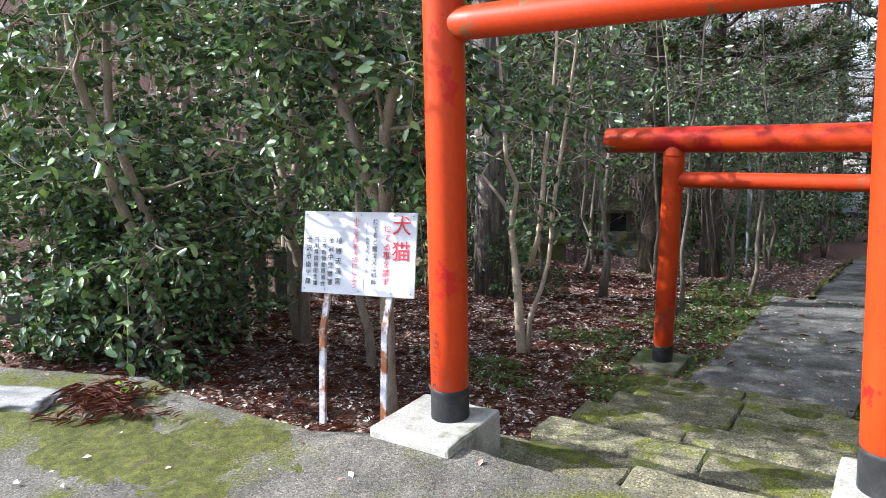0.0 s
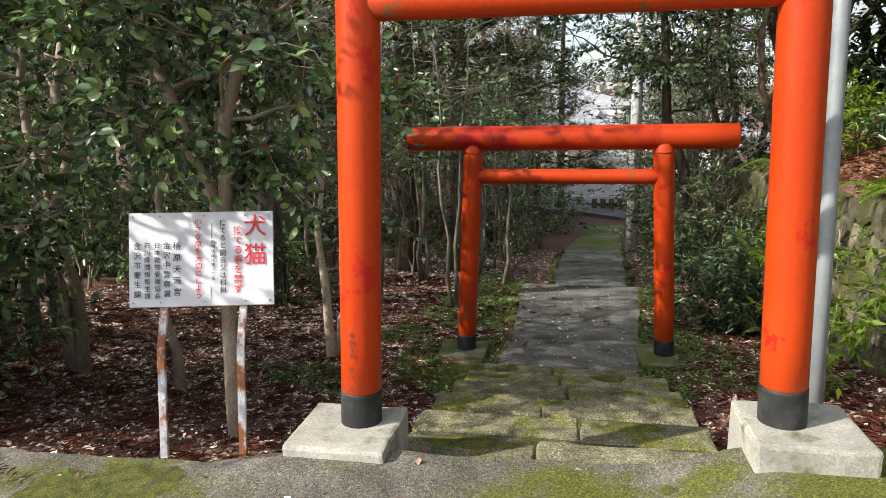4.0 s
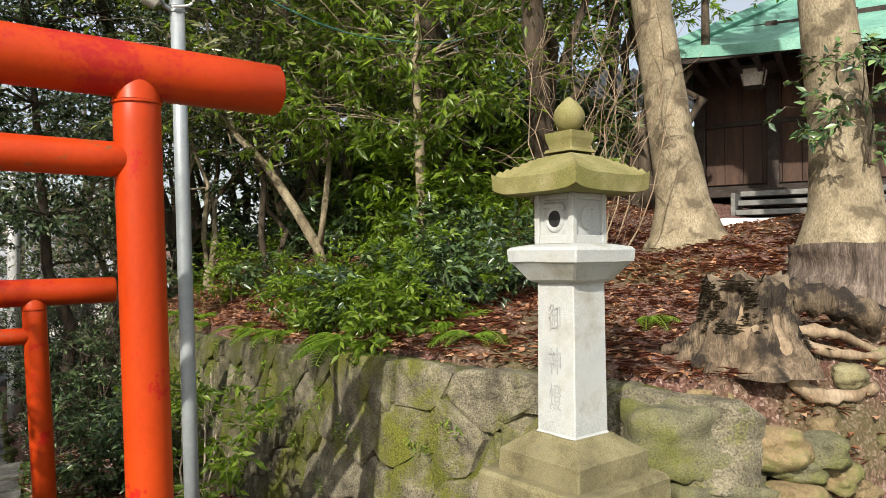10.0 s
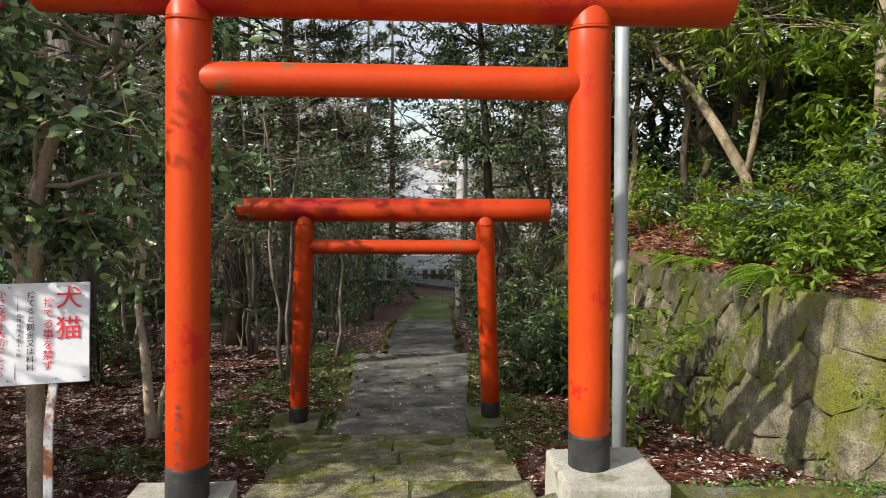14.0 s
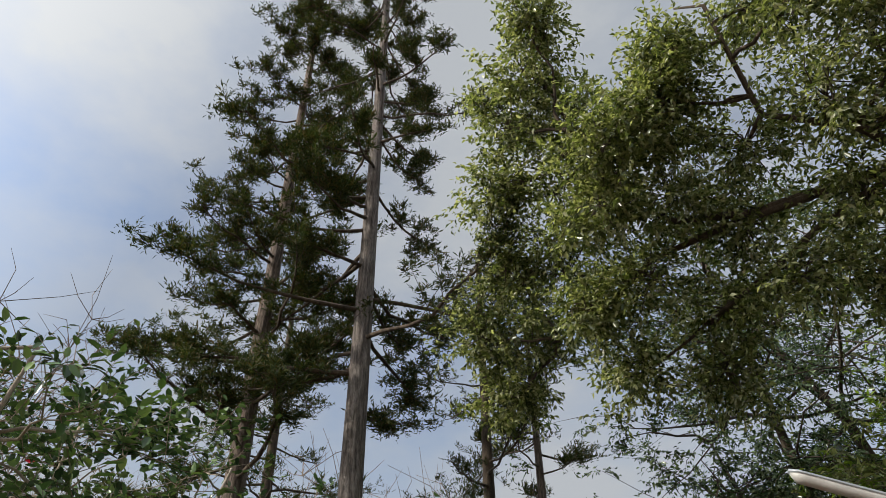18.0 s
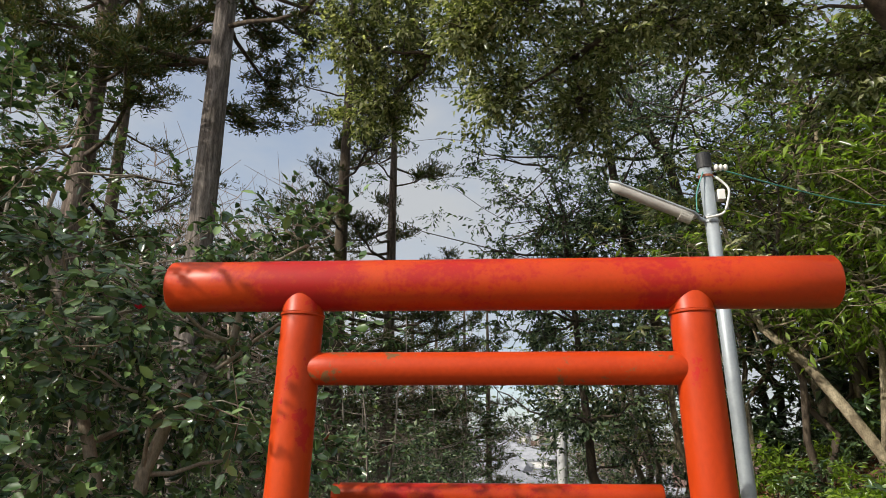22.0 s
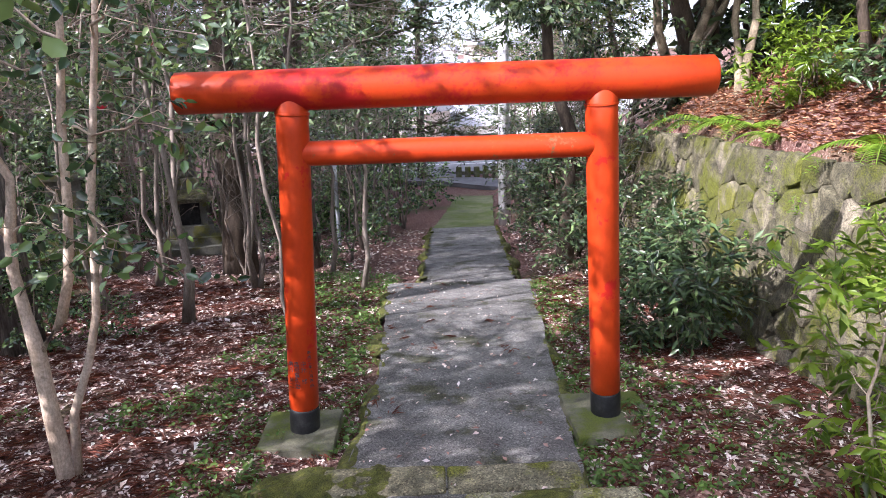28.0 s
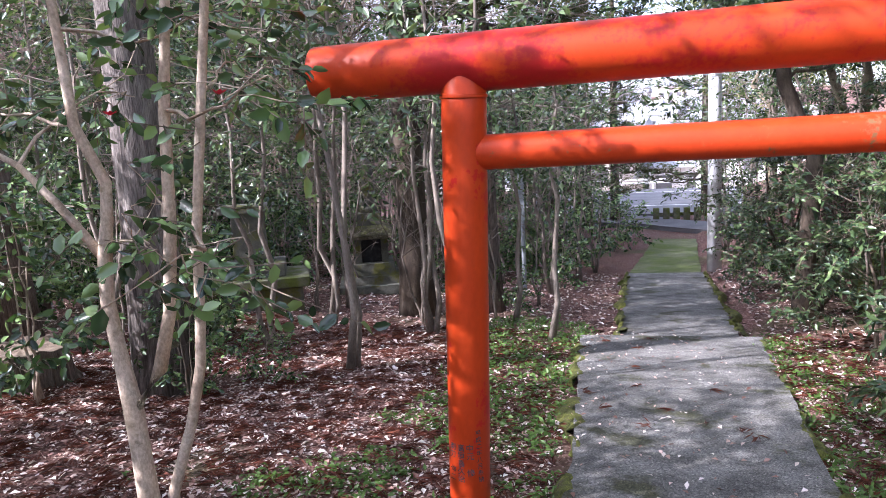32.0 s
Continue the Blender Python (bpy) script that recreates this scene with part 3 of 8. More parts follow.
for k, (x, y, rx, ry, rz) in enumerate([(-2.45, -1.02, 0.50, 0.26, 15), (-2.06, -0.52, 0.42, 0.16, 8), (-1.86, -1.00, 0.42, 0.28, -20), (-2.95, -0.92, 0.34, 0.20, 30), (-3.55, -1.05, 0.22, 0.10, 0), (-1.40, -0.62, 0.26, 0.08, 12), (0.9, -0.12, 0.42, 0.07, 9), (1.55, -0.35, 0.4, 0.16, 5), (2.05, -0.75, 0.26, 0.2, 0)]):
    moss_patch(x, y, rx, ry, rz, 0.004, 20 + k, "thin green moss spreading over the landing", 0.011)
for k, (x, y, z, rx) in enumerate([(-0.55, 0.56, -0.205, 0.3), (0.35, 1.24, -0.355, 0.4), (-0.6, 1.92, -0.505, 0.34), (0.5, 2.54, -0.655, 0.36), (-0.1, 1.90, -0.505, 0.2), (0.4, 3.24, -0.805, 0.4)]):
    moss_patch(x, y, rx, 0.085, 2, z, 40 + k, "thin moss along a step edge", 0.014)

# ---- steps ----
def build_steps():
    st = thing("stone_steps", "shallow mossy stone steps going down through the gate", "steps", 0, 0, 0, kind="structure")
    rnd = random.Random(4)
    lips = [(0.63, -0.20, -1.02, 0.95), (1.32, -0.35, -1.0, 0.97), (1.98, -0.50, -0.99, 0.98), (2.62, -0.65, -0.96, 1.0), (3.31, -0.80, -0.95, 0.98), (3.86, -0.94, -0.90, 0.74)]
    back = 0.0
    for i, (y1, z, xl, xr) in enumerate(lips):
        part("step_fill", box_bm(xl + 0.04, back - 0.05, z - 0.3, xr - 0.03, y1 - 0.22, z - 0.022, 0.01), M_GRAVEL, st)
        cuts = [xl, rnd.uniform(-0.25, 0.2), xr]
        for a, b in zip(cuts, cuts[1:]):
            bm = box_bm(a + 0.007, y1 - 0.33 + rnd.uniform(-0.03, 0.03), z - 0.26, b - 0.007, y1 + rnd.uniform(-0.02, 0.02), z + rnd.uniform(-0.008, 0.008), 0.03, 3)
            bmesh.ops.subdivide_edges(bm, edges=[e for e in bm.edges if e.calc_length() > 0.25], cuts=7, use_grid_fill=True)
            rough_up(bm, 0.016, 5, i + a)
            rough_up(bm, 0.006, 21, i + a)
            part("stone", bm, M_STEP, st)
        back = y1
    for b in ((-1.30, 0.36, -0.5, -1.035, 0.66, -0.21),):
        bm = box_bm(*b, 0.03, 3)
        bmesh.ops.subdivide_edges(bm, edges=[e for e in bm.edges if e.calc_length() > 0.15], cuts=4, use_grid_fill=True)
        rough_up(bm, 0.014, 6, b[0])
        part("stone", bm, M_STEP, st)
    return st


build_steps()

# ---- torii ----
def plinth(name, x0, y0, x1, y1, z0, z1, mat, label):
    bm = box_bm(x0, y0, z0, x1, y1, z1, 0.018, 2)
    bmesh.ops.subdivide_edges(bm, edges=[e for e in bm.edges if e.calc_length() > 0.2], cuts=3)
    rough_up(bm, 0.010, 5, x0)
    ob = part(name, bm, mat)
    return tagged(ob, label, "plinth")


def torii(label, base_l, base_r, top_l, top_r, kasagi, nuki_z, r_post, r_kasagi, r_nuki):
    t = thing("torii_gate", label, "torii gate", *((Vector(base_l) + Vector(base_r)) / 2))
    inv = t.matrix_world.inverted()
    def loc(p):
        return inv @ Vector(p)
    for b, tp in ((base_l, top_l), (base_r, top_r)):
        b, tp = Vector(b), Vector(tp)
        d = (tp - b).normalized()
        part("post", pipe_bm(loc(b + d * 0.185), loc(tp), r_post), M_ORANGE, t, smooth=True)
        part("foot_band", pipe_bm(loc(b - d * 0.01), loc(b + d * 0.19), r_post + 0.0025), M_BLACK, t, "black painted foot band", smooth=True)
        ring = pipe_bm(loc(tp - d * (r_kasagi * 0.98)), loc(tp - d * (r_kasagi * 0.98 - 0.02)), r_post + 0.006)
        part("weld_collar", ring, M_ORANGE, t, smooth=True)
    k0, k1 = kasagi
    part("top_beam", pipe_bm(loc(k0), loc(k1), r_kasagi, 40, 0.012), M_BEAM, t, smooth=True)
    def at(b, tp):
        b, tp = Vector(b), Vector(tp)
        return b.lerp(tp, (nuki_z - b.z) / (tp.z - b.z))
    part("tie_beam", pipe_bm(loc(at(base_l, top_l)), loc(at(base_r, top_r)), r_nuki, 32), M_TIE, t, smooth=True)
    return t


TORII_1 = torii("vermilion painted steel pipe torii gate, paint flaking", (-1.07, 0.15, 0.085), (1.055, 0.15, 0.225), (-0.99, 0.12, 2.63), (0.985, 0.12, 2.63), ((-1.713, 0.13, 2.672), (1.703, 0.13, 2.664)), 2.235, 0.108, 0.134, 0.083)
TORII_2 = torii("smaller vermilion steel pipe torii gate dappled with shade", (-1.149, 4.635, -1.042), (1.118, 4.635, -1.012), (-1.03, 4.50, 1.40), (0.995, 4.50, 1.40), ((-1.771, 4.51, 1.427), (1.738, 4.51, 1.438)), 1.013, 0.108, 0.134, 0.083)
for o in ("plinth",):
    plinth(o, -1.39, -0.20, -0.86, 0.36, -0.5, 0.085, M_CONCRETE, "pale concrete plinth under the gate post")
    plinth(o, 0.87, -0.14, 1.40, 0.40, -0.35, 0.225, M_CONCRETE, "pale concrete plinth under the gate post")
    plinth(o, -1.46, 4.32, -0.90, 4.92, -1.45, -1.042, M_MOSSCON, "mossy concrete plinth under the lower gate post")
    plinth(o, 0.83, 4.27, 1.45, 4.97, -1.45, -1.012, M_MOSSCON, "mossy concrete plinth under the lower gate post")

# ---- lantern ----
def square_loft(levels, cham=0.0, sub=1):
    """A square block of stacked square sections: (z, half side)."""
    bm = bmesh.new()
    rings = []
    for z, h in levels:
        c = min(cham, h * 0.4)
        if c:
            pts = [(h, -h + c), (h, h - c), (h - c, h), (-h + c, h), (-h, h - c), (-h, -h + c), (-h + c, -h), (h - c, -h)]
        else:
            pts = [(h, -h), (h, h), (-h, h), (-h, -h)]
        rings.append([bm.verts.new((x, y, z)) for x, y in pts])
    n = len(rings[0])
    for a, b in zip(rings, rings[1:]):
        for i in range(n):
            bm.faces.new((a[i], a[(i + 1) % n], b[(i + 1) % n], b[i]))
    bm.faces.new(rings[0][::-1])
    bm.faces.new(rings[-1])
    return bm


def stone_lantern(x, y, z, rz):
    t = thing("stone_lantern", "tall pale granite lantern with mossy cap and stepped base", "stone lantern", x, y, z, rz)
    def tier(name, levels, mat, cham=0.012, amount=0.006, cuts=4):
        bm = square_loft(levels, cham)
        bmesh.ops.subdivide_edges(bm, edges=[e for e in bm.edges if e.calc_length() > 0.12], cuts=cuts, use_grid_fill=True)
        rough_up(bm, amount, 7, levels[0][0])
        return part(name, bm, mat, t)
    tier("base_stone", [(-0.14, 0.425), (0.30, 0.42), (0.325, 0.405)], M_BASESTONE, 0.02, 0.018, 6)
    tier("base_tier", [(0.322, 0.372), (0.585, 0.366), (0.608, 0.35)], M_MOSSSTONE, 0.015, 0.008)
    tier("upper_tier", [(0.606, 0.285), (0.722, 0.282), (0.806, 0.166), (0.816, 0.160)], M_MOSSSTONE, 0.010, 0.005)
    tier("shaft", [(0.812, 0.142), (0.828, 0.132), (1.63, 0.127)], M_GRANITE, 0.006, 0.002, 3)
    tier("tray", [(1.618, 0.142), (1.634, 0.168), (1.65, 0.178), (1.70, 0.212), (1.724, 0.232), (1.729, 0.241), (1.79, 0.247), (1.806, 0.236), (1.822, 0.16)], M_GRANITE, 0.010, 0.004, 2)
    # fire box: four corner posts, sill, lintel and sunken panels
    fb = tier("fire_box", [(1.82, 0.118), (2.085, 0.116)], M_GRANITE, 0.004, 0.001, 2)
    def rod(name, x0, y0, z0, x1, y1, z1, label=""):
        return part(name, box_bm(x0, y0, z0, x1, y1, z1, 0.004, 1), M_GRANITE, fb, label)
    for sx in (-1, 1):
        for sy in (-1, 1):
            rod("corner_post", min(sx * 0.102, sx * 0.137), min(sy * 0.102, sy * 0.137), 1.822, max(sx * 0.102, sx * 0.137), max(sy * 0.102, sy * 0.137), 2.088)
    for z0, z1 in ((1.822, 1.868), (2.056, 2.088)):
        for sg in (-1, 1):
            y0, y1 = sorted((sg * 0.1165, sg * 0.134))
            rod("edge_stone", -0.1015, y0, z0, 0.1015, y1, z1)
            rod("edge_stone", y0, -0.1015, z0, y1, 0.1015, z1)
    # gourd-shaped window with a brow over it; its shaded hollow is a black disc
    win = tube_bm([(-0.1195, 0.004, 1.955), (-0.1175, 0.004, 1.955)], [0.044, 0.044], 24)
    part("window_shade_disc", win, M_BLACK, fb, "black disc for the shade inside the round carved window")
    bm = bmesh.new()
    n = 24
    ring = [[bm.verts.new((xx, 0.004 + r * math.cos(a), 1.955 + r * 1.12 * math.sin(a))) for a in [2 * math.pi * k / n for k in range(n)]] for xx, r in ((-0.118, 0.042), (-0.127, 0.046), (-0.127, 0.060), (-0.118, 0.066))]
    for p, q in zip(ring, ring[1:]):
        for k in range(n):
            bm.faces.new((p[k], p[(k + 1) % n], q[(k + 1) % n], q[k]))
    bmesh.ops.recalc_face_normals(bm, faces=bm.faces[:])
    part("window_rim", bm, M_GRANITE, fb, smooth=True)
    part("window_brow", tube_bm([(-0.124, -0.066, 1.998), (-0.130, -0.058, 2.026), (-0.130, 0.058, 2.030), (-0.124, 0.074, 2.016)], [0.011, 0.014, 0.014, 0.010], 8), M_GRANITE, fb, smooth=True)
    # crescent moon carved on the neighbouring face
    bm = bmesh.new()
    n = 20
    outer = [(0.052 * math.cos(a), 0.062 * math.sin(a)) for a in [math.pi * (0.36 + 1.28 * k / n) for k in range(n + 1)]]
    inner = [(0.044 * math.cos(a) + 0.022, 0.048 * math.sin(a)) for a in [math.pi * (0.36 + 1.28 * k / n) for k in range(n + 1)]]
    vo = [bm.verts.new((x, -0.1275, 1.958 + z)) for x, z in outer]
    vi = [bm.verts.new((x, -0.1275, 1.958 + z)) for x, z in inner]
    bo = [bm.verts.new((x * 1.04, -0.1155, 1.958 + z * 1.04)) for x, z in outer]
    bi = [bm.verts.new((x, -0.1155, 1.958 + z)) for x, z in inner]
    for k in range(n):
        bm.faces.new((vo[k], vo[k + 1], vi[k + 1], vi[k]))
        bm.faces.new((vo[k], bo[k], bo[k + 1], vo[k + 1]))
        bm.faces.new((vi[k], vi[k + 1], bi[k + 1], bi[k]))
    bmesh.ops.recalc_face_normals(bm, faces=bm.faces[:])
    part("carved_moon", bm, M_GRANITE, fb, "crescent moon carved in relief")
    # cap: domed roof with flared eaves and an upright edge
    bm = bmesh.new()
    N, h = 20, 0.298
    def cap_z(u, v):
        r = max(abs(u), abs(v))
        c = min(abs(u), abs(v)) / max(r, 1e-6)
        dome = 2.318 - 0.030 * r - 0.135 * r ** 2.2 + 0.022 * max(0.0, r - 0.72) / 0.28
        return dome + 0.034 * c ** 5 * r ** 3
    top, bot = {}, {}
    for i_ in range(N + 1):
        for j_ in range(N + 1):
            u, v = 2 * i_ / N - 1, 2 * j_ / N - 1
            r = max(abs(u), abs(v))
            c = min(abs(u), abs(v)) / max(r, 1e-6)
            top[i_, j_] = bm.verts.new((u * h, v * h, cap_z(u, v)))
            bot[i_, j_] = bm.verts.new((u * h * 0.985, v * h * 0.985, 2.088 + 0.030 * c ** 5 * r ** 3))
    for i_ in range(N):
        for j_ in range(N):
            bm.faces.new((top[i_, j_], top[i_ + 1, j_], top[i_ + 1, j_ + 1], top[i_, j_ + 1]))
            bm.faces.new((bot[i_, j_], bot[i_, j_ + 1], bot[i_ + 1, j_ + 1], bot[i_ + 1, j_]))
    for k in range(N):
        for a, b in (((k, 0), (k + 1, 0)), ((N, k), (N, k + 1)), ((k + 1, N), (k, N)), ((0, k + 1), (0, k))):
            bm.faces.new((bot[a], bot[b], top[b], top[a]))
    bmesh.ops.recalc_face_normals(bm, faces=bm.faces[:])
    rough_up(bm, 0.002, 14, 2)
    part("cap", bm, M_CAPSTONE, t, "moss-stained yellow-green stone cap")
    tier("finial_plate", [(2.312, 0.100), (2.328, 0.096)], M_CAPSTONE, 0.008, 0.002, 1)
    tier("finial_block", [(2.326, 0.080), (2.350, 0.083), (2.385, 0.093), (2.418, 0.096), (2.424, 0.070)], M_CAPSTONE, 0.008, 0.003, 1)
    bm = bmesh.new()
    bmesh.ops.create_uvsphere(bm, u_segments=26, v_segments=18, radius=0.084)
    for v in bm.verts:
        k = v.co.z / 0.084
        s_ = 1 - 0.22 * max(0, k) ** 4
        v.co.x *= s_
        v.co.y *= s_
        v.co.z = v.co.z * 1.05 + 2.508 + (0.022 * k ** 8 if k > 0 else 0)
    rough_up(bm, 0.004, 12)
    part("finial", bm, M_CAPSTONE, t, smooth=True)
    return t


M_CAPSTONE = surface("mossy_cap_stone", (0.175, 0.155, 0.065), (0.245, 0.218, 0.092), (0.31, 0.28, 0.14), 7, 160, 0.95, stain=(0.165, 0.165, 0.045), stain_scale=4.5, stain_at=(0.40, 0.72), grain=0.35, relief=0.9, depth=0.006)
LANTERN = stone_lantern(2.975, -0.80, 0, 2.5)
# shade of the cut letters, painted as a darker granite tone
M_CARVED = surface("carved_shadowed_granite", (0.27, 0.285, 0.28), (0.33, 0.345, 0.34), (0.38, 0.395, 0.39), 4, 120, 0.9, relief=0.3, grain=0.15)
for ch, zz in (("御", 1.50), ("神", 1.27), ("燈", 1.08)):
    cv = bpy.data.curves.new("carved_letter", "FONT")
    cv.body, cv.size, cv.align_x, cv.align_y, cv.extrude = ch, 0.145, "CENTER", "TOP", 0.0012
    cv.materials.append(M_CARVED)
    co = new("carved_letter", cv)
    co.parent = LANTERN
    co.matrix_local = Matrix.Translation((-0.1325, 0.0, zz)) @ pose(0, 0, 0, 90, 0, -90) @ Matrix.Diagonal((0.62, 1.05, 1, 1))

# ---- retaining wall ----
def wall_point(y, h):
    """A point of the wall's face at height h (0 foot, 1 top)."""
    foot = path_z(max(y, 0.2)) - 0.25 if y > 0.25 else -0.15
    top = seg(y, WALL_TOP) + 0.03 * noise.noise(Vector((y * 2.5, 0, 0)))
    x = seg(y, WALL_X) - 0.16 + 0.26 * h
    return Vector((x, y, foot + (top - foot) * h))


def clip_cell(poly, p, q):
    """The part of a polygon nearer to p than to q."""
    mx, my = (p[0] + q[0]) / 2, (p[1] + q[1]) / 2
    nx, ny = q[0] - p[0], q[1] - p[1]
    out = []
    for (ax, ay), (bx, by) in zip(poly, poly[1:] + poly[:1]):
        da, db = (ax - mx) * nx + (ay - my) * ny, (bx - mx) * nx + (by - my) * ny
        if da <= 0:
            out.append((ax, ay))
        if (da < 0 < db) or (db < 0 < da):
            t = da / (da - db)
            out.append((ax + (bx - ax) * t, ay + (by - ay) * t))
    return out


def build_wall():
    w = thing("retaining_wall", "mossy rubble stone retaining wall beside the path", "retaining wall", 3, 3, 0, kind="structure")
    inv = w.matrix_world.inverted()
    bm = bmesh.new()
    ys = np.arange(-0.75, 14.01, 0.15)
    rows = []
    for y in ys:
        row = []
        for h in (0, 0.14, 0.28, 0.42, 0.56, 0.7, 0.84, 0.985):
            p = wall_point(y, h) + Vector((0.035 + 0.02 * noise.noise(Vector((y * 4, h * 9, 3))), 0, 0))
            row.append(bm.verts.new(inv @ p))
        p = wall_point(y, 0.985)
        row.append(bm.verts.new(inv @ (p + Vector((0.5, 0, 0.0)))))
        row.append(bm.verts.new(inv @ (p + Vector((0.6, 0, -0.8)))))
        rows.append(row)
    for a, b in zip(rows, rows[1:]):
        for i in range(len(a) - 1):
            bm.faces.new((a[i], b[i], b[i + 1], a[i + 1]))
    bmesh.ops.recalc_face_normals(bm, faces=bm.faces[:])
    part("mortar", bm, M_MORTAR, w)
    rnd = random.Random(11)
    seeds = []
    y = -0.7
    while y < 12.5:
        height = wall_point(y, 1).z - wall_point(y, 0).z
        k = max(2, round(height / 0.36))
        for i in range(k):
            seeds.append((y + rnd.uniform(-0.16, 0.16) + (0.2 if i % 2 else 0), (i + 0.5 + rnd.uniform(-0.3, 0.3)) * height / k, height))
        y += 0.40
    for n, (sy, sh, height) in enumerate(seeds):
        cell = [(sy - 0.6, 0.0), (sy + 0.6, 0.0), (sy + 0.6, height), (sy - 0.6, height)]
        for m, (qy, qh, _) in enumerate(seeds):
            if m != n and abs(qy - sy) < 1.2:
                cell = clip_cell(cell, (sy, sh), (qy, qh))
                if len(cell) < 3:
                    break
        if len(cell) < 3:
            continue
        cy, ch = sum(p[0] for p in cell) / len(cell), sum(p[1] for p in cell) / len(cell)
        ring = []
        for (ay, ah), (by, bh) in zip(cell, cell[1:] + cell[:1]):
            ring += [(ay * 0.88 + by * 0.12, ah * 0.88 + bh * 0.12), (ay * 0.5 + by * 0.5, ah * 0.5 + bh * 0.5), (ay * 0.12 + by * 0.88, ah * 0.12 + bh * 0.88)]
        bm = bmesh.new()
        dep = rnd.uniform(0.004, 0.05)
        tilt_y, tilt_h = rnd.uniform(-0.1, 0.1), rnd.uniform(-0.12, 0.12)

        def face(yy, hh, out):
            p = wall_point(yy, hh / height)
            return bm.verts.new(inv @ (p + Vector((-out - tilt_y * (yy - cy) - tilt_h * (hh - ch) + 0.022 * noise.noise(Vector((yy * 6, hh * 6, n))), 0, 0))))

        def shrink(k):
            return [(cy + (yy - cy) * k + rnd.uniform(-0.011, 0.011), ch + (hh - ch) * k + rnd.uniform(-0.011, 0.011)) for yy, hh in ring]

        r0 = [face(a, b, -0.07) for a, b in shrink(1.0)]
        r1 = [face(a, b, dep * 0.55) for a, b in shrink(0.975)]
        r2 = [face(a, b, dep) for a, b in shrink(0.90)]
        r3 = [face(a, b, dep + rnd.uniform(-0.006, 0.014)) for a, b in shrink(0.45)]
        cc = face(cy, ch, dep + rnd.uniform(-0.01, 0.02))
        k = len(ring)
        for a, b in ((r0, r1), (r1, r2), (r2, r3)):
            for i in range(k):
                bm.faces.new((a[i], a[(i + 1) % k], b[(i + 1) % k], b[i]))
        for i in range(k):
            bm.faces.new((r3[i], r3[(i + 1) % k], cc))
        bmesh.ops.recalc_face_normals(bm, faces=bm.faces[:])
        part("stone", bm, M_WALLMOSS if sy > 2.3 and n % 4 else M_WALLSTONE, w)
    return w


build_wall()


def boulder(label, x, y, z, rx, ry, rz, turn=0, seed=0.0, mat=M_BOULDER, square=0.0):
    bm = bmesh.new()
    bmesh.ops.create_icosphere(bm, subdivisions=4, radius=1)
    for v in bm.verts:
        m = max(abs(v.co.x), abs(v.co.y), abs(v.co.z))
        v.co = v.co.lerp(v.co / m * 0.86, max(square, 0.3))
        n = noise.noise(v.co * 1.3 + Vector((seed, 0, 0))) * 0.28 + noise.noise(v.co * 2.7 + Vector((seed, 2, 0))) * 0.16 + noise.noise(v.co * 7 + Vector((seed, 2, 5))) * 0.06 + noise.noise(v.co * 17 + Vector((seed, 2, 5))) * 0.022
        v.co *= 1 + n
        v.co = Vector((v.co.x * rx, v.co.y * ry, v.co.z * rz))
    ob = part("boulder", bm, mat, smooth=True)
    ob.matrix_world = pose(x, y, z, 0, 0, turn)
    return tagged(ob, label, "boulder", group="boulders at the end of the wall")


M_DARKSLAB = surface("worn_grey_slab", (0.16, 0.155, 0.15), (0.26, 0.255, 0.245), (0.36, 0.35, 0.34), 6, 90, 0.9, relief=0.6)
M_BLOCK = surface("lichened_stone", (0.095, 0.092, 0.058), (0.165, 0.155, 0.095), (0.26, 0.24, 0.15), 4.5, 90, 0.95, stain=(0.135, 0.14, 0.04), stain_scale=2.6, stain_at=(0.46, 0.62), grain=0.45, relief=1.0, depth=0.02, vary=0.15)
BL = "rounded ochre boulder set in the bank"
boulder("large squarish lichened stone block in the wall end", 3.83, -0.86, 0.68, 0.32, 0.36, 0.24, 52, 1, M_BLOCK, 0.8)
boulder("large squarish mossy stone at the wall foot", 3.92, -1.06, 0.26, 0.31, 0.34, 0.25, 48, 2, M_BLOCK, 0.7)
boulder(BL, 4.14, -1.20, 0.63, 0.19, 0.27, 0.13, 38, 3)
boulder("egg-shaped mossy grey stone on fallen leaves", 3.40, -1.42, 0.10, 0.15, 0.14, 0.17, 0, 4, M_BLOCK)
boulder(BL, 4.20, -1.36, 0.34, 0.15, 0.20, 0.11, 30, 5)
boulder(BL + ", flat", 4.28, -1.30, 0.50, 0.14, 0.18, 0.08, 40, 6, M_BLOCK)
boulder(BL, 4.42, -1.40, 0.60, 0.14, 0.17, 0.11, 20, 7, M_BLOCK)
boulder(BL, 4.12, -0.86, 0.84, 0.12, 0.20, 0.09, 60, 8)
boulder("dark stone block behind the lantern", 3.98, -0.40, 0.72, 0.30, 0.36, 0.24, 75, 9, M_BLOCK, 0.6)
for k, (x, y, r) in enumerate([(4.55, -1.42, 0.13), (4.30, -1.56, 0.14), (4.72, -1.50, 0.10), (4.90, -1.36, 0.11), (4.62, -1.30, 0.09), (4.48, -1.60, 0.08), (5.05, -1.52, 0.09), (4.80, -1.62, 0.07), (4.20, -1.62, 0.07), (5.2, -1.40, 0.08)]):
    boulder("small rounded brown stone among leaves", x, y, ground_z(x, y) + r * 0.25, r, r * 1.2, r * 0.75, k * 37, 20 + k, (M_BOULDER, M_MOSSSTONE)[k % 2])

boulder("flat grey stone slab lying at the landing edge", -3.85, -0.92, 0.02, 0.34, 0.17, 0.045, 20, 41, M_DARKSLAB, 0.7)

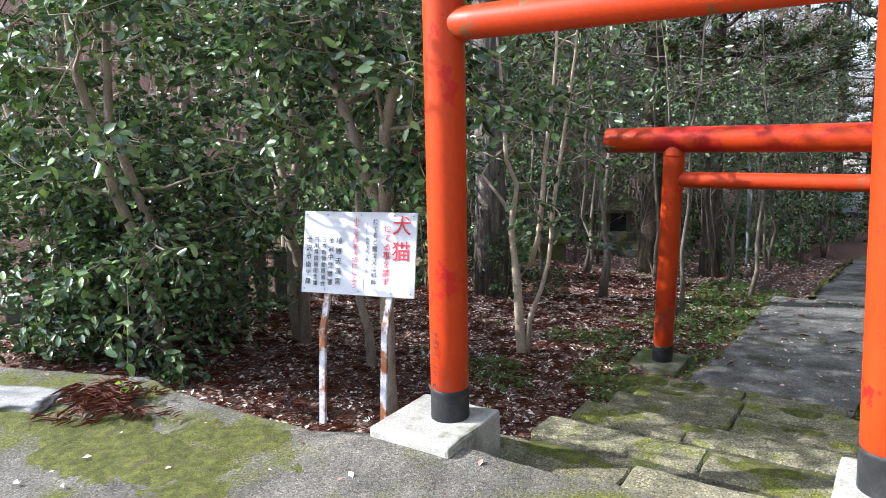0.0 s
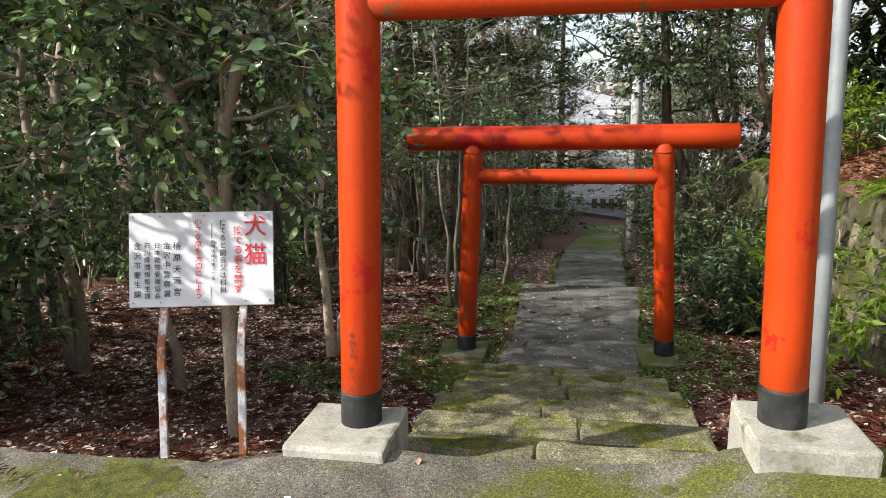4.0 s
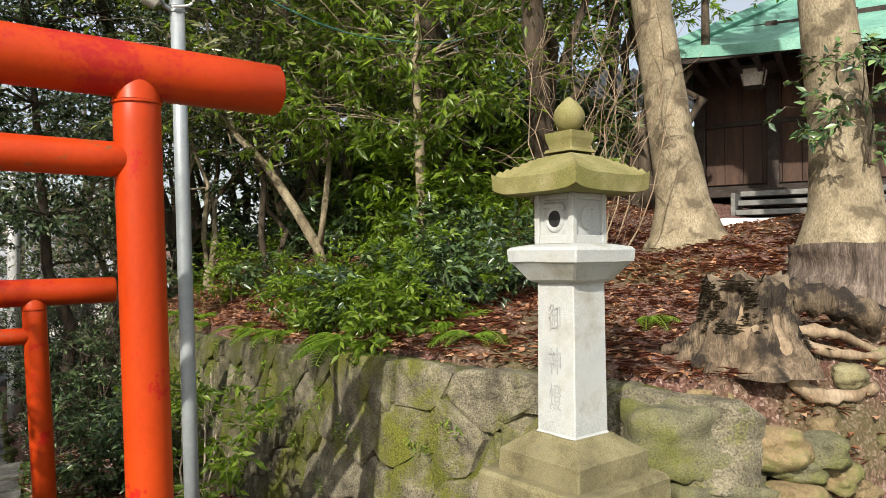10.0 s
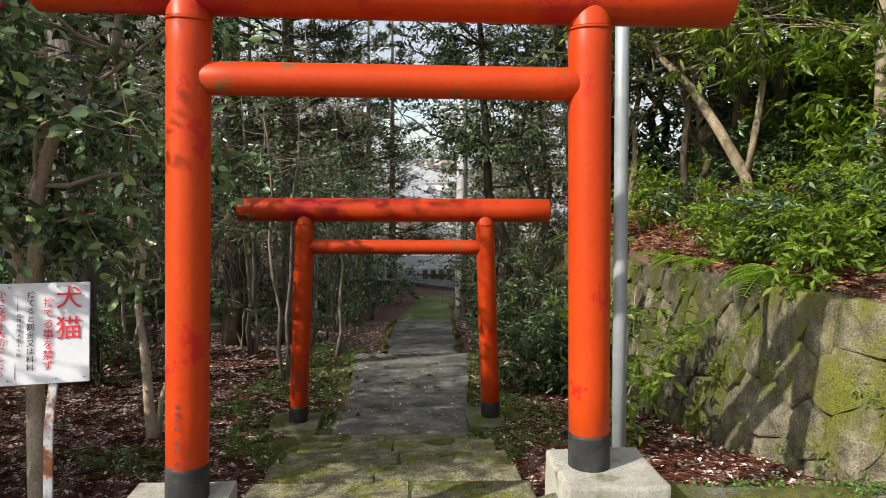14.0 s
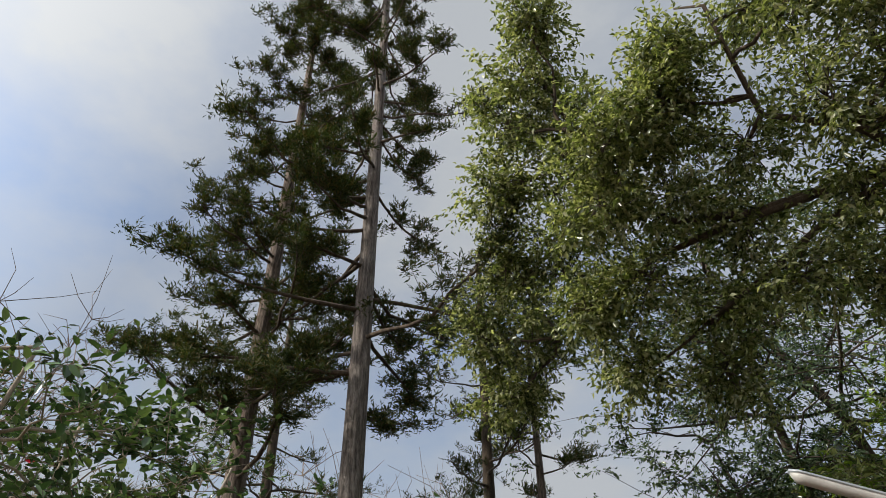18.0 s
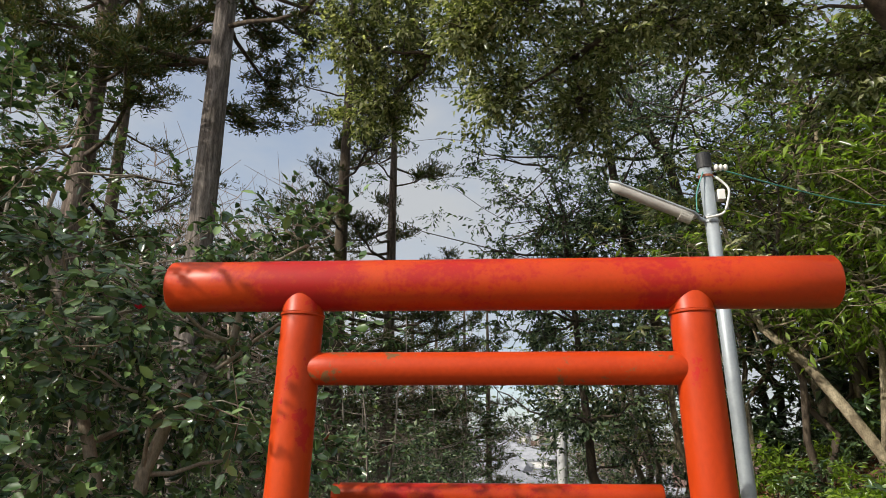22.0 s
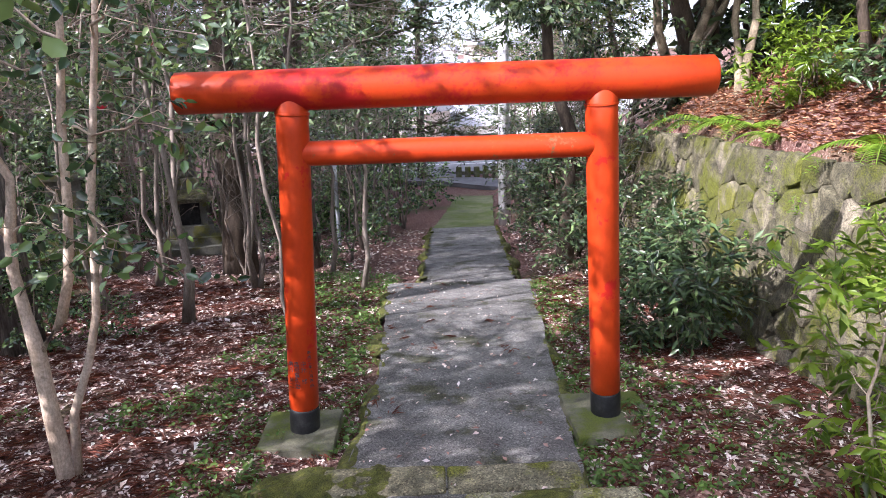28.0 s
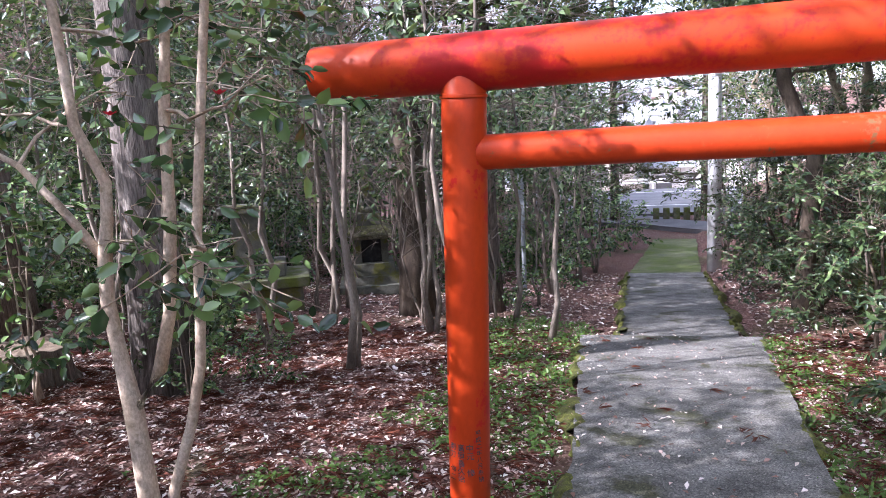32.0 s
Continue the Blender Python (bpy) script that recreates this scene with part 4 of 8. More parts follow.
# ---- leaves ----
def leaf_mesh(c, d, up, L, W, fold=0.16, oval=False):
    s = np.cross(d, up)
    s /= np.linalg.norm(s, axis=1, keepdims=True) + 1e-9
    u = np.cross(s, d)
    tip = c + d * L - u * L * 0.12
    if oval:
        m = [c + d * L * a + s * W * b * 0.5 + u * W * fold * abs(b) - u * L * 0.12 * a * a for a, b in ((0.28, 0.92), (0.68, 0.86), (0.68, -0.86), (0.28, -0.92))]
        v = np.stack([c, m[0], m[1], tip, m[2], m[3]], 1).reshape(-1, 3)
        f = np.arange(6 * len(c)).reshape(-1, 6)
        return v, np.concatenate([f[:, [0, 1, 2]], f[:, [0, 2, 3]], f[:, [0, 3, 4]], f[:, [0, 4, 5]]])
    mid = c + d * L * 0.45
    m1 = mid + s * W * 0.5 + u * W * fold
    m2 = mid - s * W * 0.5 + u * W * fold
    v = np.stack([c, m1, tip, m2], 1).reshape(-1, 3)
    f = np.arange(4 * len(c)).reshape(-1, 4)
    return v, np.concatenate([f[:, [0, 1, 2]], f[:, [0, 2, 3]]])


def sprays(rng, ends, centre, twigs, per, reach, leaf, droop=0.15, width=0.44, flat=0.6, oval=False):
    """Leaves in sprays: short twigs from each end, leaves along every twig. Gives leaf mesh and twig mesh."""
    o = np.repeat(np.asarray(ends), twigs, axis=0)
    out = o - np.asarray(centre)
    out /= np.linalg.norm(out, axis=1, keepdims=True) + 1e-6
    d = rng.normal(0, 1, o.shape) * np.array([1, 1, flat]) + out * 0.7
    d /= np.linalg.norm(d, axis=1, keepdims=True)
    R = reach * rng.uniform(0.5, 1.3, len(o))[:, None]
    t = np.linspace(0.12, 1.0, per)
    c = (o[:, None, :] + d[:, None, :] * R[:, None, :] * t[None, :, None]).reshape(-1, 3)
    dd = np.repeat(d, per, axis=0) * 0.55 + rng.normal(0, 0.6, c.shape) * np.array([1, 1, 0.5]) + np.array([0, 0, -droop])
    dd /= np.linalg.norm(dd, axis=1, keepdims=True)
    up = rng.normal(0, 0.42, c.shape) + np.array([0, 0, 0.75]) + np.repeat(out, per, axis=0) * 0.7
    L = leaf * rng.uniform(0.65, 1.25, len(c))[:, None]
    lv, lf = leaf_mesh(c, dd, up, L, L * width, 0.16, oval)
    # twigs as thin three-sided rods
    s = np.cross(d, np.array([0.2, 0.1, 1.0]))
    s /= np.linalg.norm(s, axis=1, keepdims=True) + 1e-9
    u = np.cross(s, d)
    r = 0.0035
    e = o + d * R
    ring0 = [o + (s * math.cos(k) + u * math.sin(k)) * r for k in (0, 2.1, 4.2)]
    ring1 = [e + (s * math.cos(k) + u * math.sin(k)) * r * 0.5 for k in (0, 2.1, 4.2)]
    tv = np.stack(ring0 + ring1, 1).reshape(-1, 3)
    k = np.arange(len(o))[:, None] * 6
    tf = np.concatenate([k + np.array(q) for q in ((0, 1, 4, 3), (1, 2, 5, 4), (2, 0, 3, 5))])
    return lv, lf, tv, tf


def limb_path(p0, p1, rng, bend=0.12, n=6):
    p0, p1 = np.asarray(p0, float), np.asarray(p1, float)
    L = np.linalg.norm(p1 - p0)
    off = rng.normal(0, bend * L, 3)
    off2 = rng.normal(0, bend * L * 0.3, (n + 1, 3))
    return [p0 + (p1 - p0) * i / n + off * math.sin(math.pi * i / n) + off2[i] * (0 if i in (0, n) else 1) for i in range(n + 1)]


def tubes(paths, radii, sides=5):
    """Many limbs as one mesh: arrays of points and of radii."""
    V, Fc, base = [], [], 0
    for pts, rad in zip(paths, radii):
        pts = np.asarray(pts)
        n = len(pts)
        d = np.gradient(pts, axis=0)
        d /= np.linalg.norm(d, axis=1, keepdims=True) + 1e-9
        a = np.cross(d, np.array([0.31, 0.17, 0.93]))
        a /= np.linalg.norm(a, axis=1, keepdims=True) + 1e-9
        b = np.cross(d, a)
        ang = 2 * np.pi * np.arange(sides) / sides
        ring = pts[:, None, :] + (a[:, None, :] * np.cos(ang)[None, :, None] + b[:, None, :] * np.sin(ang)[None, :, None]) * np.asarray(rad)[:, None, None]
        V.append(ring.reshape(-1, 3))
        idx = base + np.arange(n * sides).reshape(n, sides)
        nxt = np.roll(idx, -1, axis=1)
        Fc.append(np.stack([idx[:-1], nxt[:-1], nxt[1:], idx[1:]], -1).reshape(-1, 4))
        base += n * sides
    return np.concatenate(V), np.concatenate(Fc)


def broadleaf(name, label, seed, x, y, height, trunk_r, crown_r, crown_h0, leaves, leaf_len, leaf_mat, bark, stems=1, lean=(0, 0), limbs=18, z=None, flowers=0, category="tree", twig_show=True, per=7, reach=0.34, trunks=None, droop=0.15, group="", width=0.44, twist=0.035):
    """A tree: stems, limbs, forking branches, twigs and single leaves along them."""
    rng = np.random.default_rng(seed)
    z0 = ground_z(x, y) - 0.06 if z is None else z
    t = thing(name, label, category, x, y, z0, group=group)
    stems_pts = []
    if trunks:
        for tp in trunks:
            pts = [np.array(p[:3], float) for p in tp]
            part("trunk", tube_bm(pts, [p[3] for p in tp], 12), bark, t, smooth=True)
            stems_pts.append(pts)
    else:
        for s in range(stems):
            a = rng.uniform(0, 6.28)
            sp = 0 if stems == 1 else crown_r * 0.34
            top = np.array([lean[0] + math.cos(a) * sp, lean[1] + math.sin(a) * sp, height * rng.uniform(0.82, 0.93)])
            pts = limb_path((0.05 * math.cos(a) * (stems > 1), 0.05 * math.sin(a) * (stems > 1), 0), top, rng, twist, 9)
            rad = [trunk_r * (1.3 if i == 0 else 1) * (1 - 0.8 * i / 9) for i in range(10)]
            part("trunk", tube_bm(pts, rad, 10), bark, t, smooth=True)
            stems_pts.append(pts)
    paths, radii, ends = [], [], []
    centre = np.mean([p[-1] for p in stems_pts], axis=0) * np.array([1, 1, 0]) + np.array([0, 0, (crown_h0 + height) / 2])
    for i in range(limbs):
        pts = stems_pts[i % len(stems_pts)]
        h = crown_h0 + (height * 0.92 - crown_h0) * (i + rng.uniform(0, 1)) / limbs
        k = int(np.argmin([abs(p[2] - h * 0.92) for p in pts]))
        p0 = pts[max(1, k)]
        a = i * 2.4 + rng.uniform(-0.5, 0.5)
        frac = (h - crown_h0) / max(0.1, height - crown_h0)
        R = crown_r * math.sqrt(max(0.12, 1 - (1.7 * frac - 0.75) ** 2 * 0.9)) * rng.uniform(0.7, 1.12)
        p1 = p0 + np.array([math.cos(a) * R, math.sin(a) * R, R * rng.uniform(0.0, 0.5)])
        lp = limb_path(p0, p1, rng, 0.08, 6)
        r0 = trunk_r * 0.24
        paths.append(lp)
        radii.append([r0 * (1 - 0.8 * j / 6) for j in range(7)])
        for _ in range(5):
            j = rng.integers(2, 7)
            q = lp[j]
            e = q + rng.normal(0, 1, 3) * np.array([1, 1, 0.6]) * R * 0.30 + (p1 - p0) * 0.06
            paths.append(limb_path(q, e, rng, 0.1, 3))
            radii.append([r0 * 0.32, r0 * 0.25, r0 * 0.18, 0.004])
            ends += [e, (q + e) / 2]
    v, f = tubes(paths, radii, 3 if trunk_r < 0.06 else 5)
    tagged(arrays("limb", v, f, bark, t, smooth=True), kind="stuff")
    ends = np.array(ends)
    twigs = max(1, round(leaves / len(ends) / per))
    lv, lf, tv, tf = sprays(rng, ends, centre, twigs, per, reach, leaf_len, droop, width, 0.6, width >= 0.5)
    tagged(arrays("crown", lv, lf, leaf_mat, t), kind="stuff")
    if twig_show:
        tagged(arrays("twig", tv, tf, M_TWIG, t), kind="stuff")
    for _ in range(flowers):
        c = ends[rng.integers(0, len(ends))] + rng.normal(0, 0.15, 3)
        bm = bmesh.new()
        for k in range(7):
            a = k * 0.9
            q = [bm.verts.new(Vector(c) + Vector((math.cos(a + b) * r, math.sin(a + b) * r, zz))) for b, r, zz in ((0, 0.004, 0), (-0.55, 0.028, 0.012), (0, 0.042, 0.024), (0.55, 0.028, 0.012))]
            bm.faces.new(q)
        part("blossom", bm, M_FLOWER, t, "red camellia blossom")
    return t


def canopy_tree(label, seed, trunks, clumps, leaf, mat, bark, per=9, reach=0.40, droop=0.3, width=0.46, density=1.0, name="oak_tree"):
    """A tree whose crown is made of leaf masses hung on limbs: trunks of (x, y, z, radius), clumps of (x, y, z, radius)."""
    rng = np.random.default_rng(seed)
    x, y = trunks[0][0][:2]
    base = np.array([x, y, ground_z(x, y) - 0.1])
    t = thing(name, label, "tree", *base)
    wood = []
    for tr in trunks:
        pts = [np.array(p[:3]) - base for p in tr]
        pts[0] = np.array([pts[0][0], pts[0][1], 0.0]) if tr is trunks[0] else pts[0]
        part("trunk", tube_bm(pts, [p[3] for p in tr], 10), bark, t, smooth=True)
        wood += [a * (1 - k / 6) + b * k / 6 for a, b in zip(pts, pts[1:]) for k in range(6)]
    wood = np.array(wood)
    paths, radii, ends, hearts = [], [], [], []
    for cx, cy, cz, cr in clumps:
        c = np.array([cx, cy, cz]) - base
        d = np.linalg.norm(wood - c, axis=1) + np.maximum(0, wood[:, 2] - c[2]) * 0.8
        q = wood[int(np.argmin(d))]
        lp = limb_path(q, c, rng, 0.07, 6)
        r0 = 0.028 + 0.012 * cr
        paths.append(lp)
        radii.append([r0 * (1 - 0.7 * j / 6) for j in range(7)])
        for _ in range(int(26 * density)):
            v = rng.normal(0, 1, 3)
            v /= np.linalg.norm(v)
            e = c + v * cr * rng.uniform(0.35, 1.0) * np.array([1, 1, 0.85])
            s0 = lp[rng.integers(4, 7)]
            paths.append(limb_path(s0, e, rng, 0.1, 3))
            radii.append([r0 * 0.3, r0 * 0.24, r0 * 0.16, 0.004])
            ends += [e, s0 * 0.45 + e * 0.55]
            hearts += [c, c]
    v, f = tubes(paths, radii, 4)
    tagged(arrays("limb", v, f, bark, t, smooth=True), kind="stuff")
    lv, lf, tv, tf = sprays(rng, np.array(ends), np.array(hearts).repeat(5, axis=0), 5, per, reach, leaf, droop, width)
    tagged(arrays("crown", lv, lf, mat, t), kind="stuff")
    return t


def cedar(label, seed, x, y, height, r, first, bark, reach=3.2, z=None, fronds=10, name="cedar_tree", step=(0.20, 0.42)):
    rng = np.random.default_rng(seed)
    z0 = ground_z(x, y) - 0.1 if z is None else z
    t = thing(name, label, "tree", x, y, z0)
    pts = [(0.12 * noise.noise(Vector((i, seed, 0))), 0.12 * noise.noise(Vector((seed, i, 0))), height * i / 14) for i in range(15)]
    rad = [r * (1.35 if i == 0 else 1) * (1 - 0.9 * i / 14) + 0.02 for i in range(15)]
    part("trunk", tube_bm(pts, rad, 18), bark, t, smooth=True)
    paths, radii, cen, dirs = [], [], [], []
    h = first
    while h < height - 0.3:
        f = (h - first) / (height - first)
        a = rng.uniform(0, 6.28)
        L = (reach * (1.05 - f) ** 0.7 * rng.uniform(0.45, 1.2) + 0.3)
        p0 = np.array([0, 0, h])
        p1 = p0 + np.array([math.cos(a) * L, math.sin(a) * L, L * rng.uniform(-0.12, 0.22)])
        lp = [q + np.array([0, 0, L * 0.30 * ((j / 6) ** 2 - j / 6)]) for j, q in enumerate(limb_path(p0, p1, rng, 0.04, 6))]
        paths.append(lp)
        radii.append([0.05 * (1.1 - f) * (1 - 0.8 * j / 6) + 0.006 for j in range(7)])
        axis = (p1 - p0) / L
        for j in range(int(3 + L * 3.4)):
            s = rng.uniform(0.40, 1.0)
            k = s * 6
            i = min(5, int(k))
            q = lp[i] * (1 - (k - i)) + lp[i + 1] * (k - i)
            e = q + (axis * 0.8 + rng.normal(0, 1, 3) * np.array([0.8, 0.8, 0.3]) + np.array([0, 0, 0.45])) * (0.12 + L * 0.11)
            paths.append([q, (q + e) / 2 + np.array([0, 0, 0.03]), e])
            radii.append([0.009, 0.007, 0.004])
            cen += [e, (q + e) / 2]
        h += rng.uniform(*step)
    v, f = tubes(paths, radii, 4)
    tagged(arrays("limb", v, f, M_BARK_DARK, t), kind="stuff")
    lv, lf, tv, tf = sprays(rng, np.array(cen), (0, 0, first + 2), fronds, 7, 0.24, 0.115, -0.45, 0.24, 0.75)
    tagged(arrays("crown", lv, lf, M_NEEDLE, t), kind="stuff")
    return t


CED = "tall cedar with a straight furrowed brown trunk and dark crown"
cedar(CED, 1, -7.56, 8.0, 27, 0.26, 6.4, M_BARK_BROWN, 2.7, fronds=13, step=(0.18, 0.34))
cedar("tall cedar with a pale grey straight trunk", 2, -4.75, 7.1, 29, 0.24, 9.5, M_BARK_CEDAR, 3.0, fronds=12, step=(0.18, 0.34))
cedar("cedar among the grove, dark and dense", 3, -3.6, 12.2, 17, 0.24, 4.5, M_BARK_DARK, 3.8, fronds=4)
cedar("distant dark cedar beside the road", 4, -1.5, 31.0, 13, 0.2, 2.6, M_BARK_DARK, 3.0, fronds=5)
cedar("distant dark cedar beside the road", 5, -0.38, 33.0, 14, 0.2, 2.6, M_BARK_DARK, 2.4, fronds=5)
far_cedar = cedar("distant dark cedar beyond the road", 7, -2.6, 27.5, 12, 0.18, 1.8, M_BARK_DARK, 2.6, fronds=4)
for x, y, s in ((3.6, 35.0, 1.0), (-4.2, 32.0, 1.2), (-6.5, 28.0, 1.1), (6.0, 33.0, 1.1), (-2.0, 34.6, 0.8)):
    copy_thing(far_cedar, pose(x, y, ground_z(x, y) - 0.1, 0, 0, x * 70) @ Matrix.Scale(s, 4))
cedar("cedar standing behind the grove", 6, -10.5, 14, 19, 0.3, 6.0, M_BARK_DARK, 3.6, fronds=3)

# camellias by the landing
CAM = "camellia with glossy dark leaves and pale trunk"
V_TRUNK = [[(0, 0, -0.1, 0.075), (-0.03, 0.02, 0.35, 0.06), (-0.03, 0.04, 0.82, 0.056), (-0.01, 0.04, 1.60, 0.055), (-0.08, 0.04, 1.86, 0.05), (-0.23, 0.04, 2.21, 0.046), (-0.36, 0.04, 2.60, 0.043), (-0.52, 0.04, 3.0, 0.038), (-0.66, 0.05, 3.45, 0.03), (-0.9, 0.05, 3.9, 0.02), (-1.1, 0.1, 4.3, 0.012)],
           [(-0.02, 0.04, 1.58, 0.05), (0.02, 0.05, 2.02, 0.048), (0.04, 0.05, 2.40, 0.046), (0.17, 0.06, 2.76, 0.042), (0.38, 0.07, 3.05, 0.036), (0.55, 0.08, 3.28, 0.03), (0.62, 0.1, 3.75, 0.02), (0.58, 0.2, 4.1, 0.012)]]
broadleaf("camellia_tree", "forked camellia behind the sign, glossy leaves", 21, -2.36, 1.22, 4.55, 0.075, 0.92, 2.2, 7000, 0.09, M_CAMELLIA, M_BARK_PALE, trunks=V_TRUNK, limbs=24, flowers=7, width=0.54)
broadleaf("camellia_tree", CAM + ", low and spreading", 22, -4.75, 0.85, 5.75, 0.06, 1.3, 1.0, 9500, 0.09, M_CAMELLIA, M_BARK_PALE, 2, lean=(1.2, -0.8), width=0.54, limbs=34, flowers=2)
for k, (x, y, h, r, n) in enumerate([(-5.0, 0.75, 1.9, 0.85, 6500), (-6.0, 0.75, 2.1, 0.95, 6500), (-5.6, 1.75, 2.3, 0.9, 4500)]):
    broadleaf("camellia_bush", "low dense camellia bush with dark glossy leaves reaching the ground", 460 + k, x, y, h, 0.03, r, 0.08, n, 0.088, M_CAMELLIA, M_BARK_PALE, 4, width=0.5, limbs=30, category="bush", reach=0.28)
broadleaf("camellia_tree", CAM, 23, -6.5, 1.4, 7.2, 0.07, 1.9, 0.8, 6500, 0.095, M_CAMELLIA, M_BARK_PALE, 2, width=0.54, limbs=32)
broadleaf("camellia_tree", CAM + " and a few blossoms", 24, -4.7, 2.5, 6.4, 0.07, 1.9, 1.6, 4500, 0.09, M_CAMELLIA, M_BARK_PALE, 2, width=0.54, limbs=32, flowers=7)
broadleaf("camellia_tree", CAM, 26, -6.8, 4.2, 5.4, 0.07, 1.9, 1.5, 3200, 0.09, M_CAMELLIA, M_BARK_PALE, 2, width=0.54, limbs=30, flowers=3)
broadleaf("camellia_tree", CAM, 27, -8.8, 2.2, 5.0, 0.07, 2.2, 0.6, 5400, 0.095, M_CAMELLIA, M_BARK_PALE, 2, width=0.54, limbs=30)
# added tree, set on the sun's line to dapple the lower gate's beam
broadleaf("camellia_tree", CAM + ", tall and slender, added to shade the lower gate", 29, -3.5, 2.35, 4.6, 0.05, 1.15, 2.8, 2000, 0.085, M_CAMELLIA, M_BARK_PALE, 1, width=0.54, limbs=20, flowers=2)
F_TRUNK = [[(0.02, 0, -0.05, 0.070), (0.01, -0.02, 0.25, 0.059), (0.0, -0.03, 0.51, 0.053), (-0.01, -0.03, 0.76, 0.049), (-0.02, -0.03, 0.97, 0.049), (-0.05, -0.03, 1.22, 0.037), (-0.08, -0.03, 1.5, 0.034), (-0.06, -0.03, 1.72, 0.034), (-0.02, -0.03, 1.9, 0.028), (0.0, -0.03, 2.06, 0.026), (-0.13, -0.03, 2.33, 0.025), (-0.15, -0.03, 2.76, 0.022), (-0.2, 0.0, 3.4, 0.016), (-0.3, 0, 4.3, 0.008)],
           [(-0.02, -0.03, 0.94, 0.037), (0.16, -0.03, 1.17, 0.033), (0.25, -0.03, 1.45, 0.030), (0.31, -0.03, 1.87, 0.028), (0.35, -0.03, 2.37, 0.025), (0.42, -0.03, 2.84, 0.021), (0.48, 0, 3.5, 0.015), (0.5, 0, 4.3, 0.008)],
           [(0.06, 0.02, 0.0, 0.037), (0.13, -0.01, 0.52, 0.029), (0.29, -0.03, 0.89, 0.026), (0.38, -0.03, 1.2, 0.025), (0.41, -0.03, 1.45, 0.024), (0.44, -0.03, 1.82, 0.023), (0.53, -0.03, 2.36, 0.021), (0.61, -0.03, 2.83, 0.019), (0.7, 0, 3.5, 0.013), (0.75, 0, 4.3, 0.008)],
           [(-0.06, -0.03, 1.70, 0.025), (-0.26, -0.05, 1.97, 0.020), (-0.42, -0.08, 2.16, 0.016), (-0.7, -0.1, 2.32, 0.012), (-1.1, -0.15, 2.5, 0.007)]]
broadleaf("camellia_tree", "bare pale forked camellia with sparse leaves", 25, -2.63, 4.03, 4.8, 0.05, 0.85, 1.9, 1700, 0.085, M_CAMELLIA, M_BARK_WHITE, trunks=F_TRUNK, limbs=18, flowers=5, width=0.54)

# grove: a few built, the rest copies
rg = random.Random(5)
GROVE = "thin grey-stemmed understorey tree with small leaves"
protos = []
for i in range(9):
    h = rg.uniform(4.2, 6.4)
    protos.append(broadleaf("understorey_tree", GROVE, 100 + i, 0, 0, h, rg.uniform(0.03, 0.05), rg.uniform(1.1, 1.7), h * rg.uniform(0.28, 0.5), 2000, 0.096, M_LEAF_SHADE, M_BARK_GREY, (1, 2, 2, 3)[i % 4], limbs=20, z=0, twig_show=False, reach=0.38, group="grove trees"))
GIVEN = [(-1.24, 10.43), (-4.67, 9.15), (-4.62, 10.8), (-2.92, 10.5), (-4.9, 15.4), (-6.2, 15.8)]
spots = list(GIVEN)
for i in range(600):
    y = rg.uniform(7.5, 30)
    x = -1.3 - 0.04 * y - rg.uniform(0, 1) ** 1.3 * (5 + 0.55 * y)
    if all((x - a) ** 2 + (y - b) ** 2 > 1.5 + 0.04 * y for a, b in spots) and min((x + 7.56) ** 2 + (y - 8.0) ** 2, (x + 4.9) ** 2 + (y - 7.0) ** 2, (x + 6.5) ** 2 + (y - 11.5) ** 2) > 1.2:
        if not (-7.5 < x < -2.2 and 8.5 < y < 15.8):
            spots.append((x, y))
for i, (x, y) in enumerate(spots[:60]):
    m = pose(x, y, ground_z(x, y) - 0.05, 0, 0, rg.uniform(0, 360)) @ Matrix.Scale(rg.uniform(0.85, 1.2), 4)
    if i < len(protos):
        protos[i].matrix_world = m
    else:
        copy_thing(protos[i % len(protos)], m)

BACK = [(-1.9, 20), (-2.6, 23), (-1.6, 25.2), (-3.6, 26), (-5, 22), (-2.4, 29), (-6, 27), (-4.2, 30), (3.3, 19), (4.0, 22), (3.2, 27.5), (4.4, 29.5), (5.6, 24), (5.2, 31.5), (7, 28), (-8, 30), (-7.5, 23), (-10, 26), (-12, 20)]
for i, (x, y) in enumerate(BACK):
    copy_thing(protos[i % len(protos)], pose(x, y, ground_z(x, y) - 0.05, 0, 0, rg.uniform(0, 360)) @ Matrix.Scale(rg.uniform(1.1, 1.5), 4))

NEAR = [(-1.6, 15.0), (-1.2, 17.4), (-1.9, 18.6), (-0.9, 20.2), (-1.6, 22.0), (-2.8, 19.6), (2.6, 17.9), (2.9, 19.5), (2.4, 21.2), (3.3, 14.6), (2.9, 23.5), (-2.9, 16.9), (-3.4, 21.4), (3.9, 17.2)]
for i, (x, y) in enumerate(NEAR):
    copy_thing(protos[(i * 2 + 1) % len(protos)], pose(x, y, ground_z(x, y) - 0.05, 0, 0, rg.uniform(0, 360)) @ Matrix.Scale(rg.uniform(0.75, 1.05), 4))

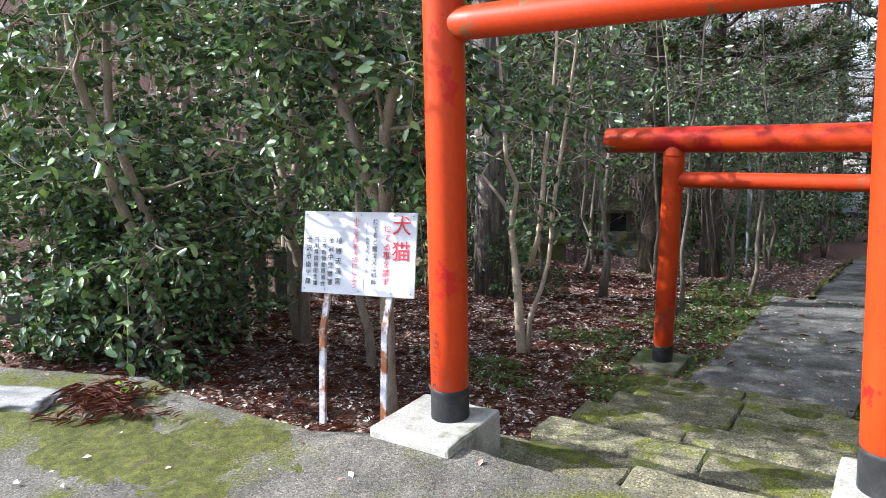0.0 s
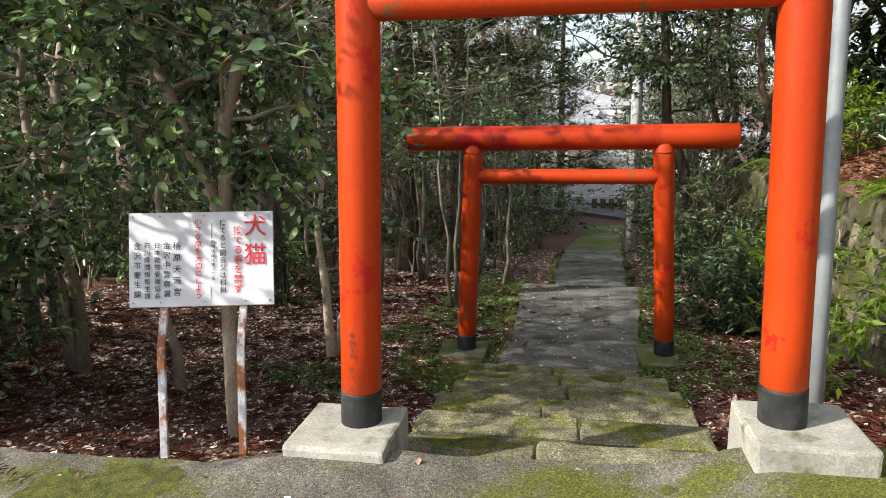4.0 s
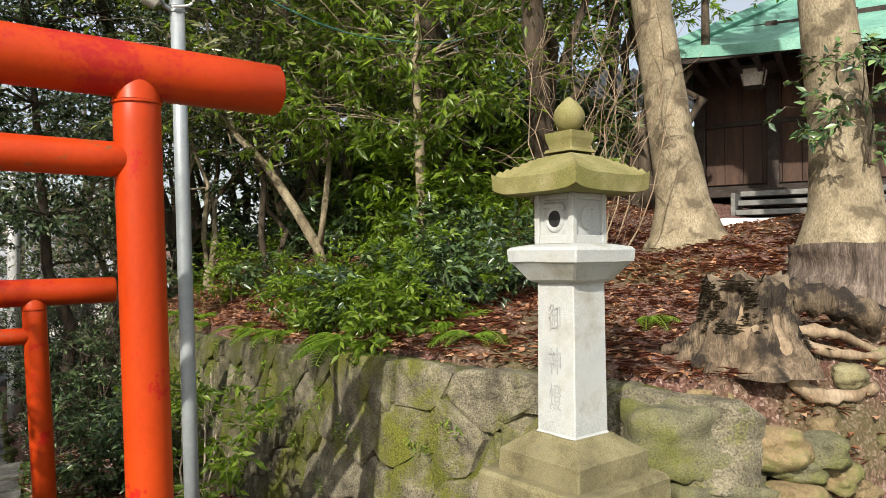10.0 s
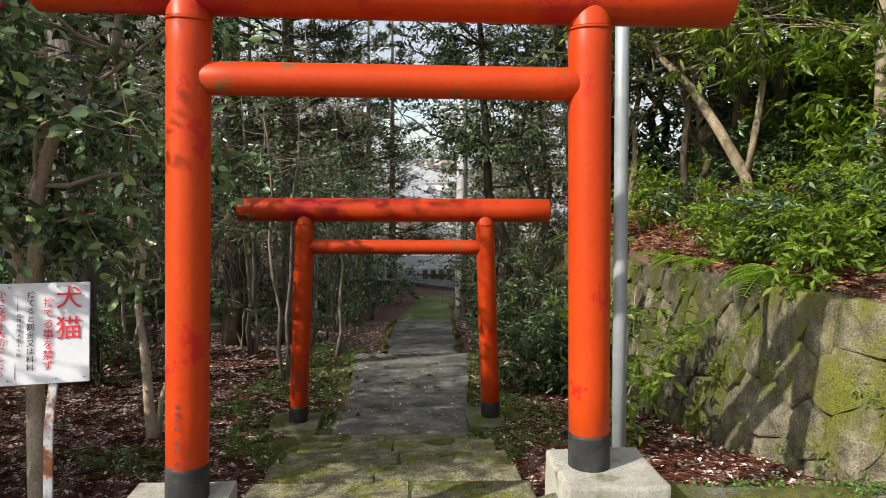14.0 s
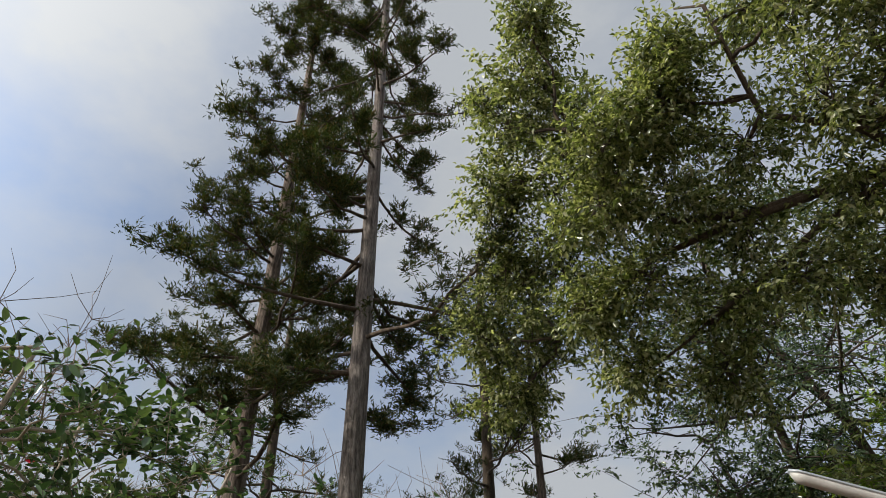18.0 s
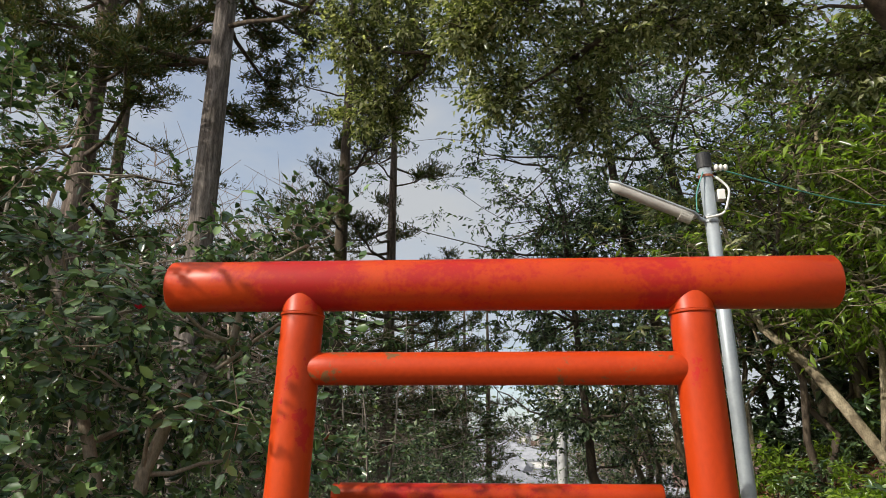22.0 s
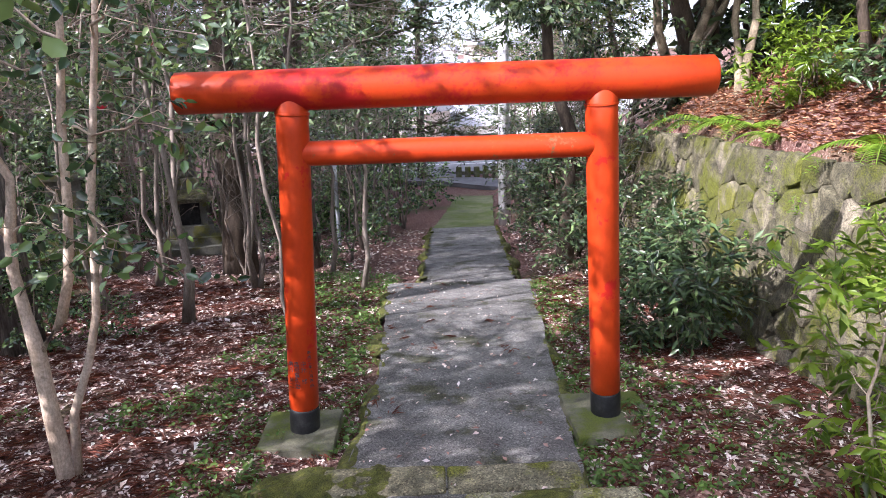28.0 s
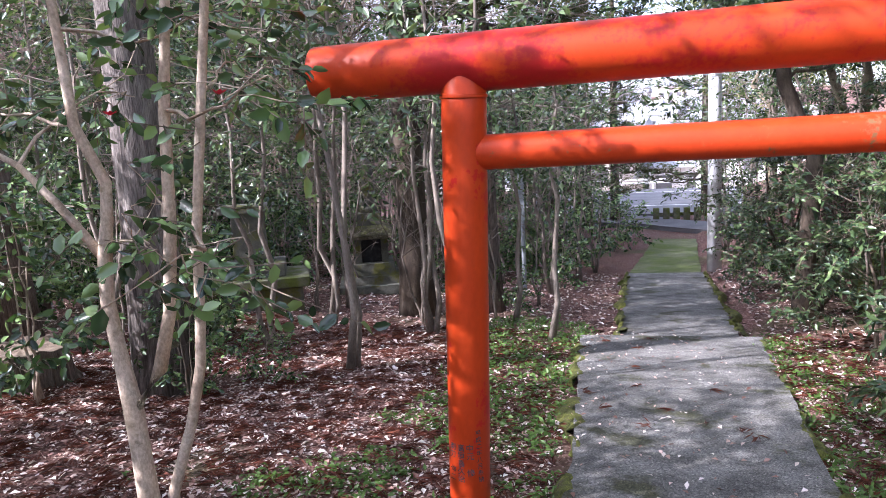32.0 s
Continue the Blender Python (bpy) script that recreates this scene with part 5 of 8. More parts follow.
# leafless trees on the slope behind
def bare_tree(seed, x, y, height, group=""):
    rng = np.random.default_rng(seed)
    t = thing("bare_tree", "leafless brown deciduous tree on the hillside", "tree", x, y, ground_z(x, y) - 0.1, group="hillside trees")
    part("trunk", tube_bm(limb_path((0, 0, 0), (0, 0, height * 0.8), rng, 0.02, 6), [height * 0.016 * (1 - 0.13 * i) for i in range(7)], 8), M_TWIG, t)
    paths, radii = [], []
    for i in range(16):
        h = height * rng.uniform(0.25, 0.8)
        a = rng.uniform(0, 6.28)
        R = height * 0.28 * rng.uniform(0.6, 1.1)
        p0 = np.array([0, 0, h])
        p1 = p0 + np.array([math.cos(a) * R, math.sin(a) * R, R * rng.uniform(0.4, 1.1)])
        lp = limb_path(p0, p1, rng, 0.07, 4)
        paths.append(lp)
        radii.append([0.035, 0.028, 0.02, 0.014, 0.008])
        for _ in range(17):
            q = lp[rng.integers(1, 5)]
            e = q + (rng.normal(0, 1, 3) + np.array([0, 0, 0.6])) * height * 0.075
            paths.append(limb_path(q, e, rng, 0.08, 2))
            radii.append([0.012, 0.009, 0.005])
    v, f = tubes(paths, radii, 3)
    tagged(arrays("twig", v, f, M_TWIG, t), kind="stuff")
    return t


bare = [bare_tree(300 + i, -18 - i, 6 + 6 * i, 8 + i) for i in range(4)]
for i in range(34):
    x, y = -14 - rg.uniform(0, 1) * 26, rg.uniform(-2, 60)
    copy_thing(bare[i % 4], pose(x, y, ground_z(x, y) - 0.1, 0, 0, rg.uniform(0, 360)) @ Matrix.Scale(rg.uniform(0.8, 1.3), 4))

for i in range(26):
    x, y = rg.uniform(-13, -2.5), rg.uniform(24, 46)
    copy_thing(bare[i % 4], pose(x, y, ground_z(x, y) - 0.1, 0, 0, rg.uniform(0, 360)) @ Matrix.Scale(rg.uniform(0.7, 1.1), 4))
rb = random.Random(71)
for i in range(20):
    y = 19 + 0.9 * i + rb.uniform(-1, 1)
    x = -0.40 * y - rb.uniform(-0.5, 6.5)
    copy_thing(bare[i % 4], pose(x, y, ground_z(x, y) - 0.1, 0, 0, rb.uniform(0, 360)) @ Matrix.Scale(rb.uniform(1.25, 1.6), 4))


def bare_sapling(seed, h):
    rng = np.random.default_rng(seed)
    t = thing("bare_sapling", "slender leafless grey sapling in the grove", "tree", 0, 0, 0, group="bare saplings")
    paths, radii = [], []
    for s in range(2):
        a = rng.uniform(0, 6.28)
        e = np.array([math.cos(a) * 0.35 * s, math.sin(a) * 0.35 * s, h * rng.uniform(0.75, 1.0)])
        lp = limb_path((0.04 * s, 0, 0), e, rng, 0.035, 10)
        part("stem", tube_bm(lp, [0.022 * (1 - 0.085 * i) for i in range(11)], 7), M_BARK_GREY, t, smooth=True)
        for _ in range(13):
            q = lp[rng.integers(3, 10)]
            b = q + rng.normal(0, 1, 3) * np.array([0.42, 0.42, 0.15]) + np.array([0, 0, 0.42])
            l2 = limb_path(q, b, rng, 0.08, 4)
            paths.append(l2)
            radii.append([0.010, 0.008, 0.007, 0.005, 0.003])
            for _ in range(5):
                c = l2[rng.integers(1, 5)]
                paths.append(limb_path(c, c + rng.normal(0, 0.16, 3) + np.array([0, 0, 0.14]), rng, 0.08, 2))
                radii.append([0.004, 0.003, 0.002])
    v, f = tubes(paths, radii, 3)
    tagged(arrays("twig", v, f, M_BARK_GREY, t), kind="stuff")
    return t


SAP = [(-3.3, 11.4), (-5.3, 11.9), (-2.3, 12.2), (-3.9, 12.9), (-5.9, 9.4), (-4.9, 12.4), (-1.7, 13.4), (-6.2, 8.2), (-3.1, 14.8), (-5.4, 14.2), (-4.2, 16.4), (2.6, 13.6), (3.0, 11.2)]
saps = [bare_sapling(600 + i, 3.6 + 0.6 * i) for i in range(3)]
for i, (x, y) in enumerate(SAP):
    m = pose(x, y, ground_z(x, y) - 0.05, 0, 0, rg.uniform(0, 360)) @ Matrix.Scale(rg.uniform(0.85, 1.2), 4)
    if i < 3:
        saps[i].matrix_world = m
    else:
        copy_thing(saps[i % 3], m)

# evergreens closing the gap down the slope
broadleaf("evergreen_tree", "tall evergreen leaning over the lower path", 234, 2.3, 12.2, 12.0, 0.14, 2.4, 4.2, 15000, 0.12, M_LEAF_SHADE, M_BARK_DARK, 1, lean=(-0.9, 0.2), limbs=32, per=9, reach=0.45, twig_show=False, width=0.48, droop=0.3)
cedar("dark slender cedar behind the lower gate", 8, -2.5, 12.9, 15.5, 0.19, 4.2, M_BARK_BROWN, 2.6, fronds=6)

# right bank
BANK = "evergreen tree with bright green leaves on the bank"
BK = [(6.3, 10.0, 7.4, 0.15, 2.4, 0), (4.7, 7.6, 6.5, 0.06, 2.0, 1), (6.5, 8.7, 8.0, 0.13, 2.4, 0), (4.6, 10.4, 6.5, 0.07, 2.2, 2), (7.8, 4.4, 8.0, 0.11, 2.4, 0), (7.4, 8.8, 9, 0.15, 2.8, 1), (4.4, 12.6, 6.5, 0.1, 2.4, 2), (6.5, 14, 9, 0.13, 3.0, 0), (8.8, 6.6, 9.0, 0.15, 2.6, 0), (4.2, 16, 7, 0.1, 2.6, 1), (9.2, 3.6, 8.0, 0.12, 2.4, 0), (5.5, 20, 9, 0.12, 3.2, 2), (4.5, 25, 8, 0.12, 3.0, 1), (10.5, 9, 10, 0.15, 3.0, 0)]
bank_trees = []
for i, (x, y, h, r, cr, k) in enumerate(BK):
    bank_trees.append(broadleaf("bank_tree", BANK, 200 + i, x, y, h, r, cr, h * 0.40, 4500, 0.145, (M_LEAF_BRIGHT, M_LEAF_MID, M_LEAF_SHADE)[k], M_BARK_BIG if i % 3 == 0 else M_BARK_DARK, 2 if i % 2 else 3, limbs=26, twig_show=i < 5, width=0.36, twist=0.075))
OAK_WOOD = [[(7.1, 5.9, 1.2, 0.24), (7.0, 5.8, 3.2, 0.20), (5.9, 5.0, 6.2, 0.17), (4.4, 4.25, 7.9, 0.13), (4.0, 4.2, 8.5, 0.11), (3.28, 4.49, 8.44, 0.09), (2.81, 4.59, 8.5, 0.075), (2.07, 4.71, 8.47, 0.06), (1.03, 4.73, 8.61, 0.045), (0.24, 4.5, 9.07, 0.03), (-0.3, 3.9, 10.4, 0.02)],
            [(4.0, 4.2, 8.46, 0.07), (3.44, 4.53, 8.29, 0.06), (2.8, 4.91, 8.16, 0.05), (1.9, 5.46, 7.79, 0.035), (1.14, 5.83, 7.5, 0.02)],
            [(2.78, 4.55, 8.43, 0.06), (1.76, 4.81, 8.43, 0.05), (0.63, 5.17, 8.34, 0.042), (-0.05, 5.77, 8.12, 0.032), (-1.11, 6.29, 7.88, 0.02)],
            [(4.3, 4.2, 8.0, 0.08), (3.4, 3.9, 8.9, 0.06), (2.37, 3.78, 9.36, 0.045), (1.97, 2.87, 10.79, 0.03), (1.62, 2.97, 11.03, 0.015)]]
OAK_TIP = [(-0.4, 3.1, 12.1, 0.55), (-0.7, 3.7, 11.5, 0.79), (-1.1, 4.2, 10.8, 0.88), (-0.1, 4.4, 10.8, 0.88), (-1.6, 4.8, 10.0, 0.69), (-0.6, 5.1, 10.0, 1.06), (0.5, 4.0, 9.2, 0.84), (-1.6, 5.7, 9.1, 0.79), (-0.8, 5.9, 9.1, 0.97), (-2.3, 6.3, 8.3, 0.79), (-1.4, 6.6, 8.2, 0.97), (-2.1, 7.1, 7.5, 0.79), (-0.4, 5.2, 7.7, 0.56)]
OAK_BODY = [(0.29, 3.4, 9.2, 0.75), (0.0, 4.0, 8.5, 0.8), (1.0, 3.3, 9.7, 0.7), (1.1, 3.7, 9.7, 0.80), (1.1, 4.5, 8.9, 0.96), (2.1, 4.3, 9.3, 1.05), (2.0, 5.1, 8.5, 0.96), (0.6, 5.2, 8.0, 0.88), (1.5, 5.8, 7.7, 0.84), (1.3, 3.1, 10.3, 0.52), (2.7, 3.1, 10.8, 0.88), (3.2, 2.4, 10.1, 0.94), (4.0, 2.8, 9.9, 0.94), (3.1, 3.3, 9.2, 1.01), (3.8, 3.7, 8.9, 0.87), (3.3, 4.3, 8.2, 0.87), (2.5, 4.9, 7.4, 0.87), (3.5, 5.1, 7.4, 0.87), (0.1, 6.1, 7.0, 0.68), (1.4, 6.5, 6.9, 0.72)]
canopy_tree("tall evergreen oak reaching over the path", 230, OAK_WOOD, OAK_TIP + OAK_BODY, 0.10, M_LEAF_MID, M_BARK_DARK, per=9, reach=0.42, density=1.05)
canopy_tree("tall evergreen oak on the bank", 231, [[(7.4, 3.8, 1.8, 0.2), (7.0, 3.7, 5.0, 0.16), (6.6, 3.4, 8.0, 0.1), (6.2, 3.2, 10.5, 0.04)]], [(6.2, 3.0, 10.6, 1.2), (5.2, 3.2, 9.8, 1.1), (6.8, 4.2, 9.4, 1.3), (5.6, 4.4, 8.6, 1.2), (7.2, 2.6, 8.8, 1.2), (4.8, 2.6, 11.0, 1.0), (6.0, 5.4, 7.8, 1.2), (4.9, 5.6, 7.0, 1.1), (8.0, 3.8, 8.0, 1.2), (6.4, 2.2, 7.8, 1.0)], 0.125, M_LEAF_MID, M_BARK_DARK, density=1.2)
broadleaf("oak_tree", "tall evergreen oak farther down the slope", 232, 5.2, 13.5, 15, 0.2, 4.4, 4.5, 40000, 0.13, M_LEAF_SHADE, M_BARK_DARK, 2, lean=(-1.6, -0.5), limbs=50, per=9, reach=0.6, twig_show=False, width=0.36)
for i, (x, y, sc) in enumerate([(8.2, 10.5, 1.0), (9.5, 12.5, 1.1), (11.5, 6.8, 1.0), (7.0, 11.5, 0.9), (12.5, 11, 1.2), (8.0, 15.5, 1.2), (10.5, 15, 1.2), (6.2, 9.6, 0.8), (13.5, 8.5, 1.1), (9.3, 8.0, 0.8), (6.6, 17, 1.1)]):
    copy_thing(bank_trees[i % 6], pose(x, y, ground_z(x, y) - 0.1, 0, 0, rg.uniform(0, 360)) @ Matrix.Scale(sc, 4))

# shrubs of the bank
SH = "dense evergreen shrub on the leafy bank"
shrubs = [broadleaf("evergreen_shrub", SH, 400 + i, 0, 0, 0.75 + 0.12 * i, 0.014, 0.55 + 0.05 * i, 0.12, 620, 0.145, (M_LEAF_DARK, M_LEAF_BRIGHT, M_LEAF_DARK, M_LEAF_BRIGHT)[i], M_BARK_DARK, 3, limbs=12, z=0, category="shrub", reach=0.22, twig_show=False, group="bank shrubs", width=0.36) for i in range(4)]
n = 0
for i in range(400):
    y = rg.uniform(1.6, 14)
    x = seg(y, WALL_X) + 0.35 + rg.uniform(0, 1) * 3.2
    if y < 3 and x > 4.9 or y > 4.2 and x < seg(y, WALL_X) + 2.4 and i % 6:
        continue
    if n >= 40:
        break
    m = pose(x, y, ground_z(x, y) - 0.04, 0, 0, rg.uniform(0, 360)) @ Matrix.Scale(rg.uniform(0.6, 1.05), 4)
    if n < 4:
        shrubs[n].matrix_world = m
    else:
        copy_thing(shrubs[n % 4], m)
    n += 1
for i in range(22):
    x, y = rg.uniform(6.0, 12.5), rg.uniform(4.6, 14)
    copy_thing(shrubs[i % 4], pose(x, y, ground_z(x, y) - 0.04, 0, 0, rg.uniform(0, 360)) @ Matrix.Scale(rg.uniform(1.3, 2.2), 4))
for i, (x, y, k) in enumerate([(3.75, 2.35, 0.62), (4.1, 2.0, 0.7), (4.5, 2.3, 0.85), (4.25, 2.9, 0.8), (4.9, 2.7, 0.9), (5.2, 2.1, 0.8), (4.0, 3.3, 0.8), (3.65, 3.2, 0.6), (5.4, 3.3, 0.9), (4.7, 3.6, 0.9), (3.7, 4.2, 0.7), (5.9, 2.7, 0.8)]):
    copy_thing(shrubs[(1, 3, 0)[i % 3]], pose(x, y, ground_z(x, y) - 0.04, 0, 0, i * 67) @ Matrix.Scale(k, 4))
# low evergreens under the grove
UNDER = "low camellia sapling with glossy leaves on the grove floor"
saplings = [broadleaf("camellia_sapling", UNDER, 450 + i, 0, 0, 1.3 + 0.3 * i, 0.014, 0.6, 0.25, 650, 0.10, M_CAMELLIA, M_BARK_PALE, 3, limbs=12, z=0, category="shrub", reach=0.26, twig_show=False, group="grove saplings", width=0.5) for i in range(3)]
n = 0
for i in range(900):
    x, y = rg.uniform(-11, -1.6), rg.uniform(6.2, 19)
    far = y > 15.6 or x < -7.4 or (x < -5.2 and y < 9.5)
    if not far or (x + 7.56) ** 2 + (y - 8.0) ** 2 < 0.5 or n >= 46:
        continue
    m = pose(x, y, ground_z(x, y) - 0.04, 0, 0, rg.uniform(0, 360)) @ Matrix.Scale(rg.uniform(0.7, 1.25), 4)
    if n < 3:
        saplings[n].matrix_world = m
    else:
        copy_thing(saplings[n % 3], m)
    n += 1
for i, (x, y) in enumerate([(-4.0, 7.6), (-5.6, 9.0), (-4.4, 6.9), (-2.1, 12.9), (-5.0, 7.9), (-3.3, 13.8), (-4.3, 15.0)]):
    copy_thing(saplings[i % 3], pose(x, y, ground_z(x, y) - 0.04, 0, 0, rg.uniform(0, 360)) @ Matrix.Scale(rg.uniform(0.45, 0.7), 4))
for i, (x, y) in enumerate([(-2.9, 19.4), (-1.8, 20.0), (-0.9, 21.6), (-0.5, 24.8), (-0.1, 27.6), (-1.6, 28.0), (-2.4, 23.0), (-1.5, 18.0), (2.6, 18.3), (2.9, 16.2), (-3.6, 25.0)]):
    copy_thing(saplings[i % 3], pose(x, y, ground_z(x, y) - 0.04, 0, 0, i * 71) @ Matrix.Scale(1.15 + 0.1 * (i % 4), 4))
for i in range(44):
    x, y = rg.uniform(-15, -7.6), rg.uniform(6.0, 24)
    copy_thing(saplings[i % 3], pose(x, y, ground_z(x, y) - 0.04, 0, 0, rg.uniform(0, 360)) @ Matrix.Scale(rg.uniform(1.1, 1.9), 4))
for i in range(16):
    x, y = rg.uniform(-17, -8.5), rg.uniform(11, 28)
    copy_thing(protos[i % len(protos)], pose(x, y, ground_z(x, y) - 0.05, 0, 0, rg.uniform(0, 360)) @ Matrix.Scale(rg.uniform(1.2, 1.7), 4))
broadleaf("evergreen_shrub", "dark glossy shrub beside the lower gate", 420, 2.30, 6.6, 1.35, 0.02, 0.72, 0.12, 4200, 0.12, M_LEAF_DARK, M_BARK_DARK, 4, limbs=20, category="shrub", reach=0.26, width=0.34)
broadleaf("evergreen_shrub", "dark shrub at the wall foot", 421, 2.5, 9.5, 2.3, 0.03, 1.0, 0.3, 5200, 0.09, M_LEAF_DARK, M_BARK_DARK, 4, limbs=22, category="shrub", reach=0.26)
broadleaf("evergreen_shrub", "dark tall shrub beside the utility pole", 422, 2.9, 15.6, 3.2, 0.04, 1.4, 0.3, 6000, 0.09, M_LEAF_DARK, M_BARK_DARK, 4, limbs=24, category="shrub", reach=0.3)
broadleaf("evergreen_shrub", "dark shrub at the foot of the wall", 424, 2.7, 12.8, 2.4, 0.03, 1.0, 0.3, 4600, 0.09, M_LEAF_DARK, M_BARK_DARK, 4, limbs=20, category="shrub", reach=0.28)
broadleaf("evergreen_shrub", "leafy bright green shrub leaning from the wall", 423, 2.10, 2.92, 1.65, 0.014, 0.40, 0.2, 560, 0.115, M_LEAF_BRIGHT, M_BARK_PALE, 3, limbs=16, category="shrub", reach=0.2, width=0.34)

# ---- notice board ----
M_SIGN = surface("white_enamel", (0.60, 0.62, 0.68), (0.68, 0.70, 0.75), (0.74, 0.76, 0.80), 3, 40, 0.35, relief=0.05, grain=0.04)
M_RED = surface("red_lettering", (0.60, 0.02, 0.03), (0.68, 0.025, 0.04), (0.72, 0.04, 0.05), 8, 60, 0.5, relief=0.05)
M_INK = surface("dark_lettering", (0.02, 0.022, 0.03), (0.035, 0.038, 0.05), (0.06, 0.06, 0.075), 8, 60, 0.5, relief=0.05)
M_POST = surface("rusty_painted_steel", (0.50, 0.52, 0.55), (0.60, 0.62, 0.66), (0.68, 0.69, 0.72), 6, 70, 0.6, stain=(0.30, 0.115, 0.045), stain_scale=4.0, stain_at=(0.47, 0.55), relief=0.3, stretch=(1, 1, 0.4))


def column(text, size, mat, parent, m, spacing=1.0, name="writing"):
    """One column of characters, read downwards, flat on the thing at pose m."""
    c = bpy.data.curves.new(name, "FONT")
    c.body = "\n".join(text)
    c.size, c.space_line, c.align_x, c.align_y = size, spacing, "CENTER", "TOP"
    c.extrude, c.resolution_u, c.offset = 0.0006, 3, size * 0.003
    c.materials.append(mat)
    o = new(name, c)
    o.parent = parent
    o.matrix_local = m
    return o


def notice_board():
    t = thing("notice_board", "white notice board with red and black lettering on rusty posts", "sign", -2.385, 0.90, ground_z(-2.385, 0.90), 12.5)
    z = -t.location.z
    tilt = pose(0, 0, z + 0.470, -13, 0, 0)
    bm = box_bm(-0.478, -0.008, 0, 0.478, 0.008, 0.63, 0.003, 1)
    bmesh.ops.subdivide_edges(bm, edges=[e for e in bm.edges if e.calc_length() > 0.3], cuts=8, use_grid_fill=True)
    for v in bm.verts:
        v.co.y += 0.004 * noise.noise(v.co * 5)
    p = part("panel", bm, M_SIGN, t)
    p.matrix_local = tilt
    for i, x in enumerate((-0.255, 0.27)):
        bm = bmesh.new()
        rings = [[bm.verts.new((cx + u * 0.026, cy + w, cz)) for u, w in ((-1, 0.0), (1, 0.0), (1, 0.03), (-1, 0.03))] for cx, cy, cz in ((x - 0.035, -0.17, -0.1), (x - 0.02, -0.075, z + 0.2), (x, 0.012, z + 0.48), (x, 0.130, z + 1.02))]
        for p0, p1 in zip(rings, rings[1:]):
            for k in range(4):
                bm.faces.new((p0[k], p0[(k + 1) % 4], p1[(k + 1) % 4], p1[k]))
        bm.faces.new(rings[0][::-1])
        bm.faces.new(rings[-1])
        bmesh.ops.bevel(bm, geom=bm.edges[:], offset=0.004, segments=2, affect="EDGES")
        part("post", bm, M_POST, t, "rusty white steel post")
    for x in (-0.45, -0.27, 0.02, 0.29, 0.45):
        for zz in (0.03, 0.605):
            bm = bmesh.new()
            bmesh.ops.create_uvsphere(bm, u_segments=8, v_segments=5, radius=0.006)
            for v in bm.verts:
                v.co += Vector((x, -0.012, zz))
            part("rivet", bm, M_GALV, p)
    def col(text, fx, top, size, mat, bottom):
        n = len(text)
        pitch = (top - bottom) / n
        column(text, size, mat, p, Matrix.Translation((-0.478 + 0.956 * fx, -0.0155, top)) @ pose(0, 0, 0, 90, 0, 0), pitch / size)
    col("犬猫", 0.876, 0.60, 0.155, M_RED, 0.215)
    col("捨てる事を禁ず", 0.755, 0.53, 0.064, M_RED, 0.075)
    col("捨てると罰金又は科料", 0.651, 0.575, 0.047, M_INK, 0.075)
    col("動物保護法第十三条", 0.583, 0.44, 0.027, M_INK, 0.165)
    col("小さな命を大切にしよう", 0.48, 0.585, 0.050, M_RED, 0.045)
    col("椿原天満宮", 0.333, 0.43, 0.056, M_INK, 0.045)
    col("金沢中警察署", 0.262, 0.43, 0.050, M_INK, 0.045)
    col("日本動物愛護協会", 0.198, 0.43, 0.042, M_INK, 0.045)
    col("石川県環境衛生課", 0.128, 0.43, 0.042, M_INK, 0.045)
    col("金沢市衛生課", 0.060, 0.43, 0.050, M_INK, 0.045)
    part("writing", box_bm(0.068, -0.0105, 0.455, 0.0705, -0.0095, 0.555), M_INK, p)
    part("writing", box_bm(0.060, -0.0105, 0.035, 0.0625, -0.0095, 0.135), M_INK, p)
    return t


notice_board()


def post_writing(gate, base, top, r, cols):
    """Columns on the round of a post: text, turn about the post, height above the foot, size."""
    inv = gate.matrix_world.inverted()
    base, top = Vector(base), Vector(top)
    for text, turn, h, size, pitch in cols:
        c = base.lerp(top, h / (top.z - base.z))
        m = Matrix.Translation(c) @ pose(0, 0, 0, 0, 0, turn) @ Matrix.Translation((0, -r - 0.0045, 0)) @ pose(0, 0, 0, 90 - 3.5, 0, 0)
        column(text, size, M_INK, gate, inv @ m, pitch / size)


post_writing(TORII_1, (-1.07, 0.15, 0.085), (-0.99, 0.12, 2.63), 0.108, [("平成九年 中元 修", -10, 0.53, 0.030, 0.036)])
post_writing(TORII_2, (-1.149, 4.635, -1.042), (-1.03, 4.50, 1.40), 0.108, [("平成二年八月奉納", 34, 0.66, 0.032, 0.035), ("中元 修", 12, 0.585, 0.042, 0.043), ("高垣喜久治", -12, 0.585, 0.042, 0.041), ("刺刀 伸二", -36, 0.585, 0.040, 0.041)])

# ---- lamp pole ----
M_LENS = surface("grey_lamp_cover", (0.30, 0.29, 0.27), (0.42, 0.41, 0.38), (0.52, 0.51, 0.48), 5, 60, 0.35, relief=0.05, grain=0.06)
M_WHITE = surface("white_plastic", (0.62, 0.62, 0.58), (0.72, 0.72, 0.68), (0.78, 0.78, 0.74), 6, 60, 0.4, relief=0.05, grain=0.06)
M_TEAL = surface("teal_wire", (0.05, 0.22, 0.18), (0.08, 0.30, 0.25), (0.12, 0.36, 0.30), 6, 60, 0.5, relief=0.05)
M_RUST = surface("rust", (0.16, 0.05, 0.03), (0.24, 0.08, 0.045), (0.30, 0.12, 0.07), 9, 80, 0.8, relief=0.4)


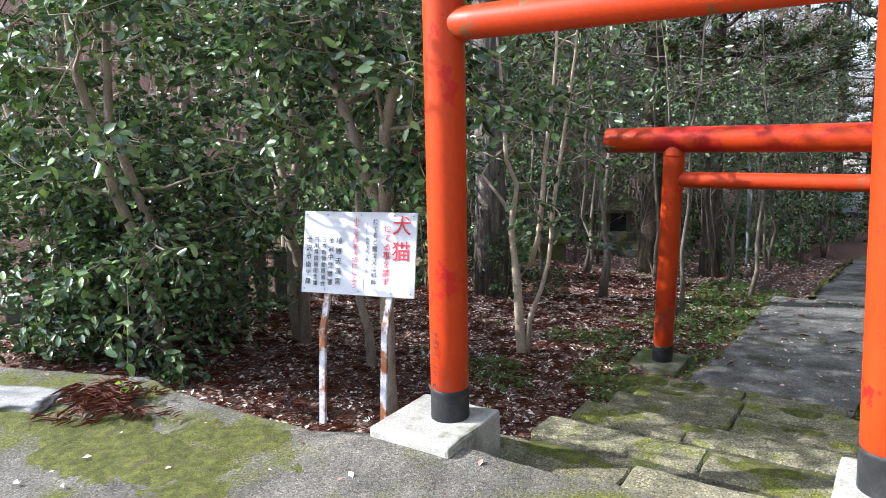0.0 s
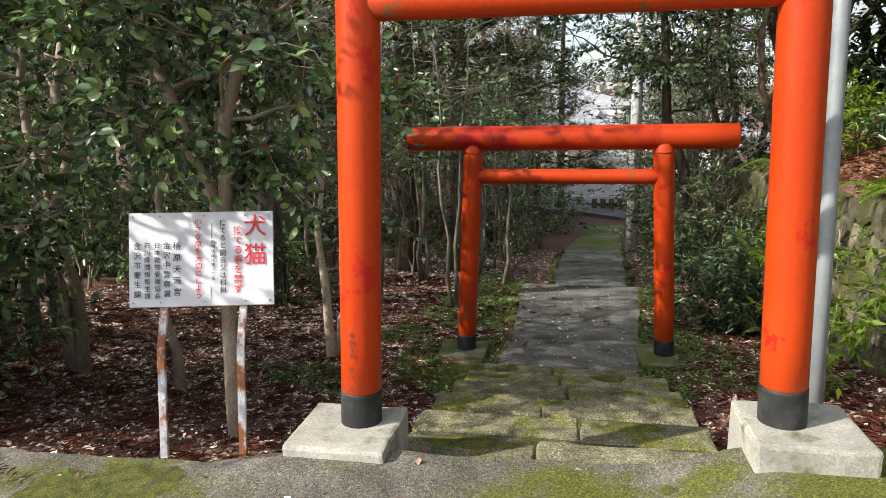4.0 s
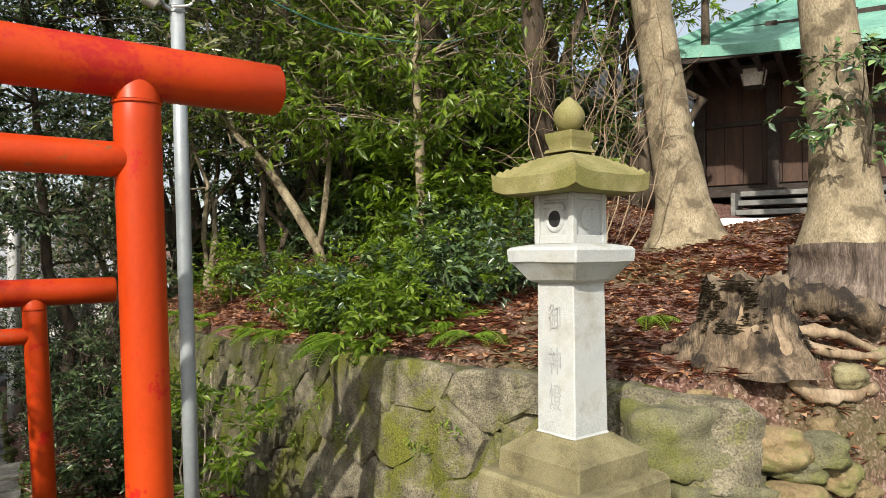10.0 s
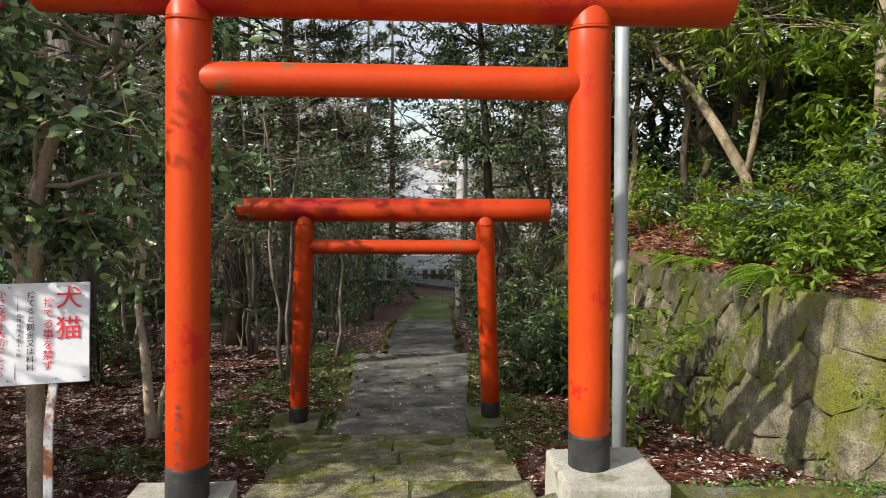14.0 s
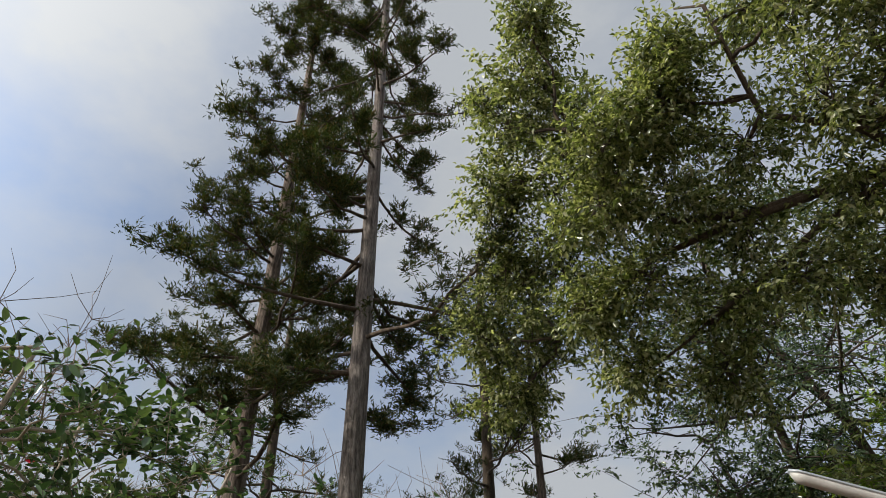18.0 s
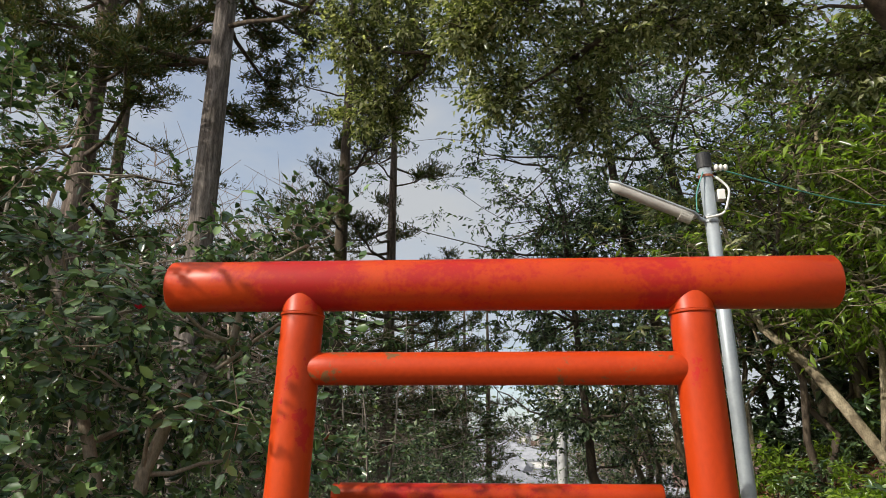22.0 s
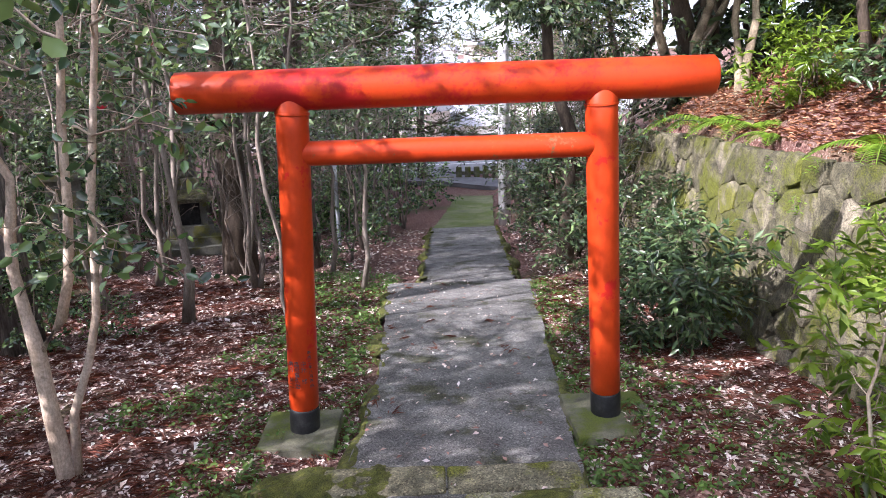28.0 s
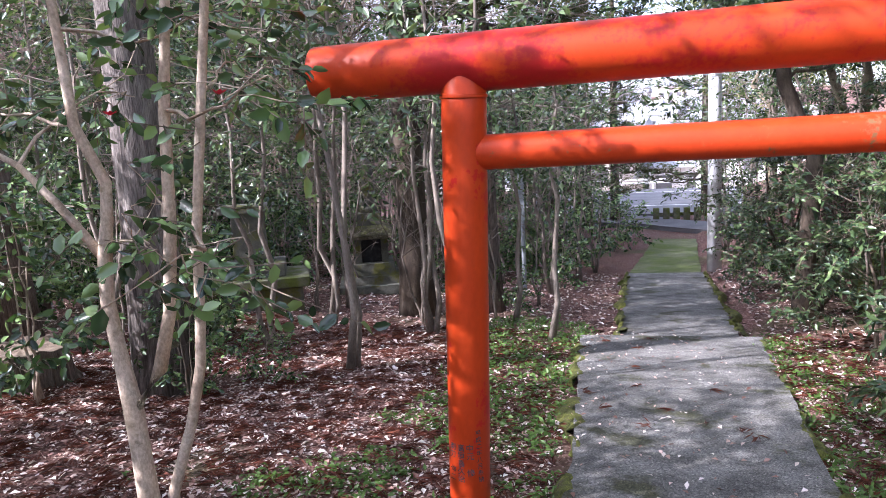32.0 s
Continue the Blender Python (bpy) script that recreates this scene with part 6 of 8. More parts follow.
def wire(name, pts, r, mat, parent):
    P = [Vector(p) for p in pts]
    out = []
    n = len(P)
    for i in range(n - 1):
        a, b, c, d = P[max(0, i - 1)], P[i], P[i + 1], P[min(n - 1, i + 2)]
        for k in range(5):
            t = k / 5
            out.append(0.5 * ((2 * b) + (c - a) * t + (2 * a - 5 * b + 4 * c - d) * t * t + (3 * b - a - 3 * c + d) * t ** 3))
    out.append(P[-1])
    return part(name, tube_bm(out, [r] * len(out), 6), mat, parent, smooth=True)


def lamp_pole():
    t = thing("lamp_pole", "galvanised steel pole with a slanting fluorescent street lamp", "street lamp", 1.535, 1.1, ground_z(1.535, 1.1) - 0.1)
    inv = t.matrix_world.inverted()
    a, b = Vector((1.54, 1.1, -0.6)), Vector((1.44, 1.1, 3.74))
    at = lambda z: a.lerp(b, (z - a.z) / (b.z - a.z))
    part("pole", tube_bm([inv @ a, inv @ at(1.0), inv @ at(2.2), inv @ b], [0.047, 0.046, 0.045, 0.043], 24), M_GALV, t, smooth=True)
    part("cap", tube_bm([inv @ at(3.70), inv @ at(3.80), inv @ at(3.81)], [0.05, 0.05, 0.045], 20), M_BLACK, t, "black pole cap")
    for z in (3.32, 3.36, 3.64):
        part("clamp", tube_bm([inv @ at(z - 0.008), inv @ at(z + 0.008)], [0.05, 0.05], 20), M_GALV if z < 3.6 else M_RUST, t)
    # lamp head
    r0, r1 = Vector((1.36, 1.08, 3.345)), Vector((0.78, 1.06, 3.60))
    d = (r1 - r0).normalized()
    up = (Vector((0, 0, 1)) - d * d.z).normalized()
    s = d.cross(up)
    L = (r1 - r0).length
    def shell(z_lo, z_hi, w, inset):
        bm = bmesh.new()
        rings = []
        for i in range(15):
            u = i / 14
            end = min(1, math.sin(math.pi * min(max(u, 0.0), 1.0)) * 5 + 0.25)
            ring = []
            for k in range(13):
                ang = math.pi * k / 12
                y_ = math.cos(ang) * w * end
                z_ = z_lo * math.sin(ang) ** 0.8 * end if z_lo < 0 else z_hi * math.sin(ang) ** 0.5
                ring.append(bm.verts.new(inv @ (r0 + d * (inset + (L - 2 * inset) * u) + s * y_ + up * z_)))
            rings.append(ring)
        for p, q in zip(rings, rings[1:]):
            for k in range(12):
                bm.faces.new((p[k], p[k + 1], q[k + 1], q[k]))
            bm.faces.new((p[0], q[0], q[12], p[12]))
        bm.faces.new(rings[0])
        bm.faces.new(rings[-1][::-1])
        bmesh.ops.recalc_face_normals(bm, faces=bm.faces[:])
        return bm
    part("lamp_cover", shell(-0.048, 0, 0.046, 0.012), M_LENS, t, "grey plastic lamp cover", smooth=True)
    part("lamp_hood", shell(0, 0.022, 0.053, 0.0), M_GALV, t, "pale green-grey lamp hood", smooth=True)
    part("end_strap", tube_bm([inv @ (r0 + d * 0.04 + up * -0.02), inv @ (r0 + d * 0.12 + up * -0.02)], [0.044, 0.046], 18), M_CONCRETE, t, "tattered tape wrap")
    wire("arm", [inv @ (r0 + up * 0.0), inv @ (r0 + Vector((0.05, 0.01, -0.02))), inv @ at(3.34)], 0.014, M_GALV, t)
    wire("cable", [inv @ (at(3.66) + Vector((-0.03, -0.05, 0))), inv @ (at(3.51) + Vector((-0.09, -0.06, 0))), inv @ (at(3.39) + Vector((-0.10, -0.05, 0))), inv @ (r0 + Vector((0, -0.03, 0.03)))], 0.005, M_TEAL, t)
    wire("cable", [inv @ (at(3.62) + Vector((0.05, -0.05, 0))), inv @ (at(3.54) + Vector((0.12, -0.05, 0))), inv @ (at(3.44) + Vector((0.10, -0.06, 0))), inv @ (at(3.36) + Vector((0.06, -0.06, 0))), inv @ (at(3.33) + Vector((-0.05, -0.06, 0)))], 0.008, M_WHITE, t)
    part("switch_box", box_bm(*(inv @ (at(3.50) + Vector((0.055, -0.03, -0.03)))), *(inv @ (at(3.50) + Vector((0.105, 0.03, 0.045)))), 0.008, 2), M_WHITE, t, "small white sensor box")
    for i in range(3):
        c = inv @ (at(3.70) + Vector((0.07 + 0.03 * i, -0.02, 0)))
        part("insulator", tube_bm([c - Vector((0.012, 0, 0)), c, c + Vector((0.012, 0, 0))], [0.016, 0.026, 0.016], 14), M_WHITE, t, "white porcelain insulator", smooth=True)
    return t


lamp_pole()
w_ = thing("overhead_wire", "thin teal overhead wire slung from the lamp pole", "wire", 1.52, 1.1, 3.68)
wire("wire", [(0, 0, 0.02), (1.6, 0.9, 0.05), (3.8, 2.3, 0.7), (5.2, 3.2, 1.4)], 0.005, M_TEAL, w_)

# ---- far utility pole, road end ----
M_ROAD = surface("asphalt", (0.10, 0.10, 0.105), (0.14, 0.14, 0.145), (0.18, 0.18, 0.185), 1.0, 60, 0.85, relief=0.3)
M_LINE = surface("road_paint", (0.6, 0.6, 0.58), (0.7, 0.7, 0.68), (0.75, 0.75, 0.73), 4, 60, 0.7, relief=0.1)


M_POLE = surface("pale_concrete_pole", (0.46, 0.47, 0.48), (0.55, 0.56, 0.57), (0.62, 0.63, 0.64), 3, 60, 0.8, relief=0.1, grain=0.1)


def utility_pole(x, y, h):
    t = thing("utility_pole", "tall grey concrete utility pole beside the path", "utility pole", x, y, ground_z(x, y) - 0.05)
    part("pole", tube_bm([(0, 0, 0), (0, 0, h * 0.5), (0, 0, h)], [0.18, 0.155, 0.125], 20), M_POLE, t, smooth=True)
    for z in (h * 0.62, h * 0.82, h * 0.9):
        part("cross_arm", box_bm(-0.7, -0.04, z, 0.7, 0.04, z + 0.07, 0.006), M_GALV, t)
    for i in range(8):
        part("step_bolt", box_bm(0.13 if i % 2 else -0.27, -0.01, 2.2 + i * 0.45, 0.27 if i % 2 else -0.13, 0.01, 2.22 + i * 0.45), M_GALV, t)
    return t


utility_pole(2.06, 19.9, 8.2)
tagged(part("road", box_bm(-40, 35.2, -3.9, 40, 47.5, -3.22), M_ROAD), "grey asphalt road crossing the end of the path", "road", kind="structure")


def lane():
    bm = bmesh.new()
    near = [(-3.0, 32.0), (-1.0, 31.9), (0.6, 31.2), (1.9, 29.7), (3.2, 28.6), (4.8, 27.8), (7.6, 27.3)]
    far = [(-3.0, 35.6), (-0.4, 35.6), (0.9, 34.2), (2.3, 32.2), (3.6, 31.1), (5.2, 30.3), (7.6, 29.9)]
    a = [bm.verts.new((x, y, -3.05 - 0.014 * (y - 27))) for x, y in near]
    b = [bm.verts.new((x, y, -3.05 - 0.014 * (y - 27))) for x, y in far]
    fs = [bm.faces.new((a[i], a[i + 1], b[i + 1], b[i])) for i in range(6)]
    r = bmesh.ops.extrude_face_region(bm, geom=fs)
    bmesh.ops.translate(bm, verts=[v for v in r["geom"] if isinstance(v, bmesh.types.BMVert)], vec=(0, 0, -0.25))
    bmesh.ops.recalc_face_normals(bm, faces=bm.faces[:])
    return tagged(part("road", bm, M_ROAD), "asphalt lane curving past the end of the path", "road", kind="structure")


lane()
for y in (38.4, 45.4):
    tagged(part("road_marking", box_bm(-40, y, -3.219, 40, y + 0.15, -3.214), M_LINE), "white painted road edge line", "road marking", kind="structure")


def guard_rail():
    t = thing("guard_rail", "white steel guard rail along the road", "guard rail", 0, 48, -3.32)
    for i in range(-8, 9):
        part("post", tube_bm([(i * 2.0, 0, 0), (i * 2.0, 0, 0.75)], [0.06, 0.06], 10), M_WHITE, t)
    for z in (0.42, 0.62):
        part("rail", box_bm(-17, -0.09, z, 17, -0.05, z + 0.12, 0.015), M_WHITE, t)


guard_rail()


def stone_posts(x, y):
    t = thing("stone_fence", "low row of grey stone posts by the road", "fence", x, y, ground_z(x, y) - 0.05)
    for i in range(7):
        part("post", box_bm(i * 0.42, -0.12, 0, i * 0.42 + 0.26, 0.12, 0.75, 0.015), M_MOSSCON, t)
    part("rail", box_bm(0, 0.122, 0.38, 2.8, 0.18, 0.52, 0.01), M_MOSSCON, t)
    part("kerb", box_bm(-1.2, -0.2, 0, -0.1, 0.2, 0.3, 0.02), M_MOSSCON, t)


stone_posts(1.2, 32.6)

# ---- stone fence, grave stones, far lantern ----
M_DARKSTONE = surface("dark_lichened_stone", (0.075, 0.075, 0.06), (0.13, 0.13, 0.105), (0.20, 0.20, 0.165), 5, 90, 0.95, stain=(0.12, 0.12, 0.03), stain_scale=2.5, stain_at=(0.5, 0.6), relief=0.7)


def slab_fence():
    t = thing("stone_fence", "old grey stone slab fence behind the camellias", "fence", -6.4, 2.6, ground_z(-6.4, 2.6) - 0.1)
    for i in range(14):
        x, y = 0.115 * i - 1.0, 0.26 * i - 2.2
        ob = part("slab", box_bm(-0.09, -0.035, 0, 0.09, 0.035, 0.82 + 0.03 * (i % 3), 0.012, 2), M_DARKSTONE, t)
        ob.matrix_local = pose(x, y, 0, 0, 0, 66)
    part("rail", tube_bm([(-1.1, -2.35, 0.55), (0.6, 1.5, 0.55)], [0.05, 0.05], 4), M_DARKSTONE, t)


slab_fence()


def tomb(x, y, rz):
    t = thing("stone_monument", "low old stone monument on a block base, littered with leaves", "monument", x, y, ground_z(x, y) - 0.1, rz)
    for name, b in (("base_block", (-0.75, -0.5, 0, 0.0, 0.5, 0.52)), ("base_block", (0.01, -0.5, 0, 0.75, 0.5, 0.50)), ("cap_slab", (-0.88, -0.62, 0.523, 0.88, 0.62, 0.68)), ("upper_block", (-0.5, -0.4, 0.683, 0.5, 0.4, 0.9)), ("headstone", (-0.32, -0.2, 0.903, 0.22, 0.2, 1.75)), ("top_slab", (-0.5, -0.3, 1.753, 0.4, 0.3, 1.88))):
        bm = box_bm(*b, 0.02, 2)
        bmesh.ops.subdivide_edges(bm, edges=[e for e in bm.edges if e.calc_length() > 0.3], cuts=2)
        rough_up(bm, 0.015, 4, b[0])
        part(name, bm, M_DARKSTONE if name != "cap_slab" else M_MOSSCON, t)


tomb(-6.3, 11.8, 25)


def old_lantern(x, y):
    t = thing("stone_lantern", "old dark stone lantern with mossy roof and ringed spire", "stone lantern", x, y, ground_z(x, y) + 0.16, 20)
    def blk(name, levels, mat):
        bm = square_loft(levels, 0.02)
        rough_up(bm, 0.01, 6, levels[0][0])
        return part(name, bm, mat, t)
    blk("base", [(-0.35, 0.70), (0.04, 0.68), (0.05, 0.60), (0.22, 0.58)], M_DARKSTONE)
    blk("plinth_block", [(0.22, 0.48), (0.45, 0.44)], M_DARKSTONE)
    for sx in (-0.27, 0.27):
        for sy in (-0.27, 0.27):
            part("pillar", box_bm(sx - 0.07, sy - 0.07, 0.45, sx + 0.07, sy + 0.07, 0.95, 0.01), M_DARKSTONE, t)
    # black box stands for the shade in the open fire box
    part("shade_core", box_bm(-0.2, -0.2, 0.45, 0.2, 0.2, 0.95), M_BLACK, t)
    blk("roof", [(0.95, 0.40), (0.98, 0.52), (1.04, 0.53), (1.16, 0.40), (1.22, 0.25)], M_WALLMOSS)
    blk("drum", [(1.215, 0.25), (1.45, 0.235)], M_DARKSTONE)
    for i in range(6):
        z = 1.45 + i * 0.15
        part("ring", tube_bm([(0, 0, z), (0, 0, z + 0.03), (0, 0, z + 0.11), (0, 0, z + 0.15)], [0.14, 0.185 - 0.008 * i, 0.185 - 0.008 * i, 0.13], 16), M_DARKSTONE, t, smooth=True)
    part("tip", tube_bm([(0, 0, 2.35), (0, 0, 2.48), (0, 0, 2.63)], [0.1, 0.12, 0.01], 12), M_DARKSTONE, t, smooth=True)


old_lantern(-5.3, 14.8)
old_lantern(-10.2, 15.5)
t_ = thing("marker_post", "thin pale metal post standing in the grove", "post", -2.29, 16.0, ground_z(-2.29, 16.0))
part("post", tube_bm([(0, 0, -0.1), (0, 0, 2.6)], [0.045, 0.045], 10), M_GALV, t_)
part("board", box_bm(-0.06, -0.06, 1.5, 0.06, -0.045, 2.5, 0.004), M_GALV, t_)

# round red sign on a slender pole that stands in for a thin tree
t_ = thing("round_sign", "small round red and white sign on a slender pole", "sign", -5.62, 8.2, 1.95, 15)
for nm, r, y, m in (("disc", 0.075, 0.0, M_RED), ("band", 0.05, -0.006, M_WHITE)):
    part(nm, tube_bm([(0, y - 0.004, 0), (0, y + 0.004, 0)], [r, r], 24), m, t_)
part("writing", box_bm(-0.035, -0.0145, -0.008, 0.035, -0.0105, 0.012), M_RED, t_)

t_ = thing("marker_post", "slender pole standing in for a thin tree, carrying a small round sign", "post", -5.62, 8.2, ground_z(-5.62, 8.2))
part("pole", tube_bm([(0, 0.045, -0.1), (0, 0.045, 1.95 + 0.3 - ground_z(-5.62, 8.2))], [0.03, 0.026], 10), M_BARK_GREY, t_, smooth=True)

# ---- stumps ----
M_CUT = surface("weathered_cut_wood", (0.075, 0.056, 0.038), (0.14, 0.106, 0.072), (0.22, 0.175, 0.125), 7, 70, 0.9, relief=0.6, stretch=(1, 1, 0.3))
M_ROOT = surface("bleached_root_wood", (0.16, 0.115, 0.07), (0.27, 0.20, 0.13), (0.38, 0.30, 0.21), 8, 70, 0.9, relief=0.7, stretch=(1, 1, 0.3))
M_FUNGUS = surface("shelf_fungus", (0.03, 0.024, 0.018), (0.085, 0.066, 0.042), (0.26, 0.21, 0.13), 40, 60, 0.9, relief=0.4)


def stump(label, x, y, r, h, seed, mat, flare=0.5, ridges=9, rag=0.1, name="tree_stump", rug=0.035):
    t = thing(name, label, "stump", x, y, ground_z(x, y) - 0.12)
    bm = bmesh.new()
    rings = []
    N, K = 64, 12
    for j in range(K + 1):
        u = j / K
        ring = []
        for i in range(N):
            a = 2 * math.pi * i / N
            rid = 0.5 + 0.5 * math.cos(a * ridges / 2 + seed) * math.cos(a * 3 + seed * 2)
            rr = r * (1 + flare * (1 - u) ** 2.2 * (0.4 + rid)) * (1 + 0.10 * noise.noise(Vector((math.cos(a) * 2, math.sin(a) * 2, u * 2 + seed))) + rug * noise.noise(Vector((math.cos(a) * 9, math.sin(a) * 9, u * 3 + seed))) + rug * 0.7 * noise.noise(Vector((math.cos(a) * 17, math.sin(a) * 17, u * 9 + seed))))
            hh = h * u + (rag * noise.noise(Vector((math.cos(a) * 2.5, math.sin(a) * 2.5, seed))) * u ** 3)
            ring.append(bm.verts.new((rr * math.cos(a), rr * math.sin(a), hh)))
        rings.append(ring)
    for p, q in zip(rings, rings[1:]):
        for i in range(N):
            bm.faces.new((p[i], p[(i + 1) % N], q[(i + 1) % N], q[i]))
    part("bark", bm, mat, t, smooth=True)
    bm = bmesh.new()
    c = bm.verts.new((0, 0, h - rag * 0.3))
    rim = []
    for i in range(N):
        a = 2 * math.pi * i / N
        rr = r * (1 + 0.10 * noise.noise(Vector((math.cos(a) * 2, math.sin(a) * 2, 2 + seed))) + 0.035 * noise.noise(Vector((math.cos(a) * 9, math.sin(a) * 9, 3 + seed))))
        hh = h + rag * noise.noise(Vector((math.cos(a) * 2.5, math.sin(a) * 2.5, seed)))
        rim.append(bm.verts.new((rr * math.cos(a) * 0.995, rr * math.sin(a) * 0.995, hh)))
    for i in range(N):
        bm.faces.new((rim[i], rim[(i + 1) % N], c))
    part("cut_face", bm, M_CUT, t)
    return t


stump("low sawn mossy stump among fallen leaves", -6.2, 6.8, 0.42, 0.50, 1.0, M_BARK_BROWN, 0.35, rag=0.06)
stump("wide sawn stump with split grey bark", 6.35, -0.95, 0.66, 0.46, 2.3, M_BARK_BROWN, 0.12, rag=0.03)
M_ROTTEN = surface("rotten_wood", (0.06, 0.044, 0.028), (0.17, 0.125, 0.082), (0.33, 0.255, 0.17), 14, 80, 0.95, stain=(0.03, 0.022, 0.016), stain_scale=4, stain_at=(0.47, 0.56), relief=1.0, depth=0.05, stretch=(1, 1, 0.14), grain=0.5)
ROT = stump("rotten stump with bleached roots and shelf fungus", 4.62, -0.84, 0.27, 0.58, 3.7, M_ROTTEN, 0.85, 11, 0.20, rug=0.16)
rr_ = random.Random(9)


def root(pts, r0, r1, mat, name="root", label="bleached twisting root"):
    """A root through world points, thick to thin."""
    P = [Vector(p) - ROT.location for p in pts]
    out = [P[0].lerp(P[1], 0)]
    for i in range(len(P) - 1):
        a, b, c, d = P[max(0, i - 1)], P[i], P[i + 1], P[min(len(P) - 1, i + 2)]
        for k in range(1, 6):
            t = k / 5
            out.append(0.5 * ((2 * b) + (c - a) * t + (2 * a - 5 * b + 4 * c - d) * t * t + (3 * b - a - 3 * c + d) * t ** 3))
    n = len(out) - 1
    bm = tube_bm(out, [(r0 + (r1 - r0) * i / n) * (1 + 0.18 * math.sin(i * 2.3 + r0 * 90)) for i in range(n + 1)], 12)
    rough_up(bm, r0 * 0.28, 14, r0 * 50)
    rough_up(bm, r0 * 0.10, 45, r0 * 20)
    part(name, bm, mat, ROT, label, smooth=True)


def rz_(x, y, h):
    return (x, y, ground_z(x, y) + h)


root([rz_(4.66, -0.92, 0.36), rz_(4.86, -1.06, 0.32), rz_(5.08, -1.22, 0.26), rz_(5.30, -1.36, 0.20)], 0.115, 0.095, M_ROTTEN, "fallen_log", "bleached broken stub of trunk")
root([rz_(4.52, -0.98, 0.34), rz_(4.50, -1.10, 0.16), rz_(4.58, -1.24, 0.09), rz_(4.78, -1.36, 0.08), rz_(5.0, -1.46, 0.05)], 0.075, 0.035, M_ROOT)
root([rz_(4.50, -0.88, 0.40), rz_(4.40, -0.98, 0.20), rz_(4.34, -1.06, 0.05)], 0.11, 0.06, M_ROOT)
root([rz_(4.44, -0.76, 0.26), rz_(4.30, -0.78, 0.12), rz_(4.14, -0.76, 0.03)], 0.09, 0.035, M_ROTTEN)
root([rz_(4.74, -1.02, 0.12), rz_(4.90, -1.20, 0.10), rz_(5.06, -1.30, 0.09), rz_(5.3, -1.50, 0.05)], 0.05, 0.022, M_ROOT)
root([rz_(4.70, -1.06, 0.08), rz_(4.84, -1.28, 0.07), rz_(5.10, -1.42, 0.06), rz_(5.38, -1.46, 0.05)], 0.04, 0.02, M_ROOT)
root([rz_(4.50, -0.66, 0.22), rz_(4.42, -0.52, 0.08), rz_(4.34, -0.36, 0.02)], 0.08, 0.03, M_ROTTEN)
bm = bmesh.new()
for k in range(1100):
    a = rr_.uniform(2.3, 4.0) if k % 4 else rr_.uniform(4.9, 5.6)
    z = rr_.uniform(0.26, 0.60) if k % 4 else rr_.uniform(0.14, 0.32)
    r = 0.27 * (1 + 0.85 * (1 - min(1, z / 0.58)) ** 2.2 * 0.8) + 0.012
    if noise.noise(Vector((math.cos(a) * 5, math.sin(a) * 5, z * 9))) < -0.05:
        continue
    s = rr_.uniform(0.012, 0.03)
    c = Vector((r * math.cos(a), r * math.sin(a), z))
    out = Vector((math.cos(a), math.sin(a), 0))
    side = Vector((-math.sin(a), math.cos(a), 0))
    top = [bm.verts.new(c + out * s * math.sin(q) * 1.1 + side * s * math.cos(q)) for q in (0, 0.8, 1.57, 2.35, 3.14)]
    low = bm.verts.new(c - Vector((0, 0, s * 0.5)))
    for i in range(4):
        bm.faces.new((top[i], top[i + 1], low))
    bm.faces.new(top)
tagged(part("fungus", bm, M_FUNGUS, ROT, "dark shelf fungus"), kind="stuff")

# fallen branch, black drain ring, soil tray
t_ = thing("fallen_branch", "dry fallen branch lying on leaves", "branch", 4.7, 1.0, ground_z(4.7, 1.0))
part("stem", tube_bm([(0, 0, 0.04), (0.4, 0.1, 0.09), (0.8, 0.05, 0.12), (1.3, -0.1, 0.28)], [0.025, 0.022, 0.018, 0.01], 8), M_BARK_DARK, t_, smooth=True)
M_RUBBER = surface("black_rubber", (0.012, 0.013, 0.015), (0.02, 0.021, 0.024), (0.04, 0.041, 0.045), 7, 60, 0.5, relief=0.2)
t_ = thing("plastic_tray", "round black plastic tray of soil beside the lantern", "tray", 2.86, -1.55, 0.0)
bm = bmesh.new()
prof = [(0.24, 0.0), (0.27, 0.05), (0.262, 0.062), (0.235, 0.058), (0.215, 0.03)]
rings = [[bm.verts.new((r * math.cos(2 * math.pi * i / 40), r * math.sin(2 * math.pi * i / 40), z)) for i in range(40)] for r, z in prof]
for p, q in zip(rings, rings[1:]):
    for i in range(40):
        bm.faces.new((p[i], p[(i + 1) % 40], q[(i + 1) % 40], q[i]))
part("rim", bm, M_RUBBER, t_, smooth=True)
part("soil", tube_bm([(0, 0, 0.01), (0, 0, 0.034)], [0.215, 0.222], 32), M_MOSSCON, t_)

